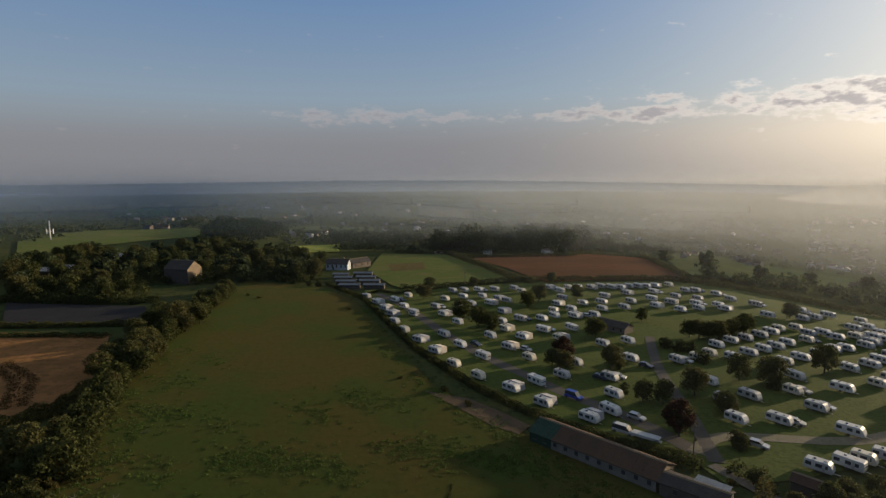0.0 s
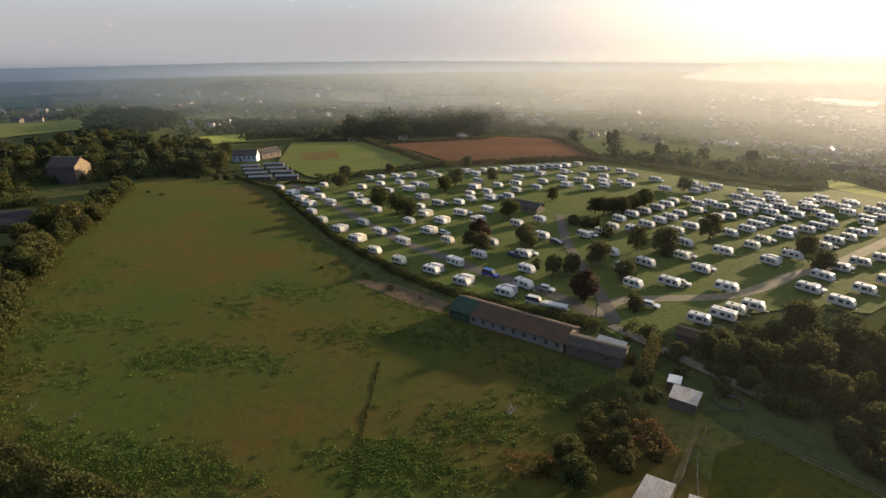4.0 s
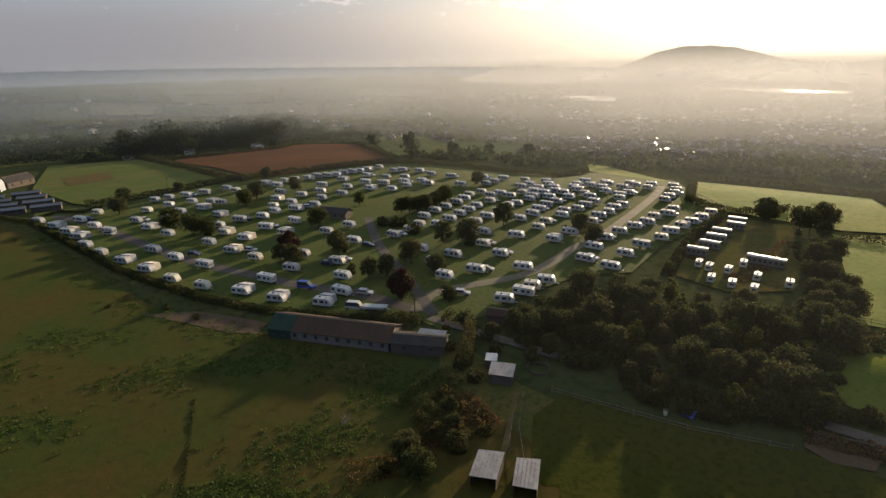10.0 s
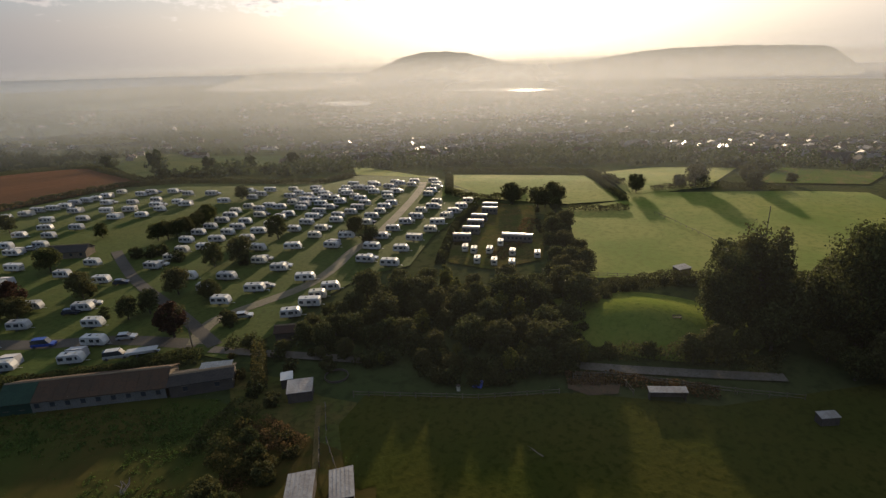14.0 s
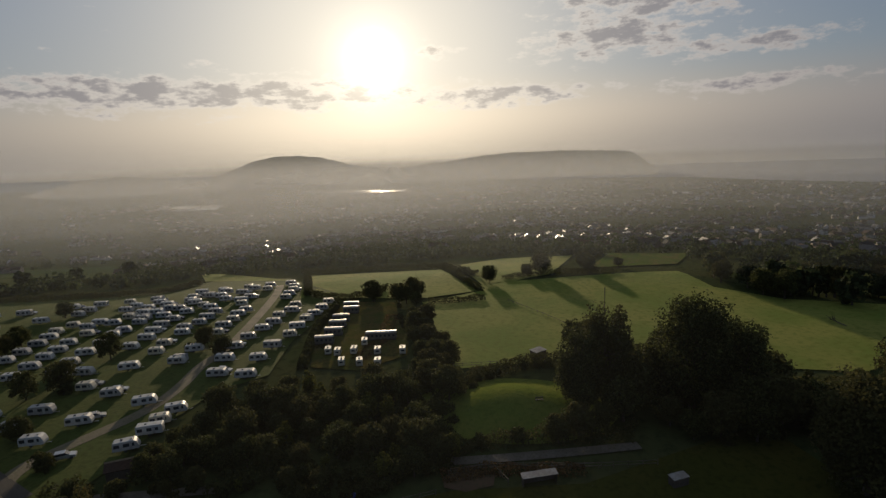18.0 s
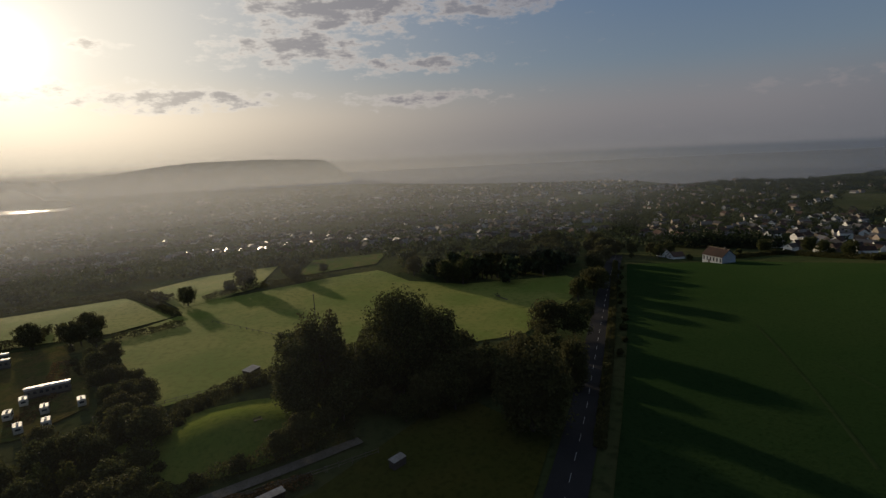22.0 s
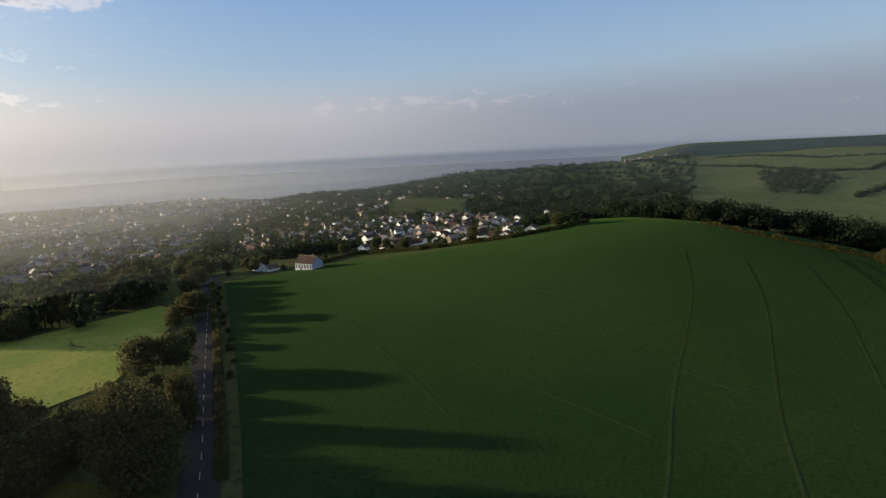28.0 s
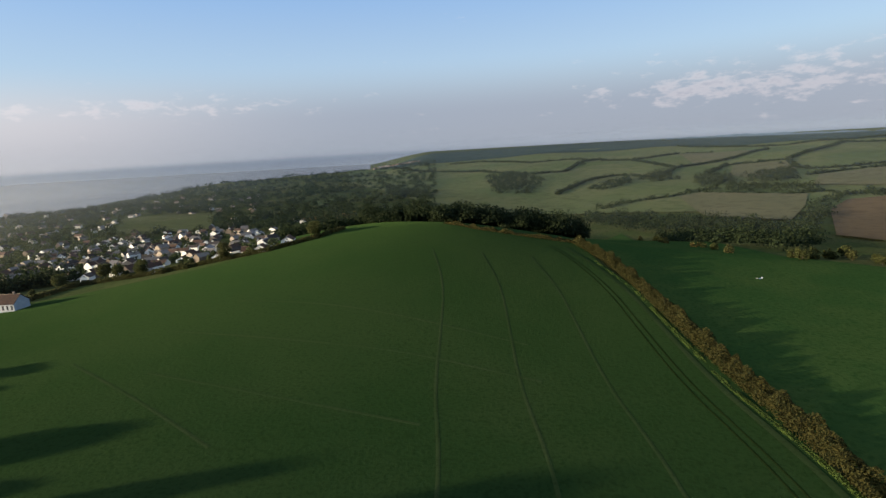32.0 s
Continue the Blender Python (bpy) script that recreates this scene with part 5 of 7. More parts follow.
def town(places, name, label, size=1.0, seed=3, pale=0.12, heading=None):
    """Far houses, each with walls and a ridged roof, joined."""
    gen = np.random.default_rng(seed)
    verts, faces, slots = [], [], []
    for x, y in places:
        a = round(gen.uniform(0, 4)) * math.pi / 4 + noise.noise((x / 300, y / 300, 5)) * 2
        if heading is not None:
            a = radians(heading) + gen.normal(0, 0.22) + (math.pi / 2 if gen.random() < 0.25 else 0)
        L, D = gen.uniform(8, 14) * size, gen.uniform(7, 9) * size
        w, r = gen.uniform(2.6, 5.4) * size, gen.uniform(2.2, 3.4) * size
        c, s, z, n = math.cos(a), math.sin(a), lie(x, y) - 1.0, len(verts)
        pts = [(-L, -D, 0), (L, -D, 0), (L, D, 0), (-L, D, 0), (-L, -D, w + 1), (L, -D, w + 1), (L, D, w + 1), (-L, D, w + 1), (-L, 0, w + r + 1), (L, 0, w + r + 1)]
        verts += [(x + (i * c - j * s) / 2, y + (i * s + j * c) / 2, z + k) for i, j, k in pts]
        u = gen.random()
        wall, roof = (0 if u < pale else 1 if u < 0.5 + pale / 2 else 2), 3 + int(gen.integers(0, 3))
        for f, k in (((0, 1, 5, 4), wall), ((2, 3, 7, 6), wall), ((1, 2, 6, 9, 5), wall), ((3, 0, 4, 8, 7), wall), ((4, 5, 9, 8), roof), ((6, 7, 8, 9), roof)):
            faces.append(tuple(n + i for i in f))
            slots.append(k)
    ob = mesh_object(name, verts, faces, [M["wall_white"] if heading is None or pale < 0.5 else M["house_white"], M["wall_stone"], M["town_wall"], M["roof_dark"], M["roof_tile"], M["town_roof"]])
    ob.data.polygons.foreach_set("material_index", slots)
    return tagged(ob, label, "houses", kind="stuff")


def woodland(places, name, label, size, quads, leaf, material=None, seed=5, squash=0.75):
    """Far trees: uneven heaps of leaf sprays, joined."""
    gen = np.random.default_rng(seed)
    p = np.array([(x, y, lie(x, y)) for x, y in places])
    s = size * gen.uniform(0.55, 1.25, len(p))
    centre = np.repeat(p, quads, 0)
    k = np.repeat(s, quads)
    out = gen.normal(size=(len(centre), 3))
    out /= np.linalg.norm(out, axis=1)[:, None]
    out[:, 2] = np.abs(out[:, 2]) * 1.1
    rad = k * gen.uniform(0.3, 0.62, len(k))
    pos = centre + out * rad[:, None] + np.column_stack([np.zeros(len(k)), np.zeros(len(k)), k * (squash - 0.6)])
    ob = new(name, mesh_from_quads(name, leaf_quads(pos, leaf, gen, out), material or M["leaf_far"]))
    return tagged(ob, label, "trees", kind="stuff")


def ring_places(n, az0, az1, r0, r1, keep=lambda x, y: True, power=1.6):
    out = []
    while len(out) < n:
        x, y = pol(az0 + (az1 - az0) * rng.random(), r0 + (r1 - r0) * rng.random() ** power)
        if keep(x, y):
            out.append((x, y))
    return out

# ---- trees and hedges, from the park outwards ----
OAKS, BUSHES, BIGS, FARS = (["oak0", "oak1", "oak2"], ["bush0", "bush1", "bush2"], ["big0", "big1", "big2"], ["far0", "far1", "far2"])
for x, y in PARK_TREES:
    put(OAKS[rng.integers(3)], x, y, rng.uniform(0.62, 1.0))
for x, y in [(86.9, 187.3), (89.5, 185.6), (92.5, 184.9), (95.9, 184.8), (99.5, 186.6), (102.9, 188.7), (106.8, 191.0), (110.5, 193.5)]:
    put(OAKS[rng.integers(3)], x, y, rng.uniform(0.62, 0.8))
for x, y in [(51.5, 113.5), (36.5, 161.2)]:
    put("red", x, y, 1.0)
for x, y in [(18.0, 199.8), (76.8, 172.5), (79.6, 171.3), (79.3, 161.3), (61.7, 107.6), (61.9, 109.4), (69.2, 126.0), (52.1, 156.5), (73.9, 176.0), (47.5, 138.0), (88.3, 139.8), (122.6, 133.1), (123.1, 122.7)]:
    put(BUSHES[rng.integers(3)], x, y, rng.uniform(0.9, 1.3))
hedge([(-62.7, 290.0), (-37.9, 253.9), (-9.6, 177.2), (8.2, 142.6), (20.5, 125.8), (29.8, 116.8), (38.9, 109.6), (50.1, 102.4)], 2.6, 1.75, 150, 0.15, M["leaf_dark"], "long dark clipped hedge between paddock and park")
hedge([(-20.6, 273.9), (-10.6, 273.2), (16.5, 284.6), (41.0, 294.0), (56.7, 295.3), (85.5, 294.0)], 4.0, 3.2, 70, 0.25, M["leaf_dark"], "dark hedge behind the caravan park")
hedge([(86.5, 297.4), (125.2, 298.4), (153.4, 274.1), (173.7, 248.5), (191.1, 216.4), (215.2, 219.4)], 5.0, 3.0, 60, 0.3, M["leaf_dark"], "dark hedge at the far side of the park")
hedge([(-36.7, 264.3), (-32.6, 270.6), (-22.6, 263.8), (-15.5, 269.1)], 2.0, 1.4, 60, 0.18, M["leaf_dark"], "low clipped hedge at the lodges")
hedge([(224.8, 160.6), (193.3, 138.6), (188.1, 121.5), (196.9, 109.0), (211.7, 109.9)], 4.0, 3.0, 80, 0.25, M["leaf_dark"], "dark hedge at the end of the park")
hedge([(119.1, 89.5), (132.6, 96.6), (152.3, 106.7), (179.0, 115.4)], 3.0, 2.6, 80, 0.2, M["leaf_dark"], "hedge between the pitches and the storage yard")
along([(-8.0, 268.2), (16.1, 278.9), (55.1, 287.4)], 22, OAKS, 0.6, 0.9, 2)
PARK_WOOD = [(55.8, 102.5), (62.7, 87.7), (79.6, 91.5), (90.8, 90.9), (104.0, 82.9), (106.2, 77.1), (115.3, 59.5), (127.2, 56.2), (107.1, 40.4), (85.3, 33.0), (75.4, 42.2), (70.5, 51.0), (68.3, 64.5), (57.4, 84.7)]
grove(PARK_WOOD, 4.3, OAKS + OAKS + OAKS + ["bush1", "gold"], 0.5, 0.95, tone=lambda x, y: 0.55 + 0.45 * min(max((x - 62) / 18, 0), 1))
hedge([(134.9, 94.1), (160.5, 103.1), (177.5, 107.0)], 3.0, 0.8, 60, 0.16, M["leaf_rust"], "weeds and brambles in the yard", 0.9, "thicket")
hedge([(130.6, 77.6), (149.0, 79.4), (174.2, 88.4)], 6.0, 0.7, 80, 0.16, M["bracken"], "dead weeds in the yard", 0.9, "thicket")
grove([(55.3, 82.0), (66.8, 63.1), (69.0, 50.0), (83.7, 32.2), (89.5, 33.7), (80.3, 45.1), (71.4, 65.8)], 3.2, BUSHES, 0.8, 1.1)
grove([(126.3, 57.3), (121.1, 44.7), (139.2, 53.7), (164.4, 70.0), (191.6, 86.8), (195.3, 96.8), (169.7, 84.7), (150.3, 69.9)], 4.0, OAKS + BUSHES, 0.6, 0.9)
along([(192.1, 106.2), (189.2, 94.8), (203.3, 90.0)], 7, OAKS, 0.7, 1.0)
along([(52.8, 93.2), (51.2, 85.8), (44.9, 75.0), (38.0, 69.0), (31.5, 62.6), (27.0, 59.3)], 4.0, ["thorn", "thorn", "bush1", "thorn"], 0.6, 1.0, 2.0)
hedge([(33.3, 72.7), (39.2, 75.9), (46.1, 77.6)], 7.0, 1.6, 260, 0.15, M["leaf_dark"], "low green scrub below the stable", 0.9, "thicket")
hedge([(34.7, 69.3), (35.5, 63.2), (36.0, 58.9)], 6.0, 1.8, 300, 0.15, M["leaf_rust"], "tangled reddish brown brambles", 0.9, "thicket")
hedge([(42.7, 70.4), (42.2, 64.2), (42.1, 58.8)], 5.0, 1.3, 240, 0.14, M["bracken"], "dead russet bracken and stems", 0.9, "thicket")
hedge([(38.0, 67.9), (38.4, 62.0)], 4.0, 1.4, 240, 0.14, M["bracken"], "dead russet bracken in the scrub", 0.9, "thicket")
hedge([(49.2, 79.9), (53.7, 85.9), (57.2, 90.6)], 3.0, 3.6, 160, 0.15, M["leaf_rust"], "thin tall brush beside the shed", 0.9, "thicket")
hedge([(42.5, 105.3), (46.9, 101.7), (50.8, 98.3)], 4.0, 2.6, 220, 0.17, M["leaf_dark"], "dark clipped hedge behind the stable")
hedge([(19.5, 62.9), (26.8, 60.7), (34.4, 64.2)], 6.0, 1.0, 160, 0.14, M["bracken"], "dead bracken among rough grass", 0.9, "thicket")
grove([(43.1, 73.9), (44.0, 64.3), (38.0, 56.6), (34.0, 59.9), (35.1, 65.4)], 3.0, ["thorn", "thorn", "bush0"], 0.6, 1.0)
for x, y in [(27.0, 61.2), (26.9, 56.8)]:
    put("oak1", x, y, 0.6)
along([(107.1, 41.0), (121.4, 39.6), (134.5, 32.2), (138.4, 22.2)], 4, BUSHES, 0.5, 0.8)
hedge([(112.2, 43.7), (124.5, 40.6), (136.5, 31.5), (141.8, 20.6)], 4.5, 3.4, 240, 0.2, M["leaf_dark"], "rough dark hedge behind the grassy mound")
hedge([(91.3, 35.1), (94.7, 29.5), (97.8, 22.5), (101.5, 14.1), (106.6, 1.6)], 4.0, 2.6, 170, 0.2, M["leaf_dark"], "dark overgrown hedge along the lane", 0.9)
hedge([(83.0, 33.0), (87.2, 26.6), (89.8, 18.2), (92.7, 8.9)], 4.0, 1.2, 120, 0.16, M["bracken"], "low russet scrub beside the lane", 0.9, "thicket")
along([(88.8, 34.5), (93.9, 29.2), (97.5, 22.4), (100.9, 15.8), (102.7, 10.9)], 4.5, BUSHES + ["oak2", "gold"], 0.6, 1.0)
for (x, y), k in zip([(229.1, 67.4), (249.2, 48.4), (245.6, 54.1), (266.8, 30.8), (257.4, 27.2), (189.9, 104.5), (278.0, 15.3)], (0.95, 1.15, 0.7, 1.0, 0.9, 0.8, 0.6)):
    put("oak%d" % rng.integers(3), x, y, k)
hedge([(261.4, 101.1), (230.1, 78.9), (212.7, 66.2)], 4.0, 2.4, 60, 0.24, M["leaf_dark"], "hedge between two meadows")
hedge([(191.4, 80.1), (195.5, 71.3), (202.0, 60.6)], 4.0, 2.2, 60, 0.24, M["leaf_dark"], "hedge below the slope meadow")
hedge([(236.9, 62.3), (253.3, 43.7), (257.4, 27.2), (261.2, 13.9)], 4.0, 2.6, 60, 0.24, M["leaf_dark"], "dark hedge along the top of the meadow")
hedge([(245.7, 178.5), (262.2, 138.9), (268.8, 104.8), (240.2, 76.8)], 5.0, 3.0, 50, 0.3, M["leaf_dark"], "dark hedge at the edge of the town")
for az, r, kind, k in [(-83.0, 116, "big0", 0.98), (-85.9, 121, "big1", 1.27), (-94.2, 124, "great", 1.0), (-98.6, 127, "big1", 1.15), (-108.7, 104, "broad", 1.0), (-113.2, 124, "big0", 0.75)]:
    put(kind, *pol(az, r), k)
# Two oaks added towards the sun to shade a lit strip of paddock.
for k in (30, 44):
    put("oak1", 110.6 + k * 0.887, -1.4 + k * 0.462, 1.2)
for az, r, k in [(-88.6, 119, 1.35), (-89.8, 124, 1.5), (-87.6, 113, 1.1), (-99.5, 118, 1.3), (-102.0, 121, 1.25), (-104.8, 124, 1.2), (-100.5, 131, 1.35), (-97.0, 112, 1.1)]:
    put("oak%d" % rng.integers(3), *pol(az, r), k)
grove([pol(-80, 104), pol(-86, 106), pol(-92, 108), pol(-99, 110), pol(-104, 116), pol(-101, 140), pol(-92, 136), pol(-84, 122)], 5.0, OAKS + BUSHES, 0.6, 0.95)
grove([(138.6, 18.8), (156.8, 13.8), (168.7, 3.2), (144.0, -20.3), (123.6, -44.0), (119.7, -48.3), (116, -30)], 5.5, OAKS + BUSHES, 0.75, 1.1)
grove([(142.8, -26.2), (151.2, -40.0), (149.2, -55.6), (130.4, -53.3), (115.3, -43.9), (119.9, -25.5)], 5.0, OAKS + BUSHES, 0.55, 0.85)
for (x, y), k in zip([(131.8, -50.0), (150.9, -56.3), (145.0, -62.5), (163.2, -74.5), (183.6, -80.4), (190.5, -89.8), (200.7, -97.6), (226.0, -106.5), (244.4, -119.9), (274.8, -133.6), (278.7, -139.7)], (0.85, 1.3, 1.3, 0.75, 1.0, 1.25, 0.8, 1.1, 1.1, 1.1, 1.1)):
    put("oak%d" % rng.integers(3), x, y, k)
along([(280.8, -131.7), (272.6, -142.9), (265.8, -155.4), (260.9, -166.1)], 7, OAKS, 0.6, 0.95, 2)
hedge([(89.3, -43.4), (104.2, -51.5), (130.6, -66.0), (163.7, -83.7), (202.1, -104.0), (242.9, -125.6)], 2.6, 1.9, 150, 0.17, M["leaf"], "dark hedge between the road and the crop field", 1.2)
along([(130.3, -69.6), (149.8, -80.4), (199.7, -104.9), (226.0, -119.3)], 9, BUSHES, 0.5, 0.8, 0.5)
grove([(242.8, -30.6), (220.8, -42.0), (219.8, -68.1), (231.7, -102.5), (256.7, -113.1), (262.6, -80.8), (245.2, -52.8), (268.5, -31.3), (268.8, -11.1)], 7.0, OAKS + FARS, 0.9, 1.4)
for x, y in [(231.4, -58.0), (231.6, -60.4), (231.9, -63.0), (232.2, -65.6), (232.5, -68.0)]:
    put("poplar", x, y, 0.9)
along([(271.4, -80.8), (266.2, -90.8), (299.4, -117.4), (285.7, -132.1)], 6, OAKS, 1.0, 1.5, 4)
along([(263.2, -134.3), (260.1, -145.3), (248.4, -154.5), (225.4, -161.9), (243.3, -195.9), (240.0, -225.0), (188.5, -214.9), (134.5, -217.1), (116.6, -229.8)], 11, BUSHES + ["oak0", "oak1"], 0.7, 1.0, 3)
hedge([(233.3, -180.7), (237.3, -214.0), (188.5, -214.9), (134.5, -217.1), (116.6, -229.8), (109.5, -247.3)], 3.0, 2.2, 60, 0.24, M["leaf_dark"], "dark hedge along the houses")
hedge([(-1.2, -252.6), (-12.5, -228.0), (-22.0, -197.0), (-29.0, -165.0), (-35.7, -131.0), (-41.2, -106.7), (-44.6, -90.6), (-45.6, -83.0), (-46.0, -72.0)], 5.2, 3.0, 520, 0.17, M["leaf_bramble"], "brown and gold bramble hedge beside the track", 1.0)
hedge([(61.3, -260.8), (43.0, -252.3), (21.7, -251.1), (-1.2, -252.6)], 3.0, 1.8, 60, 0.22, M["leaf_rust"], "brown bramble hedge over the hill's brow", 0.8)
EDGE = [(4.0, -240.0), (-6.0, -222.0), (-17.8, -190.0), (-24.5, -156.0), (-30.5, -123.4), (-36.8, -101.1), (-39.7, -88.4), (-41.0, -80.0), (-42.0, -66.0)]
ribbon("field_path", EDGE, 1.5, M["worn_crop"], "narrow worn path along the hedge", "path", 0.2)
hedge([(x - 2.2, y - 0.6) for x, y in EDGE[1:]], 1.6, 0.4, 90, 0.12, M["nettle"], "dry grass along the foot of the hedge", 0.9, "thicket")
# left of the paddock
hedge([(-102.3, 102.0), (-89.2, 97.2), (-80.3, 93.8), (-70.4, 86.5), (-61.6, 79.9), (-53.1, 73.6), (-45.5, 68.9), (-36.9, 63.4), (-30.6, 59.6)], 7.0, 3.2, 520, 0.2, M["leaf_dark"], "rough hedge between road and paddock", 0.7)
hedge([(-73.0, 96.8), (-80.7, 114.5), (-89.5, 138.4), (-99.1, 166.8), (-101.0, 192.0), (-104.7, 225.0), (-108.7, 271.2)], 9.0, 5.0, 460, 0.3, M["leaf_dark"], "thick overgrown hedgerow beside the paddock", 0.9)
hedge([(-102.6, 115.1), (-100.0, 122.6), (-95.3, 132.8), (-95.9, 146.9)], 8.0, 2.4, 240, 0.26, M["leaf_rust"], "brown overgrown scrub beside the stubble", 0.9, "thicket")
hedge([(-73.9, 94.7), (-78.9, 106.3), (-82.4, 117.5)], 4.0, 2.6, 200, 0.2, M["leaf_rust"], "russet brambles at the paddock's edge", 0.9, "thicket")
grove([(-77.6, 81.8), (-76.5, 88.8), (-73.0, 96.8), (-79.0, 117.4), (-89.3, 146.7), (-91.7, 172.2), (-104.6, 256.4), (-110.2, 279.1), (-111.2, 240.3), (-113.3, 199.8), (-105.6, 167.0), (-95.6, 131.0), (-88.9, 106.6), (-89.2, 97.2)], 5.2, OAKS + BUSHES, 0.6, 1.0)
for (x, y), k in zip([(-102.0, 203.2), (-96.6, 211.2), (-112.7, 211.9), (-94.0, 158.7), (-89.1, 156.0)], (1.2, 1.0, 1.0, 1.0, 0.9)):
    put("oak%d" % rng.integers(3), x, y, k)
grove([(-203.7, 249.5), (-171.4, 247.6), (-139.6, 251.3), (-146.5, 271.6), (-148.1, 279.5), (-130.0, 284.8), (-115.4, 293.5), (-65.7, 289.2), (-80.8, 360.4), (-107.0, 405.5), (-152.0, 416.8), (-191.1, 419.6), (-208.4, 386.7), (-250.3, 372.7), (-262.9, 358.2), (-261.8, 327.6)], 9.0, OAKS + OAKS + FARS, 0.8, 1.25, [((-144, 293), 15), ((-141, 272), 13), ((-137, 258), 9)])
woodland(scatter([(-205.7, 247.5), (-171.4, 245.6), (-141.6, 249.3), (-150.5, 271.6), (-152.1, 284.5), (-128.0, 290.8), (-70.7, 296.2), (-80.8, 360.4), (-107.0, 405.5), (-191.1, 419.6), (-262.9, 358.2), (-261.8, 327.6)], 5.5), "farm_undergrowth", "dark bushes and saplings round the farm", 6.5, 260, 0.34, M["leaf_dark"], 91, 0.8)
hedge([(-205, 247), (-172, 245.5), (-141, 248), (-132, 252)], 6.0, 3.2, 260, 0.24, M["leaf_dark"], "overgrown bushes behind the yard", 0.9)
hedge([(-176, 208.5), (-150, 209.5), (-121, 210.5)], 5.0, 1.6, 140, 0.2, M["leaf_dark"], "rough weeds below the yard", 0.9, "thicket")
hedge([(-164, 196.5), (-140, 195), (-122, 193)], 6.0, 0.9, 160, 0.2, M["bracken"], "dry brown weeds at the field's edge", 0.9, "thicket")
hedge([(-137.9, 164), (-120, 150), (-108, 130)], 8.0, 0.8, 160, 0.2, M["bracken"], "dry brown grass below the stubble", 0.9, "thicket")
along([(-113.5, 296.6), (-97.0, 303.4), (-64.8, 284.6)], 8, OAKS + BUSHES, 0.8, 1.1)
woodland(scatter([(-225.4, 510.8), (-281.1, 828.6), (-197.6, 658.4), (-147.7, 442.7), (-193.7, 446.5)], 10), "hill_copse", "dark copse on the shoulder of the hill", 13.0, 220, 0.6, M["leaf_shade"], 93, 1.15)
woodland(resample([(-473.0, 816.1), (-428.6, 859.0), (-266.4, 606.6)], 12), "hilltop_trees", "trees along the far edge of the hill pasture", 11.0, 160, 0.7, None, 92, 1.15)
hedge([(-162.5, 194.4), (-144.3, 195.1), (-122.9, 194.2)], 4, 1.5, 50, 0.25, M["leaf_dark"], "low hedge above the stubble")
# behind the park
hedge([(5.6, 426.8), (25.9, 344.9), (39.8, 299.4), (50.3, 287.6)], 5.0, 3.4, 60, 0.3, M["leaf_dark"], "dark hedge between meadow and ploughed field")
hedge([(-39.9, 446.8), (5.7, 431.3), (22.0, 405.1), (96.3, 420.2), (215.9, 594.0)], 5.0, 3.0, 50, 0.3, M["leaf_dark"], "dark hedge behind the ploughed field")
hedge([(171.0, 470.2), (138.2, 302.4), (161.5, 294.9), (207.6, 317.3), (261.6, 311.8)], 5.0, 3.0, 50, 0.3, M["leaf_dark"], "hedge beside the ploughed field")
woodland(scatter([(-8, 452), (23.1, 430), (105.5, 446), (147, 590), (73.5, 600), (2, 530)], 11), "brow_wood", "dark rounded wood on the brow", 16.0, 420, 0.6, M["leaf_shade"], 94)
woodland(scatter([(121.2, 466.8), (269.6, 649.2), (317.0, 784.9), (171.8, 637.6)], 12), "brow_wood_edge", "straggling trees at the end of the wood", 12.0, 240, 0.6, M["leaf_shade"], 95)
woodland(scatter([(-4, 458), (23, 442), (105, 452), (128, 500), (120, 580), (20, 540)], 12), "brow_crowns", "tall broad trees over the wood on the brow", 17.0, 520, 0.6, M["leaf_shade"], 98, 1.25)
woodland(resample([(112, 480), (141, 523), (184, 590), (220, 624), (259, 675), (272, 650)], 11), "brow_row", "row of tall trees beyond the ploughed field", 15.0, 420, 0.6, M["leaf_shade"], 99, 1.1)
woodland(resample([(-133, 660), (-104, 587), (-62, 520), (-46, 600), (-15, 553), (8, 498)], 12), "valley_trees", "hazy dark trees in the valley", 15.0, 320, 0.6, M["leaf_shade"], 100, 0.95)
for line, tall in (([pol(-14, 1910), pol(-17, 1930), pol(-21.5, 1960)], 26), ([pol(-24.5, 1410), pol(-28.5, 1450), pol(-32.5, 1530)], 17), ([pol(-11.5, 1300), pol(-16, 1170)], 18), ([pol(-3.5, 1420), pol(-8, 1390)], 22)):
    woodland([(x + rng.normal(0, 14), y + rng.normal(0, 14)) for x, y in resample(line, 9)], "valley_wood", "dim wood standing in the mist and haze veil", tall, 60, 1.3, M["leaf_shade"], 101 + tall, 0.8)
woodland(resample([(-91.3, 477.3), (-61.0, 469.3), (-26.7, 456.0), (5.9, 450.3)], 10), "farm_trees", "trees behind the farm", 12.0, 240, 0.55, M["leaf_shade"], 96)
town([(36.0, 436.0), (84.0, 441.0), (88.0, 446.0), (-3.0, 441.0)], "brow_houses", "white cottages before the wood on the brow", 0.6, seed=97, pale=0.9)
for (x, y), k in zip([(150.2, 306.3), (185.2, 313.0), (235.8, 345.4), (267.3, 336.9), (164.8, 406.0), (372.2, 836.2), (411.0, 809.4), (431.0, 815.5)], (1.5, 1.0, 0.9, 1.2, 1.0, 1.0, 0.9, 0.9)):
    put("far%d" % rng.integers(3), x, y, k)
patch("brow_meadow", [(330, 790), (385, 790), (372, 637), (431, 562), (313, 406), (257.3, 336.0), (199.0, 306.6), (159.3, 299.5), (145.3, 320.9), (172, 410)], M["hill_grass"], "dull green meadow dotted with trees", "field", 0.2, 10)

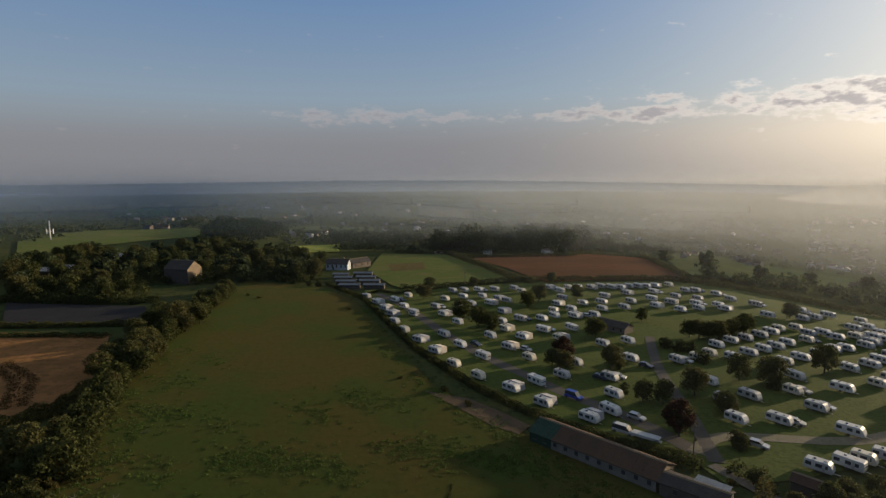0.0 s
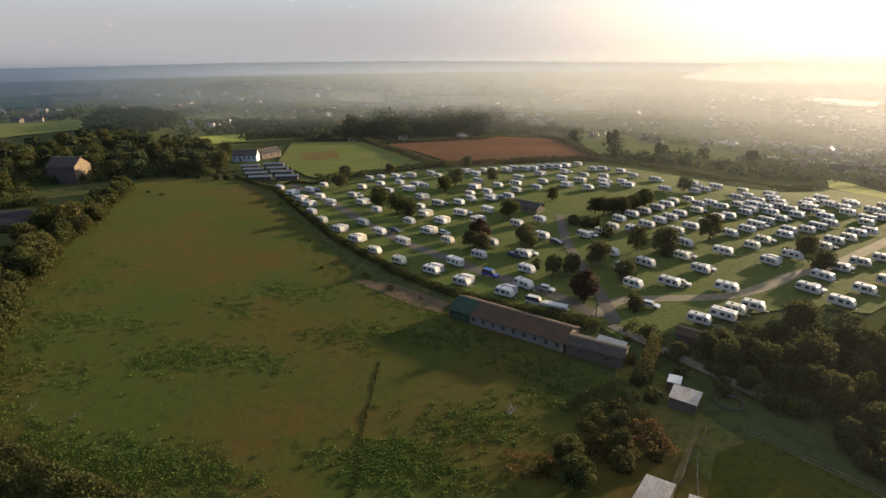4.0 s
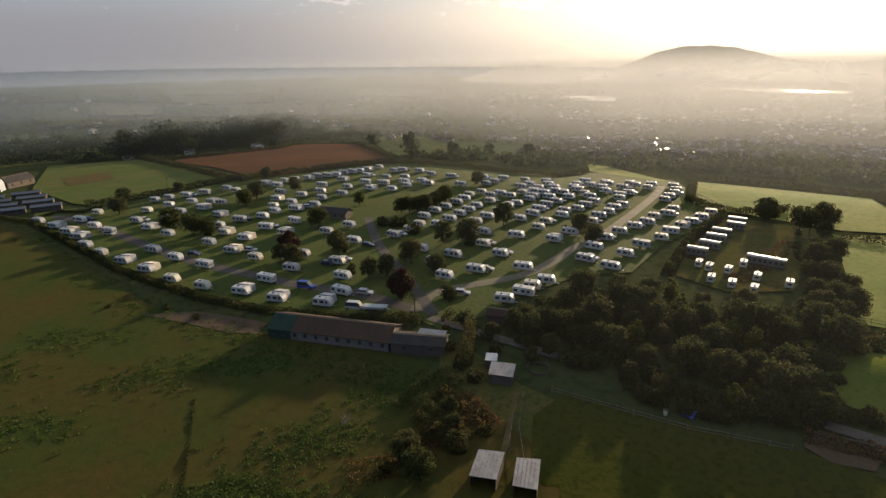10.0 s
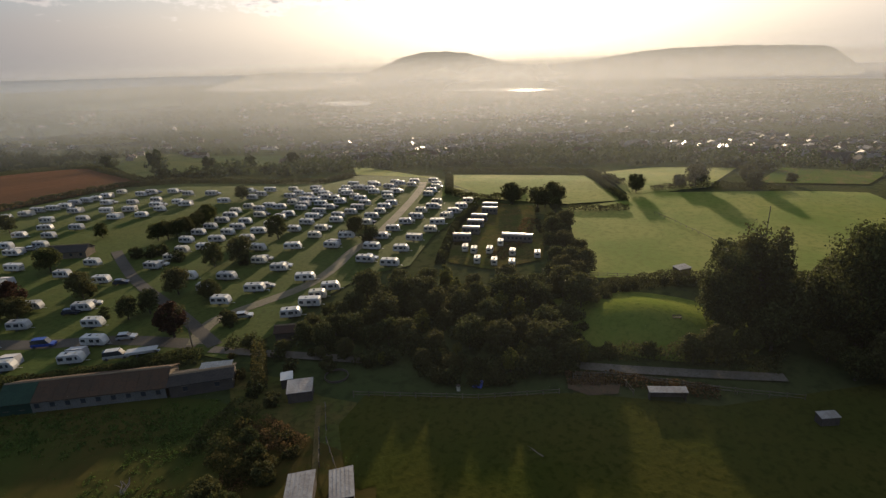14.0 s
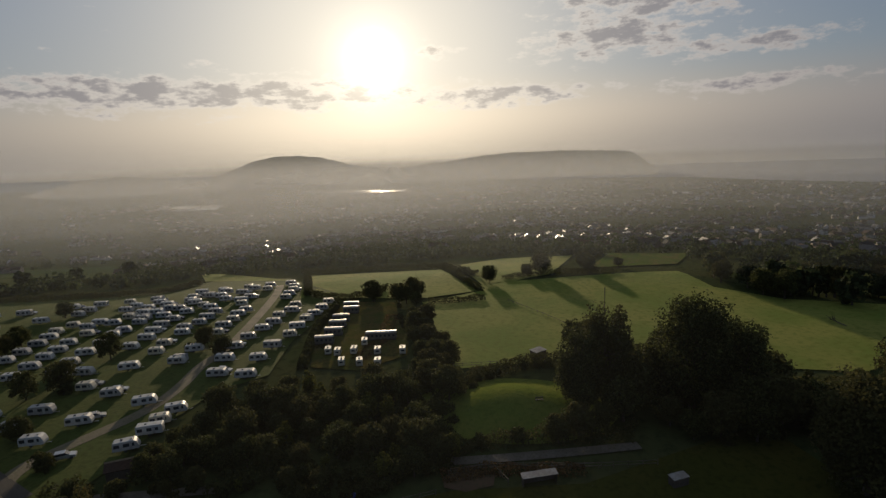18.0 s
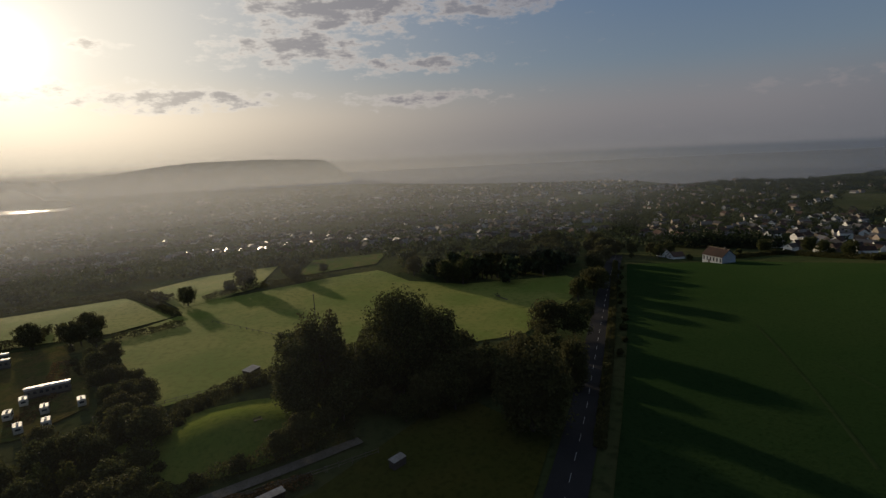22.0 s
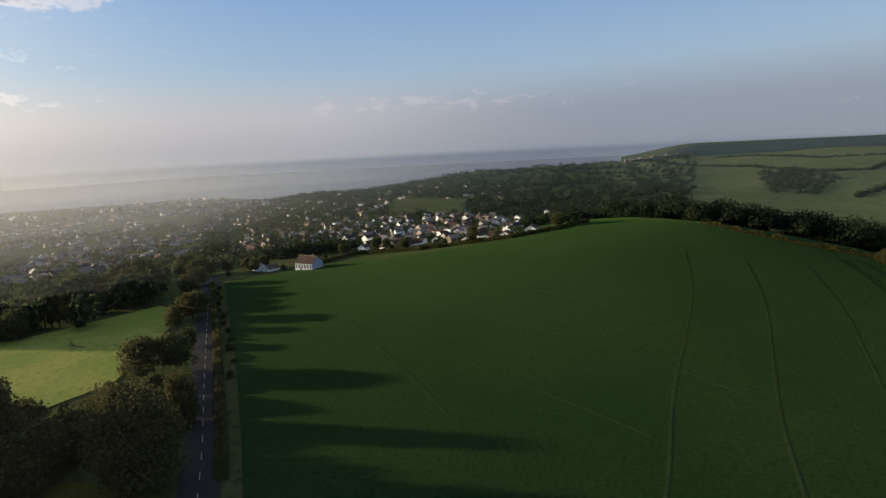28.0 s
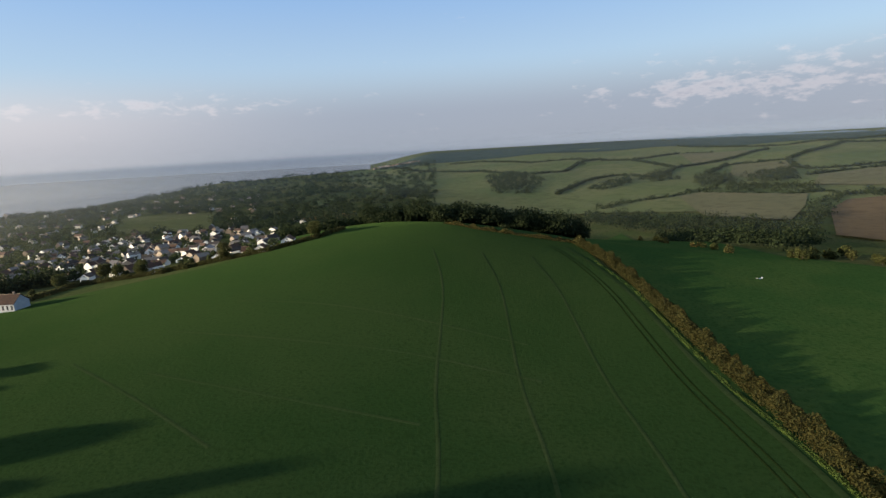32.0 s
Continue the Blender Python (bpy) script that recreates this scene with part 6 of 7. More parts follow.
# ---- tussocks and nettles in the paddock ----
def tussocks(spots, name, label, material, height, leaf, spread, clumps=0):
    """Leaf sprays heaped round the spots, in clumps."""
    gen = np.random.default_rng(11)
    pos = []
    for x, y, n in spots:
        d = gen.normal(0, spread, (n, 2)) * (1.6, 0.8)
        if clumps:
            d = (gen.normal(0, spread, (clumps, 2)) * (1.7, 0.7))[gen.integers(0, clumps, n)] + gen.normal(0, 0.42, (n, 2))
        a = 0.75
        d = np.column_stack([d[:, 0] * math.cos(a) + d[:, 1] * math.sin(a), -d[:, 0] * math.sin(a) + d[:, 1] * math.cos(a)])
        pos += [(x + i, y + j, lie(x + i, y + j) + 0.15 + gen.uniform(0, height)) for i, j in d]
    ob = new(name, mesh_from_quads(name, leaf_quads(np.array(pos), leaf, gen), material))
    return tagged(ob, label, "grass", kind="stuff")


BANDS = [(-49.9, 78.2), (-43.1, 73.6), (-39.1, 74.9), (-33.0, 73.4), (-54.4, 83.1), (-22.8, 69.1), (-25.8, 70.5), (-43.2, 103.0), (-36.2, 103.5), (-27.7, 103.3), (-21.4, 101.9), (-5.0, 106.9), (2.5, 108.0), (9.8, 105.2), (16.8, 102.5), (-4.5, 66.8), (0.6, 65.5), (6.5, 66.0), (9.7, 64.7), (16.2, 72.9), (20.1, 74.2), (-71.8, 127.6), (-62.7, 126.6), (31.0, 82.6), (33.9, 79.2), (37.7, 76.8), (30.0, 76.2), (-38.9, 68.2), (-33.7, 65.7), (-21.2, 136.2), (-31.9, 129.1), (-72.1, 166.0), (-70.8, 117.3), (-77.6, 146.5), (-31.1, 70.6)]
BANDS += [(-41.3, 104.1), (-36.4, 104.0), (-31.7, 104.4), (-50.0, 78.1), (-44.7, 75.0), (-39.5, 73.5), (-32.8, 72.6), (-22.9, 69.1), (3.1, 66.1), (7.2, 65.5), (0.5, 65.0), (-10.1, 107.1), (-0.1, 106.9), (8.3, 104.1), (-77.7, 130.5), (-68.7, 126.7), (10.6, 72.4), (16.1, 73.0), (-67.7, 106.1), (-20.9, 132.4), (-12.1, 134.1), (-31.3, 125.6), (-73.2, 150.7), (-56.7, 100.9), (-53.0, 122.9), (-37.4, 229.8), (-25.5, 200.1), (-16.8, 172.5), (-7.4, 148.6), (-1.5, 137.7), (7.0, 124.5), (13.1, 114.9), (19.6, 106.4), (25.4, 98.9), (30.6, 92.3), (32.5, 84.6), (-79.1, 123.6), (-84.0, 138.2), (-86.7, 151.2), (-87.1, 166.4), (-68.7, 101.2), (-65.9, 92.5), (-86.7, 178.1), (37.6, 84.4), (25.7, 90.4), (19.6, 99.0)]
tussocks([(x, y, 800) for x, y in BANDS], "nettles", "green patches of nettles and thistles in the pasture", M["nettle"], 0.3, 0.14, 3.0, 40)
PADDOCK = [(-66.8, 86.8), (-73.9, 106.2), (-87.7, 146.7), (-98.0, 199.2), (-107.3, 279.1), (-60.6, 278.7), (-34.0, 231.6), (-13.2, 175.4), (-1.6, 143.9), (18.3, 114.7), (38.2, 92.1), (42.7, 84.3)] + [(48, 55), (30, 25), (0, 30), (-45, 62)]
tussocks([(x, y, 8) for x, y in scatter(PADDOCK, 3.4)], "grass_tufts", "scattered grass tufts in the pasture", M["nettle"], 0.18, 0.10, 0.5)
tussocks([(x, y, 10) for x, y in scatter(PADDOCK, 5.0)], "dry_tufts", "scattered dry brown tufts", M["leaf_rust"], 0.2, 0.10, 0.5)

hedge([(-4.0, 60.7), (-3.0, 71.4), (-0.7, 83.5), (1.5, 96.1)], 0.7, 0.35, 26, 0.12, M["leaf_dark"], "low line of tussocks across the pasture", 0.8, "tussock_line")


def log(x, y, length, turn):
    l = thing("fallen_branch", "pale fallen branch in the grass", "branch", at=pose(x, y, lie(x, y) + 0.2, 0, 0, turn))
    bm = bmesh.new()
    tube(bm, [(0, 0, 0), (length * 0.35, 0.1, 0.12), (length * 0.7, -0.05, 0.2), (length, 0.2, 0.5)], [0.16, 0.14, 0.1, 0.04], 6)
    part("limb", bm, M["timber"], l)
    bm = bmesh.new()
    tube(bm, [(length * 0.5, 0, 0.15), (length * 0.62, 0.5, 0.5), (length * 0.7, 0.9, 0.6)], [0.08, 0.06, 0.02], 5)
    part("twig", bm, M["timber"], l)


for (x, y), turn in zip([(-59.7, 90.0), (-51.9, 86.4), (-66.2, 90.1), (22.0, 74.8), (-69.3, 117.1)] + [(22.0, 74.3)] + [(21.8, 74.6), (61.6, 28.6)], (70, 20, 110, 35, 5, 40, 60, 80)):
    log(x, y, 2.6, turn)
for (x, y), k in zip([(-95.8, 262.2), (-88.4, 256.1), (-40.9, 232.0), (-12.4, 149.7), (0.0, 140.5), (5.9, 130.9)], (0.5, 0.5, 0.4, 0.35, 0.5, 0.5)):
    put("thorn", x, y, k * 1.4)

# ---- small things round the mound and the wood ----
fence([(200.2, 51.5), (189.4, 39.9), (178.0, 28.1), (169.1, 21.6)], "thin post and rail fence across the meadow", 1, 1.1, 3.0)
fence([(83.4, 33.1), (86.8, 28.4), (89.1, 23.4), (91.4, 16.0), (94.1, 7.6)], "grey timber fence beside the lane", 2)
patch("bare_soil", [(82.7, 33.9), (86.5, 30.4), (87.1, 25.4), (83.1, 24.6), (79.8, 28.6), (79.9, 32.6)], M["soil"], "bare reddish soil under the trees", "soil", 0.16, 3)


def bench(x, y, heading):
    b = thing("garden_bench", "dark wooden bench on the grassy mound", "bench", at=pose(x, y, lie(x, y) + 0.15, 0, 0, heading))
    for k in range(3):
        part("seat_slat", box(-0.9, 0.9, -0.22 + 0.16 * k, -0.1 + 0.16 * k, 0.43, 0.47, 0.01), M["board"], b)
    for k in range(2):
        part("back_slat", box(-0.9, 0.9, 0.28, 0.32, 0.6 + 0.18 * k, 0.72 + 0.18 * k, 0.01), M["board"], b)
    for i in (-0.8, 0.74):
        part("leg", box(i, i + 0.06, -0.2, -0.14, 0, 0.43), M["board"], b)
        part("leg", box(i, i + 0.06, 0.26, 0.32, 0, 0.9), M["board"], b)


bench(*[(110.9, 22.0)][0], -60)


def tarpaulin(x, y):
    t = thing("tarpaulin", "crumpled bright blue tarpaulin at the wood's edge", "tarpaulin", at=pose(x, y, lie(x, y) + 0.15, 0, 0, 20))
    bm = bmesh.new()
    rows = [[bm.verts.new((0.45 * i - 1.35, 0.45 * j - 0.9, 0.05 + 0.75 * math.exp(-((i - 3) / 2.2) ** 2 - ((j - 2) / 1.6) ** 2) + 0.16 * noise.noise((i * 0.9, j * 0.9, 2)))) for j in range(5)] for i in range(7)]
    for a, b in zip(rows, rows[1:]):
        for j in range(4):
            bm.faces.new((a[j], b[j], b[j + 1], a[j + 1]))
    part("sheet", bm, M["car_blue"], t)
    part("log_stack", box(-0.9, 0.9, -0.6, 0.6, -0.1, 0.3, 0.08), M["timber"], t, "stacked timber under the sheet")


def barrel(x, y):
    b = thing("water_barrel", "pale plastic water barrel at the wood's edge", "barrel", at=pose(x, y, lie(x, y) + 0.12))
    part("drum", disc(0.34, -0.05, 0.9, 0, 0, 16), M["cream"], b).matrix_basis = pose(0, 0, 0, 90, 0, 0)
    part("lid", disc(0.36, 0.9, 0.98, 0, 0, 16), M["board"], b, "dark lid").matrix_basis = pose(0, 0, 0, 90, 0, 0)


tarpaulin(*[(72.5, 46.9)][0])
barrel(*[(69.0, 48.9)][0])

# ---- tramlines in the crop ----
for off in (5.4, 7.2):
    ribbon("tramline", [(x + off * 0.97, y + off * 0.16) for x, y in EDGE], 0.45, M["trodden_crop"], "dark wheel track through the crop", "tramline", 0.15)
for off in (24, 44, 64):
    ribbon("tramline", [(x + off * 0.97, y + off * 0.16) for x, y in EDGE[1:-1]], 0.8, M["worn_crop"], "faint pale tramline through the crop", "tramline", 0.15)
for line in ([(123.4, -137.6), (78.3, -133.4), (43.6, -130.6), (7.4, -119.3)], [(113.1, -160.2), (75.1, -157.9), (42.4, -149.9), (12, -139)], [(136.8, -115.7), (99.0, -98.7), (70, -84)], [(108.4, -112.0), (62.9, -103.5), (30.7, -97.5)]):
    ribbon("tramline", line, 0.9, M["worn_crop"], "faint pale tramline through the crop", "tramline", 0.15)

# ---- road markings ----
line = resample(rounded(ROAD), 0.5)
dash = None
for i in range(20, len(line) - 12, 14):
    (x0, y0), (x1, y1) = line[i], line[i + 6]
    if math.dist((x0, y0), (x1, y1)) > 2:
        d, a = math.dist((x0, y0), (x1, y1)), math.degrees(math.atan2(y1 - y0, x1 - x0))
        if dash is None:
            dash = part("road_dash", box(0, 3.0, -0.06, 0.06, 0.0, 0.012), M["paint_line"], road, "worn white centre dash")
            stroke = dash
        else:
            stroke = dash.copy()
            scene.collection.objects.link(stroke)
        stroke.matrix_basis = pose(x0, y0, lie(x0, y0) + 0.245 + 0.0012 * math.hypot(x0, y0), 0, 0, a)

# ---- the town ----
OPEN = [[(187.5, 138.8), (237.3, 170.6), (262.3, 99.1), (214.2, 68.4), (199.3, 85.2)], [(274.1, 101.9), (224.6, 69.2), (251.1, 43.1), (329.6, 44.4), (310.5, 82.4)], [(272.6, 28.6), (298.8, -12.2), (364.4, -22.7), (350.0, 24.7)], [(352, 835), (398, 800), (372, 637), (431, 562), (313, 406), (257, 336), (216, 320), (156, 305), (146, 322), (170, 408)], [(222.1, 224.7), (261.2, 267.4), (223.2, 169.1), (222.0, 185.1)]]
HILLSIDE = [(460.3, -463.1), (612.4, -631.5), (482.7, -659.7), (361.4, -481.2)]

HOUSE_AREAS = [[(309.1, -246.7), (251.4, -231.4), (195.7, -223.1), (172.5, -232.7), (135.1, -223.5), (258.1, -444.3), (360.8, -470.3), (447.0, -440.9), (449.2, -374.0)], [(315.8, -174.2), (1488.4, -852.6), (1046.0, -716.2), (576.1, -523.2), (424.1, -473.7), (298.5, -318.7), (319.0, -285.4), (295.2, -215.7)]]


def free(x, y):
    return lie(x, y) > -83 and not any(inside(x, y, o) for o in OPEN) and not inside(x, y, HILLSIDE)


places = ring_places(2600, -34, -119, 420, 2400, lambda x, y: free(x, y) and noise.noise((x / 130, y / 130, 2)) > -0.08)
town(places, "town_houses", "hazy rows of small houses in the valley town", 0.82)
woodland(ring_places(3400, -26, -120, 335, 2400, free), "town_trees", "dark trees between the town houses", 9.0, 34, 1.0, seed=8)
town(ring_places(150, -118, -148, 420, 1250, free), "village_houses", "white houses among trees above the sea", 0.68, seed=4, pale=0.2, heading=95)
town(scatter(HOUSE_AREAS[0], 13), "hillside_houses", "white gabled houses packed behind the crop field", 0.66, seed=31, pale=0.5, heading=95)
town([p for p in scatter(HOUSE_AREAS[1], 18) if math.hypot(*p) < 520 or rng.random() < 0.4], "edge_houses", "white and grey houses crowded behind the road", 0.66, seed=41, pale=0.13, heading=95)
woodland(scatter(PARK_WOOD, 3.2), "wood_undergrowth", "dark brambles and saplings under the wood", 3.6, 150, 0.26, M["leaf_dark"], 44, 0.75)
woodland(scatter(HOUSE_AREAS[1], 8), "edge_trees", "dark garden trees between the houses", 6.5, 90, 0.6, seed=42)
woodland(scatter(HOUSE_AREAS[0], 11), "hillside_trees", "dark garden trees between the white houses", 5.0, 90, 0.6, seed=43)
woodland(ring_places(2500, -117, -166, 345, 1900, lambda x, y: free(x, y) and not any(inside(x, y, o) for o in HOUSE_AREAS) and y < -190), "coastal_wood", "dark woods on the slope above the sea", 12.0, 90, 0.72, M["leaf_shade"], seed=9)
woodland(ring_places(420, -88, -135, 1500, 2380, lambda x, y: lie(x, y) > -84), "shore_trees", "distant trees along the shore", 9.0, 26, 1.4, seed=10)
town(ring_places(150, -92, -128, 1500, 2300, lambda x, y: lie(x, y) > -84), "shore_houses", "distant houses along the shore", 1.4, seed=6)
NORTH_OPEN = [[(-284.8, 338.5), (-340.5, 431.7), (-337.8, 502.7), (-464.1, 839.8), (-245.7, 578.9), (-202.6, 469.4), (-238.9, 440.3), (-263.5, 386.6)], [(-148.1, 498.4), (-116.4, 632.0), (-78.3, 461.6), (-114.6, 425.6)], OPEN[3]]
woodland(ring_places(2600, 48, -30, 520, 2300, lambda x, y: not any(inside(x, y, o) for o in NORTH_OPEN), power=1.2), "northern_wood", "scattered far trees in the fields", 10.0, 34, 1.2, seed=12)
town(ring_places(130, 30, -32, 700, 2000), "far_farms", "scattered pale farmhouses", seed=13)
patch("coast_field", HILLSIDE, M["north_grass"], "green field above the village", "field", 0.6, 15)
patch("coast_strip", [(410.6, -611.3), (395.9, -685.4), (364.4, -637.9), (368.2, -559.9)], M["hill_grass"], "narrow green field among the woods", "field", 0.6, 15)
patch("coast_strip_far", [(380.0, -735.4), (389.3, -872.8), (356.0, -799.6), (343.8, -681.9)], M["hill_grass"], "narrow green field on the slope", "field", 0.6, 15)
patch("scrub_bank", [(298.2, -560.8), (251.5, -621.3), (233.4, -584.7), (246.4, -486.9)], M["stubble"], "rusty scrub on the bank", "scrub", 0.6, 10)

# ---- the hills to the west ----
HILL = [pol(-157, 1250), pol(-162, 900), pol(-165, 700)] + [pol(a, 640) for a in range(-168, -216, -4)] + [pol(a, 2900) for a in range(-212, -160, 4)] + [pol(-160, 2200), pol(-157, 1900)]
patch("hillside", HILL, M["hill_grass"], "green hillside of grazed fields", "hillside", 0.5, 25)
patch("far_ridge", [pol(-160, 1800)] + [pol(a, 1750) for a in range(-164, -212, -4)] + [pol(a, 3000) for a in range(-210, -160, 4)], M["ridge"], "haze-blue wooded ridge beyond the fields", "ridge", 1.2, 30)
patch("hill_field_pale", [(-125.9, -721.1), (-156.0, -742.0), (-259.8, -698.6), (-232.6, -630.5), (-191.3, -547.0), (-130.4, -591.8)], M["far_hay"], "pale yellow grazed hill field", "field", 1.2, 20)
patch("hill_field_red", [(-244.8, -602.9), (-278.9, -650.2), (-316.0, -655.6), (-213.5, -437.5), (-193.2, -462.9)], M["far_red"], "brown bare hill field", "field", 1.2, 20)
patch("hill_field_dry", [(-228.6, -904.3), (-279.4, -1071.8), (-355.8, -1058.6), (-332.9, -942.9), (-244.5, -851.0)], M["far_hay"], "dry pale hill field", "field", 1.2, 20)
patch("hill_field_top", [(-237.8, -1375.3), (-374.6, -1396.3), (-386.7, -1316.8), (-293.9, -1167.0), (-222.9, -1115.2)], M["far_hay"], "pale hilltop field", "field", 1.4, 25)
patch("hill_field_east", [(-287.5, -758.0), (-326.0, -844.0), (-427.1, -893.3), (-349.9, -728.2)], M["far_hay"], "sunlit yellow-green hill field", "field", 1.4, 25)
HEDGES = [[(-34.5, -665.9), (-71.2, -704.1), (-127.4, -729.6), (-166.8, -762.1)], [(-68.8, -1325.0), (-130.5, -1298.2), (-237.8, -1375.3), (-308.7, -1368.6)], [(-129.0, -1283.3), (-181.2, -1072.5), (-282.7, -1162.1), (-329.9, -1227.8), (-421.1, -1357.2)], [(-181.2, -1072.5), (-135.6, -924.4), (-72.1, -991.5), (-32.6, -939.2), (23.1, -796.4)], [(-204.2, -936.7), (-267.9, -1080.9), (-369.3, -1086.0), (-519.0, -1326.1), (-613.8, -1480.3), (-713.7, -1503.8)], [(-369.3, -1086.0), (-335.3, -961.2), (-350.9, -929.7), (-385.5, -923.6), (-454.5, -951.8)], [(-314.8, -850.6), (-379.1, -890.9), (-433.6, -907.2)], [(78.0, -1063.8), (15.0, -1102.1), (-20.5, -1307.5), (-60.5, -1364.2)], [(342.1, -1569.5), (264.9, -1607.3), (106.9, -1374.3), (18.5, -1383.8), (-69.6, -1341.0)], [(-156.0, -742.0), (-191.2, -727.7), (-244.8, -704.9), (-281.8, -711.5), (-297.9, -682.7), (-323.8, -672.4)], [(32.4, -2493.0), (-209.9, -2566.3), (-403.3, -2339.8)], [(-297.0, -1720.3), (-405.8, -1563.3), (-523.8, -1528.3), (-769.8, -1623.0)], [(530.7, -1616.8), (342.6, -1307.0), (204.8, -1237.0), (89.4, -1071.0)]]
for line in HEDGES:
    far = math.hypot(*line[0])
    woodland([(x + rng.normal(0, 1.2), y + rng.normal(0, 1.2)) for x, y in resample(line, 4.5)], "hedgerow", "dark hedgerow across the hillside", 8.0, 60, 0.55 if far < 900 else 0.85, M["leaf_shade"], int(far) + 1, 0.75)
    woodland([(x + rng.normal(0, 4), y + rng.normal(0, 4)) for x, y in resample(line, 22) if rng.random() < 0.6] or [line[0]], "hedgerow_trees", "trees in a hillside hedgerow", 9.0, 90, 0.7, M["leaf_shade"], int(far))
woodland(scatter([pol(-158, 335), pol(-165, 318), pol(-172, 320), pol(-180, 335), pol(-181, 380), pol(-172, 390), pol(-160, 395)], 6.5), "dark_wood", "tall dark wood behind the crop field", 14.0, 900, 0.55, M["leaf_shade"], 77, 0.95)
WOODS = [[(9.1, -613.2), (-51.7, -627.2), (-103.1, -587.7), (-186.9, -534.1), (-198.7, -518.2), (-117.6, -301.8), (-96.5, -287.5), (-71.6, -322.9), (-65.4, -503.4), (-19.0, -554.4)], [(-174.3, -888.4), (-204.2, -936.7), (-232.0, -902.2), (-208.8, -796.5), (-165.6, -788.8)], [(-231.9, -857.9), (-276.1, -935.3), (-321.5, -931.8), (-289.5, -813.6), (-229.5, -797.7)], [(169.9, -1091.9), (100.9, -1078.5), (51.2, -956.2), (59.5, -801.4), (109.8, -808.0)], [(-196.2, -535.3), (-245.3, -643.9), (-288.6, -686.5), (-257.3, -621.9), (-202.6, -517.4)], [(-293.3, -684.6), (-330.3, -713.2), (-332.1, -690.1), (-316.0, -655.6)], [(365.0, -1032.7), (222.1, -839.1), (199.5, -751.6), (285.6, -831.3)], [(-160.6, -764.7), (-269.0, -708.0), (-284.2, -749.2), (-220.8, -790.7)], [(-21.0, -842.0), (-85.3, -932.9), (-88.8, -880.5), (-35.3, -798.9)], [(-100.2, -909.9), (-149.1, -1017.5), (-156.0, -897.5), (-119.5, -867.7)]]
for i, w in enumerate(WOODS):
    woodland(scatter(w, 9.5), "hill_wood", "dark wood in a fold of the hill", 12.5, 110, 0.7, M["leaf_shade"], seed=20 + i)
along([(-90.5, -256.1), (-106.2, -268.9), (-117.3, -259.3), (-122.0, -248.5)], 5, ["bush0", "bush2", "bush1"], 1.0, 1.6, 3)
along([(-53.1, -477.6), (-50.1, -317.2), (-60.5, -296.9), (-70.3, -272.6)], 7, BUSHES + ["thorn"], 0.8, 1.3, 3)
town(ring_places(60, -159.5, -164.5, 1900, 2250), "hilltop_chalets", "white chalets on the far cliff top", 0.9, seed=15)

# ---- northern patchwork of fields ----
skins = [M["north_grass"], M["north_grass"], M["shade_grass"], M["rough_lawn"], M["far_hay"], M["north_grass"], M["hill_grass"]]
for r0 in (560, 700, 880, 1120, 1400, 1750, 2150):
    a = 47.0 + rng.uniform(-3, 3)
    while a > -24:
        w = rng.uniform(5, 11)
        r1 = r0 * rng.uniform(1.18, 1.24)
        if rng.random() < 0.62 and not (r0 < 800 and a < 5) and not (r0 < 900 and a > 17):
            outline = [pol(a, r0 * 1.01), pol(a - w * 0.5, r0 * rng.uniform(1.0, 1.04)), pol(a - w + 0.4, r0 * 1.01), pol(a - w + 0.4, r1 * 0.99), pol(a - w * 0.4, r1), pol(a, r1 * 0.98)]
            patch("distant_field", outline, skins[rng.integers(len(skins))], "distant field between hedges", "field", 0.5 + r0 * 0.0005, 25)
            hedge([pol(a + 0.2, r0), pol(a - w, r0), pol(a - w, r1)], 6, 4, 16, 1.3, M["leaf_far"], "distant hedgerow between fields", 0.9, "hedgerow")
        a -= w

# ---- far hills with painted haze, and haze veils ----
# Haze painted as emission: the hills glow by themselves, foot colour to top colour.
def far_glow_material(name, top, foot, z0, z1):
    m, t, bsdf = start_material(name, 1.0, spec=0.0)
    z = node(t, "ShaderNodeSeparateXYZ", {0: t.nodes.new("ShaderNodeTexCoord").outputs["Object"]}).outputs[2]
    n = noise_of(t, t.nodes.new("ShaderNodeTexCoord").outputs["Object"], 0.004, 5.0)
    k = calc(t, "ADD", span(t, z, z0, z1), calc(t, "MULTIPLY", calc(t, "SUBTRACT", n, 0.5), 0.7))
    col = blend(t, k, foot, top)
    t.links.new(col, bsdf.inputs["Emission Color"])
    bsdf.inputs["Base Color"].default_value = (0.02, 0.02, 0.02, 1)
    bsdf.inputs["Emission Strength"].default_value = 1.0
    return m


def far_hills(name, label, skyline, r, depth, base, material, rough=6.0):
    """A hill range: a skyline of azimuth and rise, sloping up to it and down behind."""
    verts, faces = [], []
    az = np.linspace(skyline[0][0], skyline[-1][0], 220)
    xs = [-p[0] for p in skyline]
    tops = np.interp(-az, xs, [p[1] for p in skyline])
    for a, e in zip(az, tops):
        z = EYE + r * math.tan(radians(e))
        z += noise.noise((a * 1.7, r / 900, 0)) * rough + noise.noise((a * 6.0, r / 900, 4)) * rough * 0.35
        z = max(z, base)
        for k, h in ((-1, 0), (-0.6, 0.30), (-0.3, 0.72), (0, 1), (0.6, 0.6), (1.0, 0)):
            x, y = pol(a, r + k * depth)
            verts.append((x, y, base + (z - base) * h))
    for i in range(len(az) - 1):
        faces += [(6 * i + j, 6 * i + j + 6, 6 * i + j + 7, 6 * i + j + 1) for j in range(5)]
    return tagged(mesh_object(name, verts, faces, material, smooth=True), label, "hills", kind="structure")


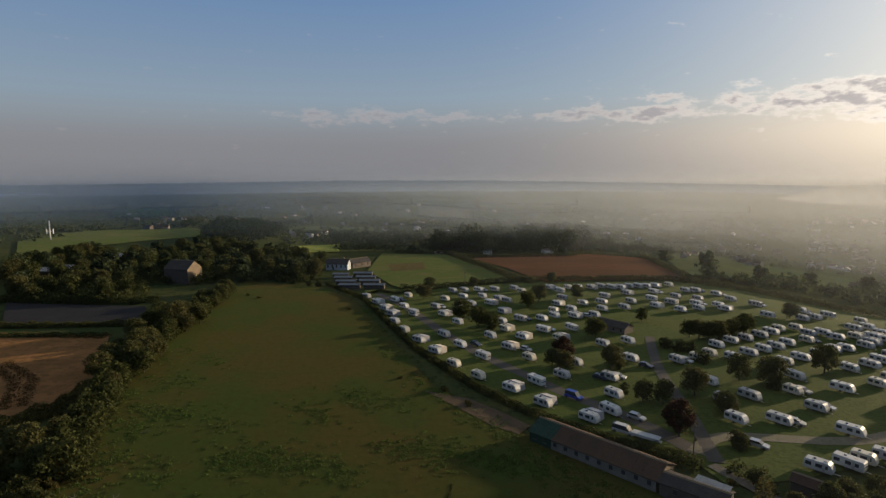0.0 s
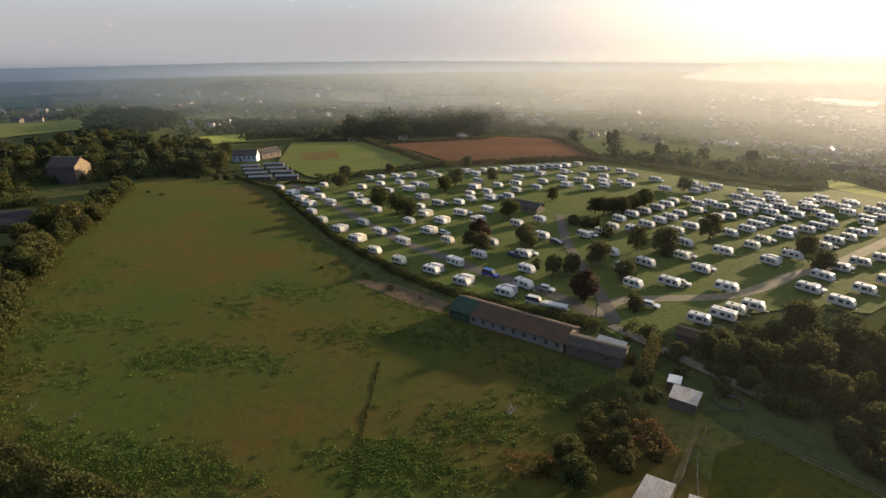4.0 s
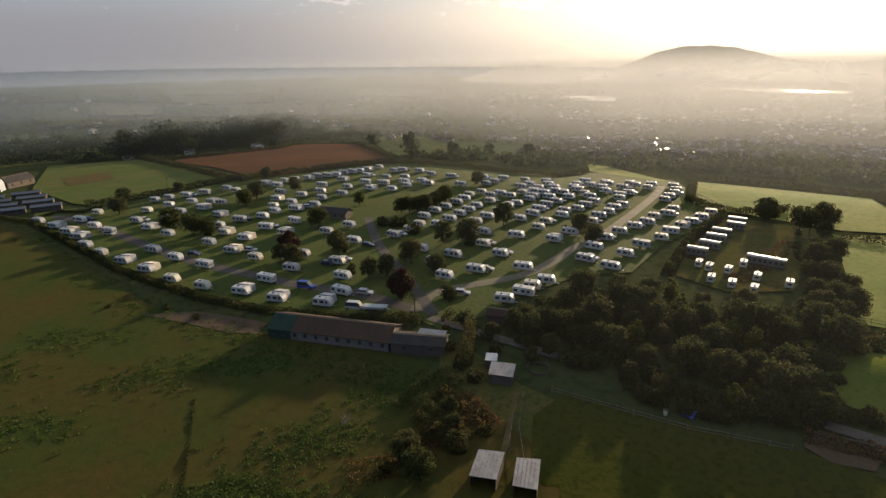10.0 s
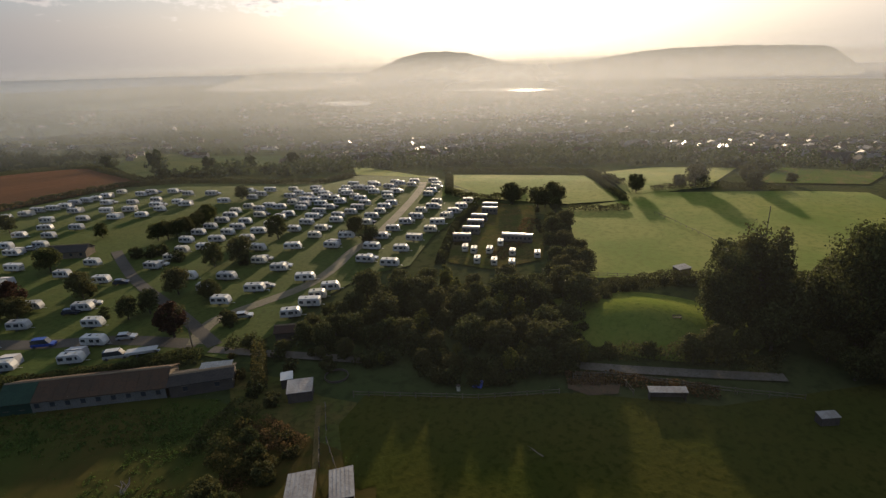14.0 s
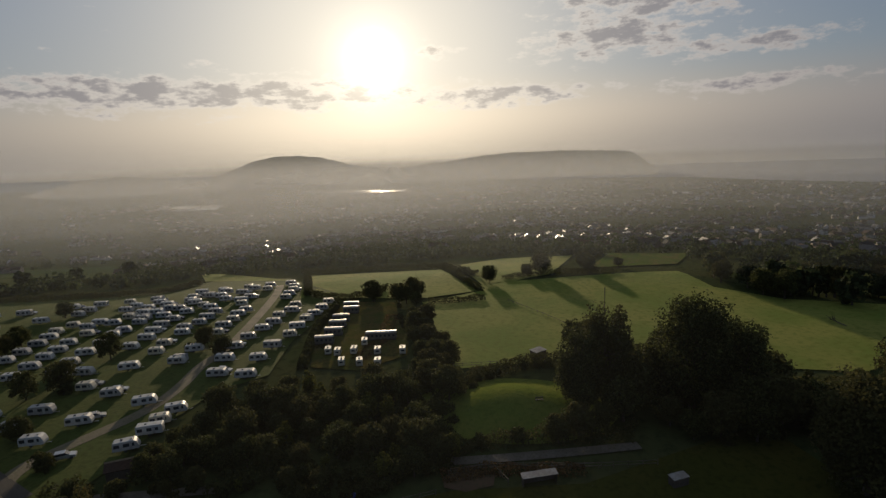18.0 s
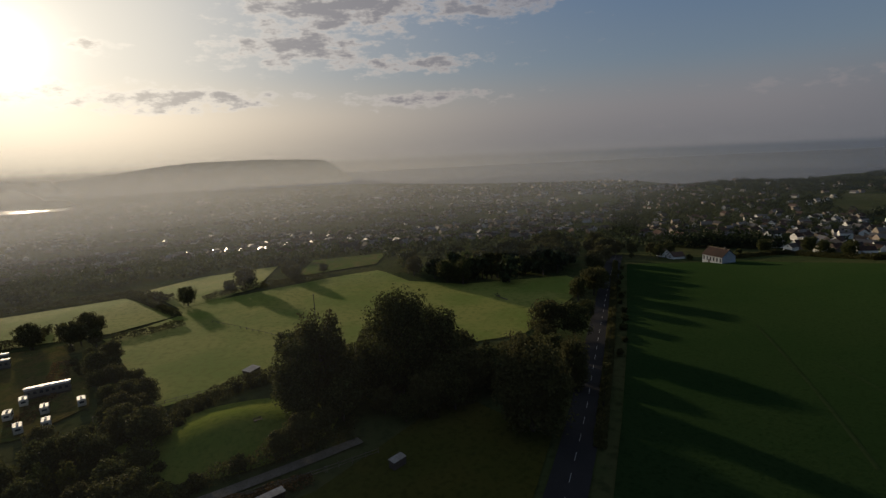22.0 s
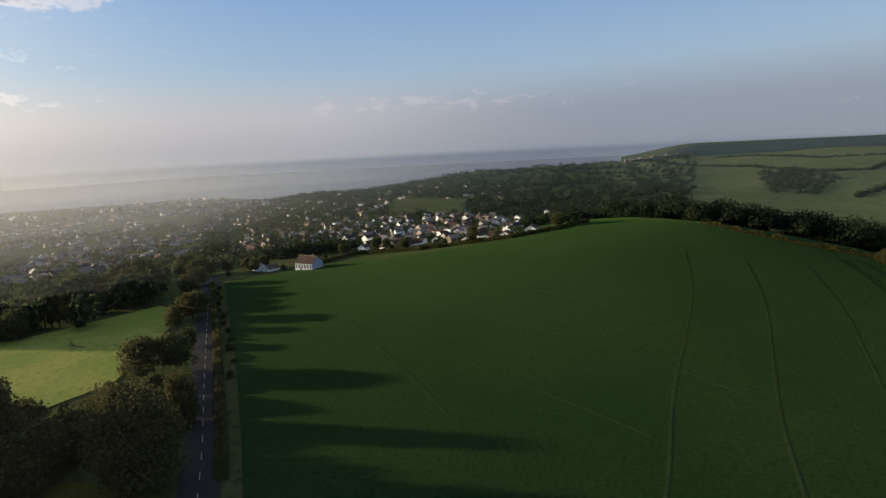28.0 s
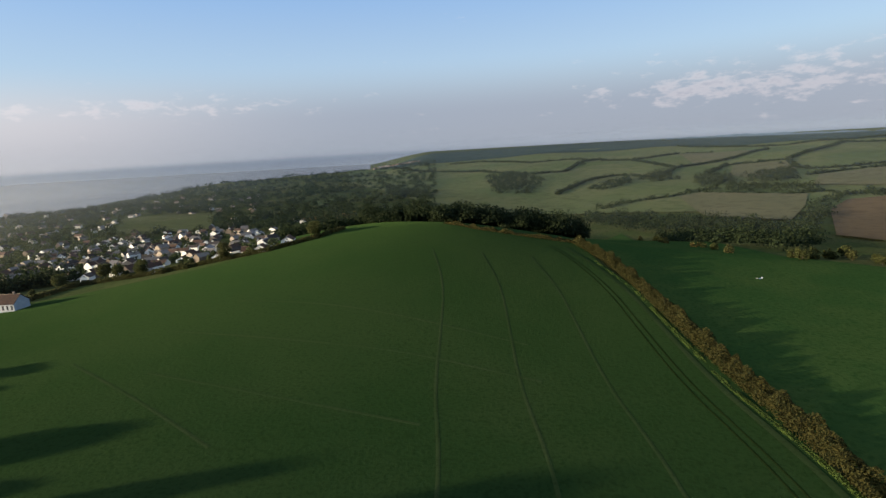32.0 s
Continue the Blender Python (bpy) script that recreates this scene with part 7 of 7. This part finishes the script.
far_hills("backdrop_headland", "headland hill glowing in painted haze", [(-30.0, -2.4), (-36.0, -0.9), (-39.2, -0.76), (-42.7, -1.3), (-45.8, -1.40), (-48.0, -0.7), (-50.0, 0.1), (-52.4, 0.52), (-54.6, 0.50), (-56.6, 0.30), (-60.2, -0.7), (-64.5, -1.1), (-67.1, -0.85), (-69.4, -0.65), (-72.4, -0.25), (-75.6, 0.0), (-81.1, 0.02), (-86.0, -0.15), (-87.9, -0.3), (-89.3, -1.3), (-90.8, -2.6), (-91.7, -2.95), (-94.0, -3.2), (-98.4, -3.42), (-104.0, -3.6)], 3500, 420, -86, far_glow_material("hazy headland", (0.132, 0.120, 0.096), (0.160, 0.146, 0.116), -60, 70))
far_hills("backdrop_north", "distant hills glowing in painted blue haze", [(75, -0.5), (55, -0.45), (40, -0.35), (25, -0.3), (10, -0.2), (-5, -0.3), (-20, -0.6), (-34, -0.9), (-48, -1.2)], 4500, 300, -70, far_glow_material("hazy far hills", (0.053, 0.067, 0.087), (0.061, 0.074, 0.091), -30, 40), 9)
far_hills("backdrop_west", "distant ridge glowing in painted haze beyond the fields", [(-160, -2.0), (-164, -1.6), (-170, -1.05), (-178, -0.75), (-186, -0.7), (-195, -0.6), (-205, -0.85), (-216, -0.9), (-235, -0.9)], 3300, 260, -60, far_glow_material("hazy west ridge", (0.031, 0.046, 0.062), (0.043, 0.059, 0.068), -40, 40), 6)


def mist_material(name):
    """Veil standing in for haze; its UV map holds thickness and blueness."""
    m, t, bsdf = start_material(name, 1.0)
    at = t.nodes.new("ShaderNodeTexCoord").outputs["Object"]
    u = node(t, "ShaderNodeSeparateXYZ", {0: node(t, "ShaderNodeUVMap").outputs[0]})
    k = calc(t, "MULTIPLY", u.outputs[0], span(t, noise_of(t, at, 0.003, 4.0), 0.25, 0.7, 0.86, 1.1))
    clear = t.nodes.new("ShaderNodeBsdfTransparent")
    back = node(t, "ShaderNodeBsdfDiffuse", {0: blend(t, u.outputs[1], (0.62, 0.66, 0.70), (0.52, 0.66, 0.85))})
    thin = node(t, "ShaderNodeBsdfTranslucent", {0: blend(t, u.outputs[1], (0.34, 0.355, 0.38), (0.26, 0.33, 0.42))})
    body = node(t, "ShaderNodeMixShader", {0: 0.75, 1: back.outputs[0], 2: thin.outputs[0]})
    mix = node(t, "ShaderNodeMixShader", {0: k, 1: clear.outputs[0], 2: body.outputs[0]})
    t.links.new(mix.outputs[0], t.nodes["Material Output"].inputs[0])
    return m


MIST = mist_material("mist and haze veil")
# veil thickness and blueness by bearing, set to imitate sunward glow and blue haze
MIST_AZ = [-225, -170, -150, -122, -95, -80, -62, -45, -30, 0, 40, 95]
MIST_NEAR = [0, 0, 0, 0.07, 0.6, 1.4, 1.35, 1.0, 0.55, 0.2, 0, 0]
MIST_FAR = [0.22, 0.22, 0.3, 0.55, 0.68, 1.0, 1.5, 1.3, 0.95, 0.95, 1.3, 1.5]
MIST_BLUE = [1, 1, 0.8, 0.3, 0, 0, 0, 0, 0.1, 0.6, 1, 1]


def mist(r, alpha, top, label):
    """A curved veil that stands in for mist and haze, densest at mid height."""
    verts, faces, fade = [], [], []
    steps = 180
    for i in range(steps + 1):
        a = 92 - 314 * i / steps
        side = min(1.0, min(i, steps - i) / 12)
        x, y = pol(a, r)
        z0 = lie(x, y) - 2
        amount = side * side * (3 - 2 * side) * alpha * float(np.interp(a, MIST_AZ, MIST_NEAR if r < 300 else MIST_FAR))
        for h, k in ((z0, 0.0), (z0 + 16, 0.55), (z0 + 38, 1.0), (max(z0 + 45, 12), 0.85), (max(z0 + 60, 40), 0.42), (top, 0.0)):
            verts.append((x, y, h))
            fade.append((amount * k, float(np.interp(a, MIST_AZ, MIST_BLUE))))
    for i in range(steps):
        faces += [(6 * i + j, 6 * i + j + 6, 6 * i + j + 7, 6 * i + j + 1) for j in range(5)]
    ob = mesh_object("valley_mist", verts, faces, MIST)
    uv = ob.data.uv_layers.new(name="fade")
    for loop in ob.data.loops:
        uv.data[loop.index].uv = fade[loop.vertex_index]
    return tagged(ob, label, "mist", kind="stuff")


# The 64 m veil is added in place of lens glare over the darks.
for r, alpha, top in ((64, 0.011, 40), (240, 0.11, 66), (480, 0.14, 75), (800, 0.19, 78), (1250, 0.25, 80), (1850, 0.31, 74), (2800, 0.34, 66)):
    mist(r, alpha, top, "thin veil standing in for valley mist, haze and glare")
patch("lagoon", [(1338.7, 1524.2), (1419.9, 1503.2), (1446.5, 1345.3), (1313.7, 1247.0), (1238.9, 1338.9)], M["water"], "bright shallow lagoon beside the river", "water", 1.5, 40)
patch("estuary", [(2030.8, 1578.2), (2145.1, 1349.1), (2097.7, 963.7), (1999.5, 918.8), (1937.3, 1219.5)], M["water"], "glinting estuary water below the headland", "water", 1.5, 40)

for ob in [*KINDS, STATIC, *TENTS, *CARS, *HOUSES, *PROTOTYPES.values()]:
    for o in (*ob.children_recursive, ob):
        bpy.data.objects.remove(o)
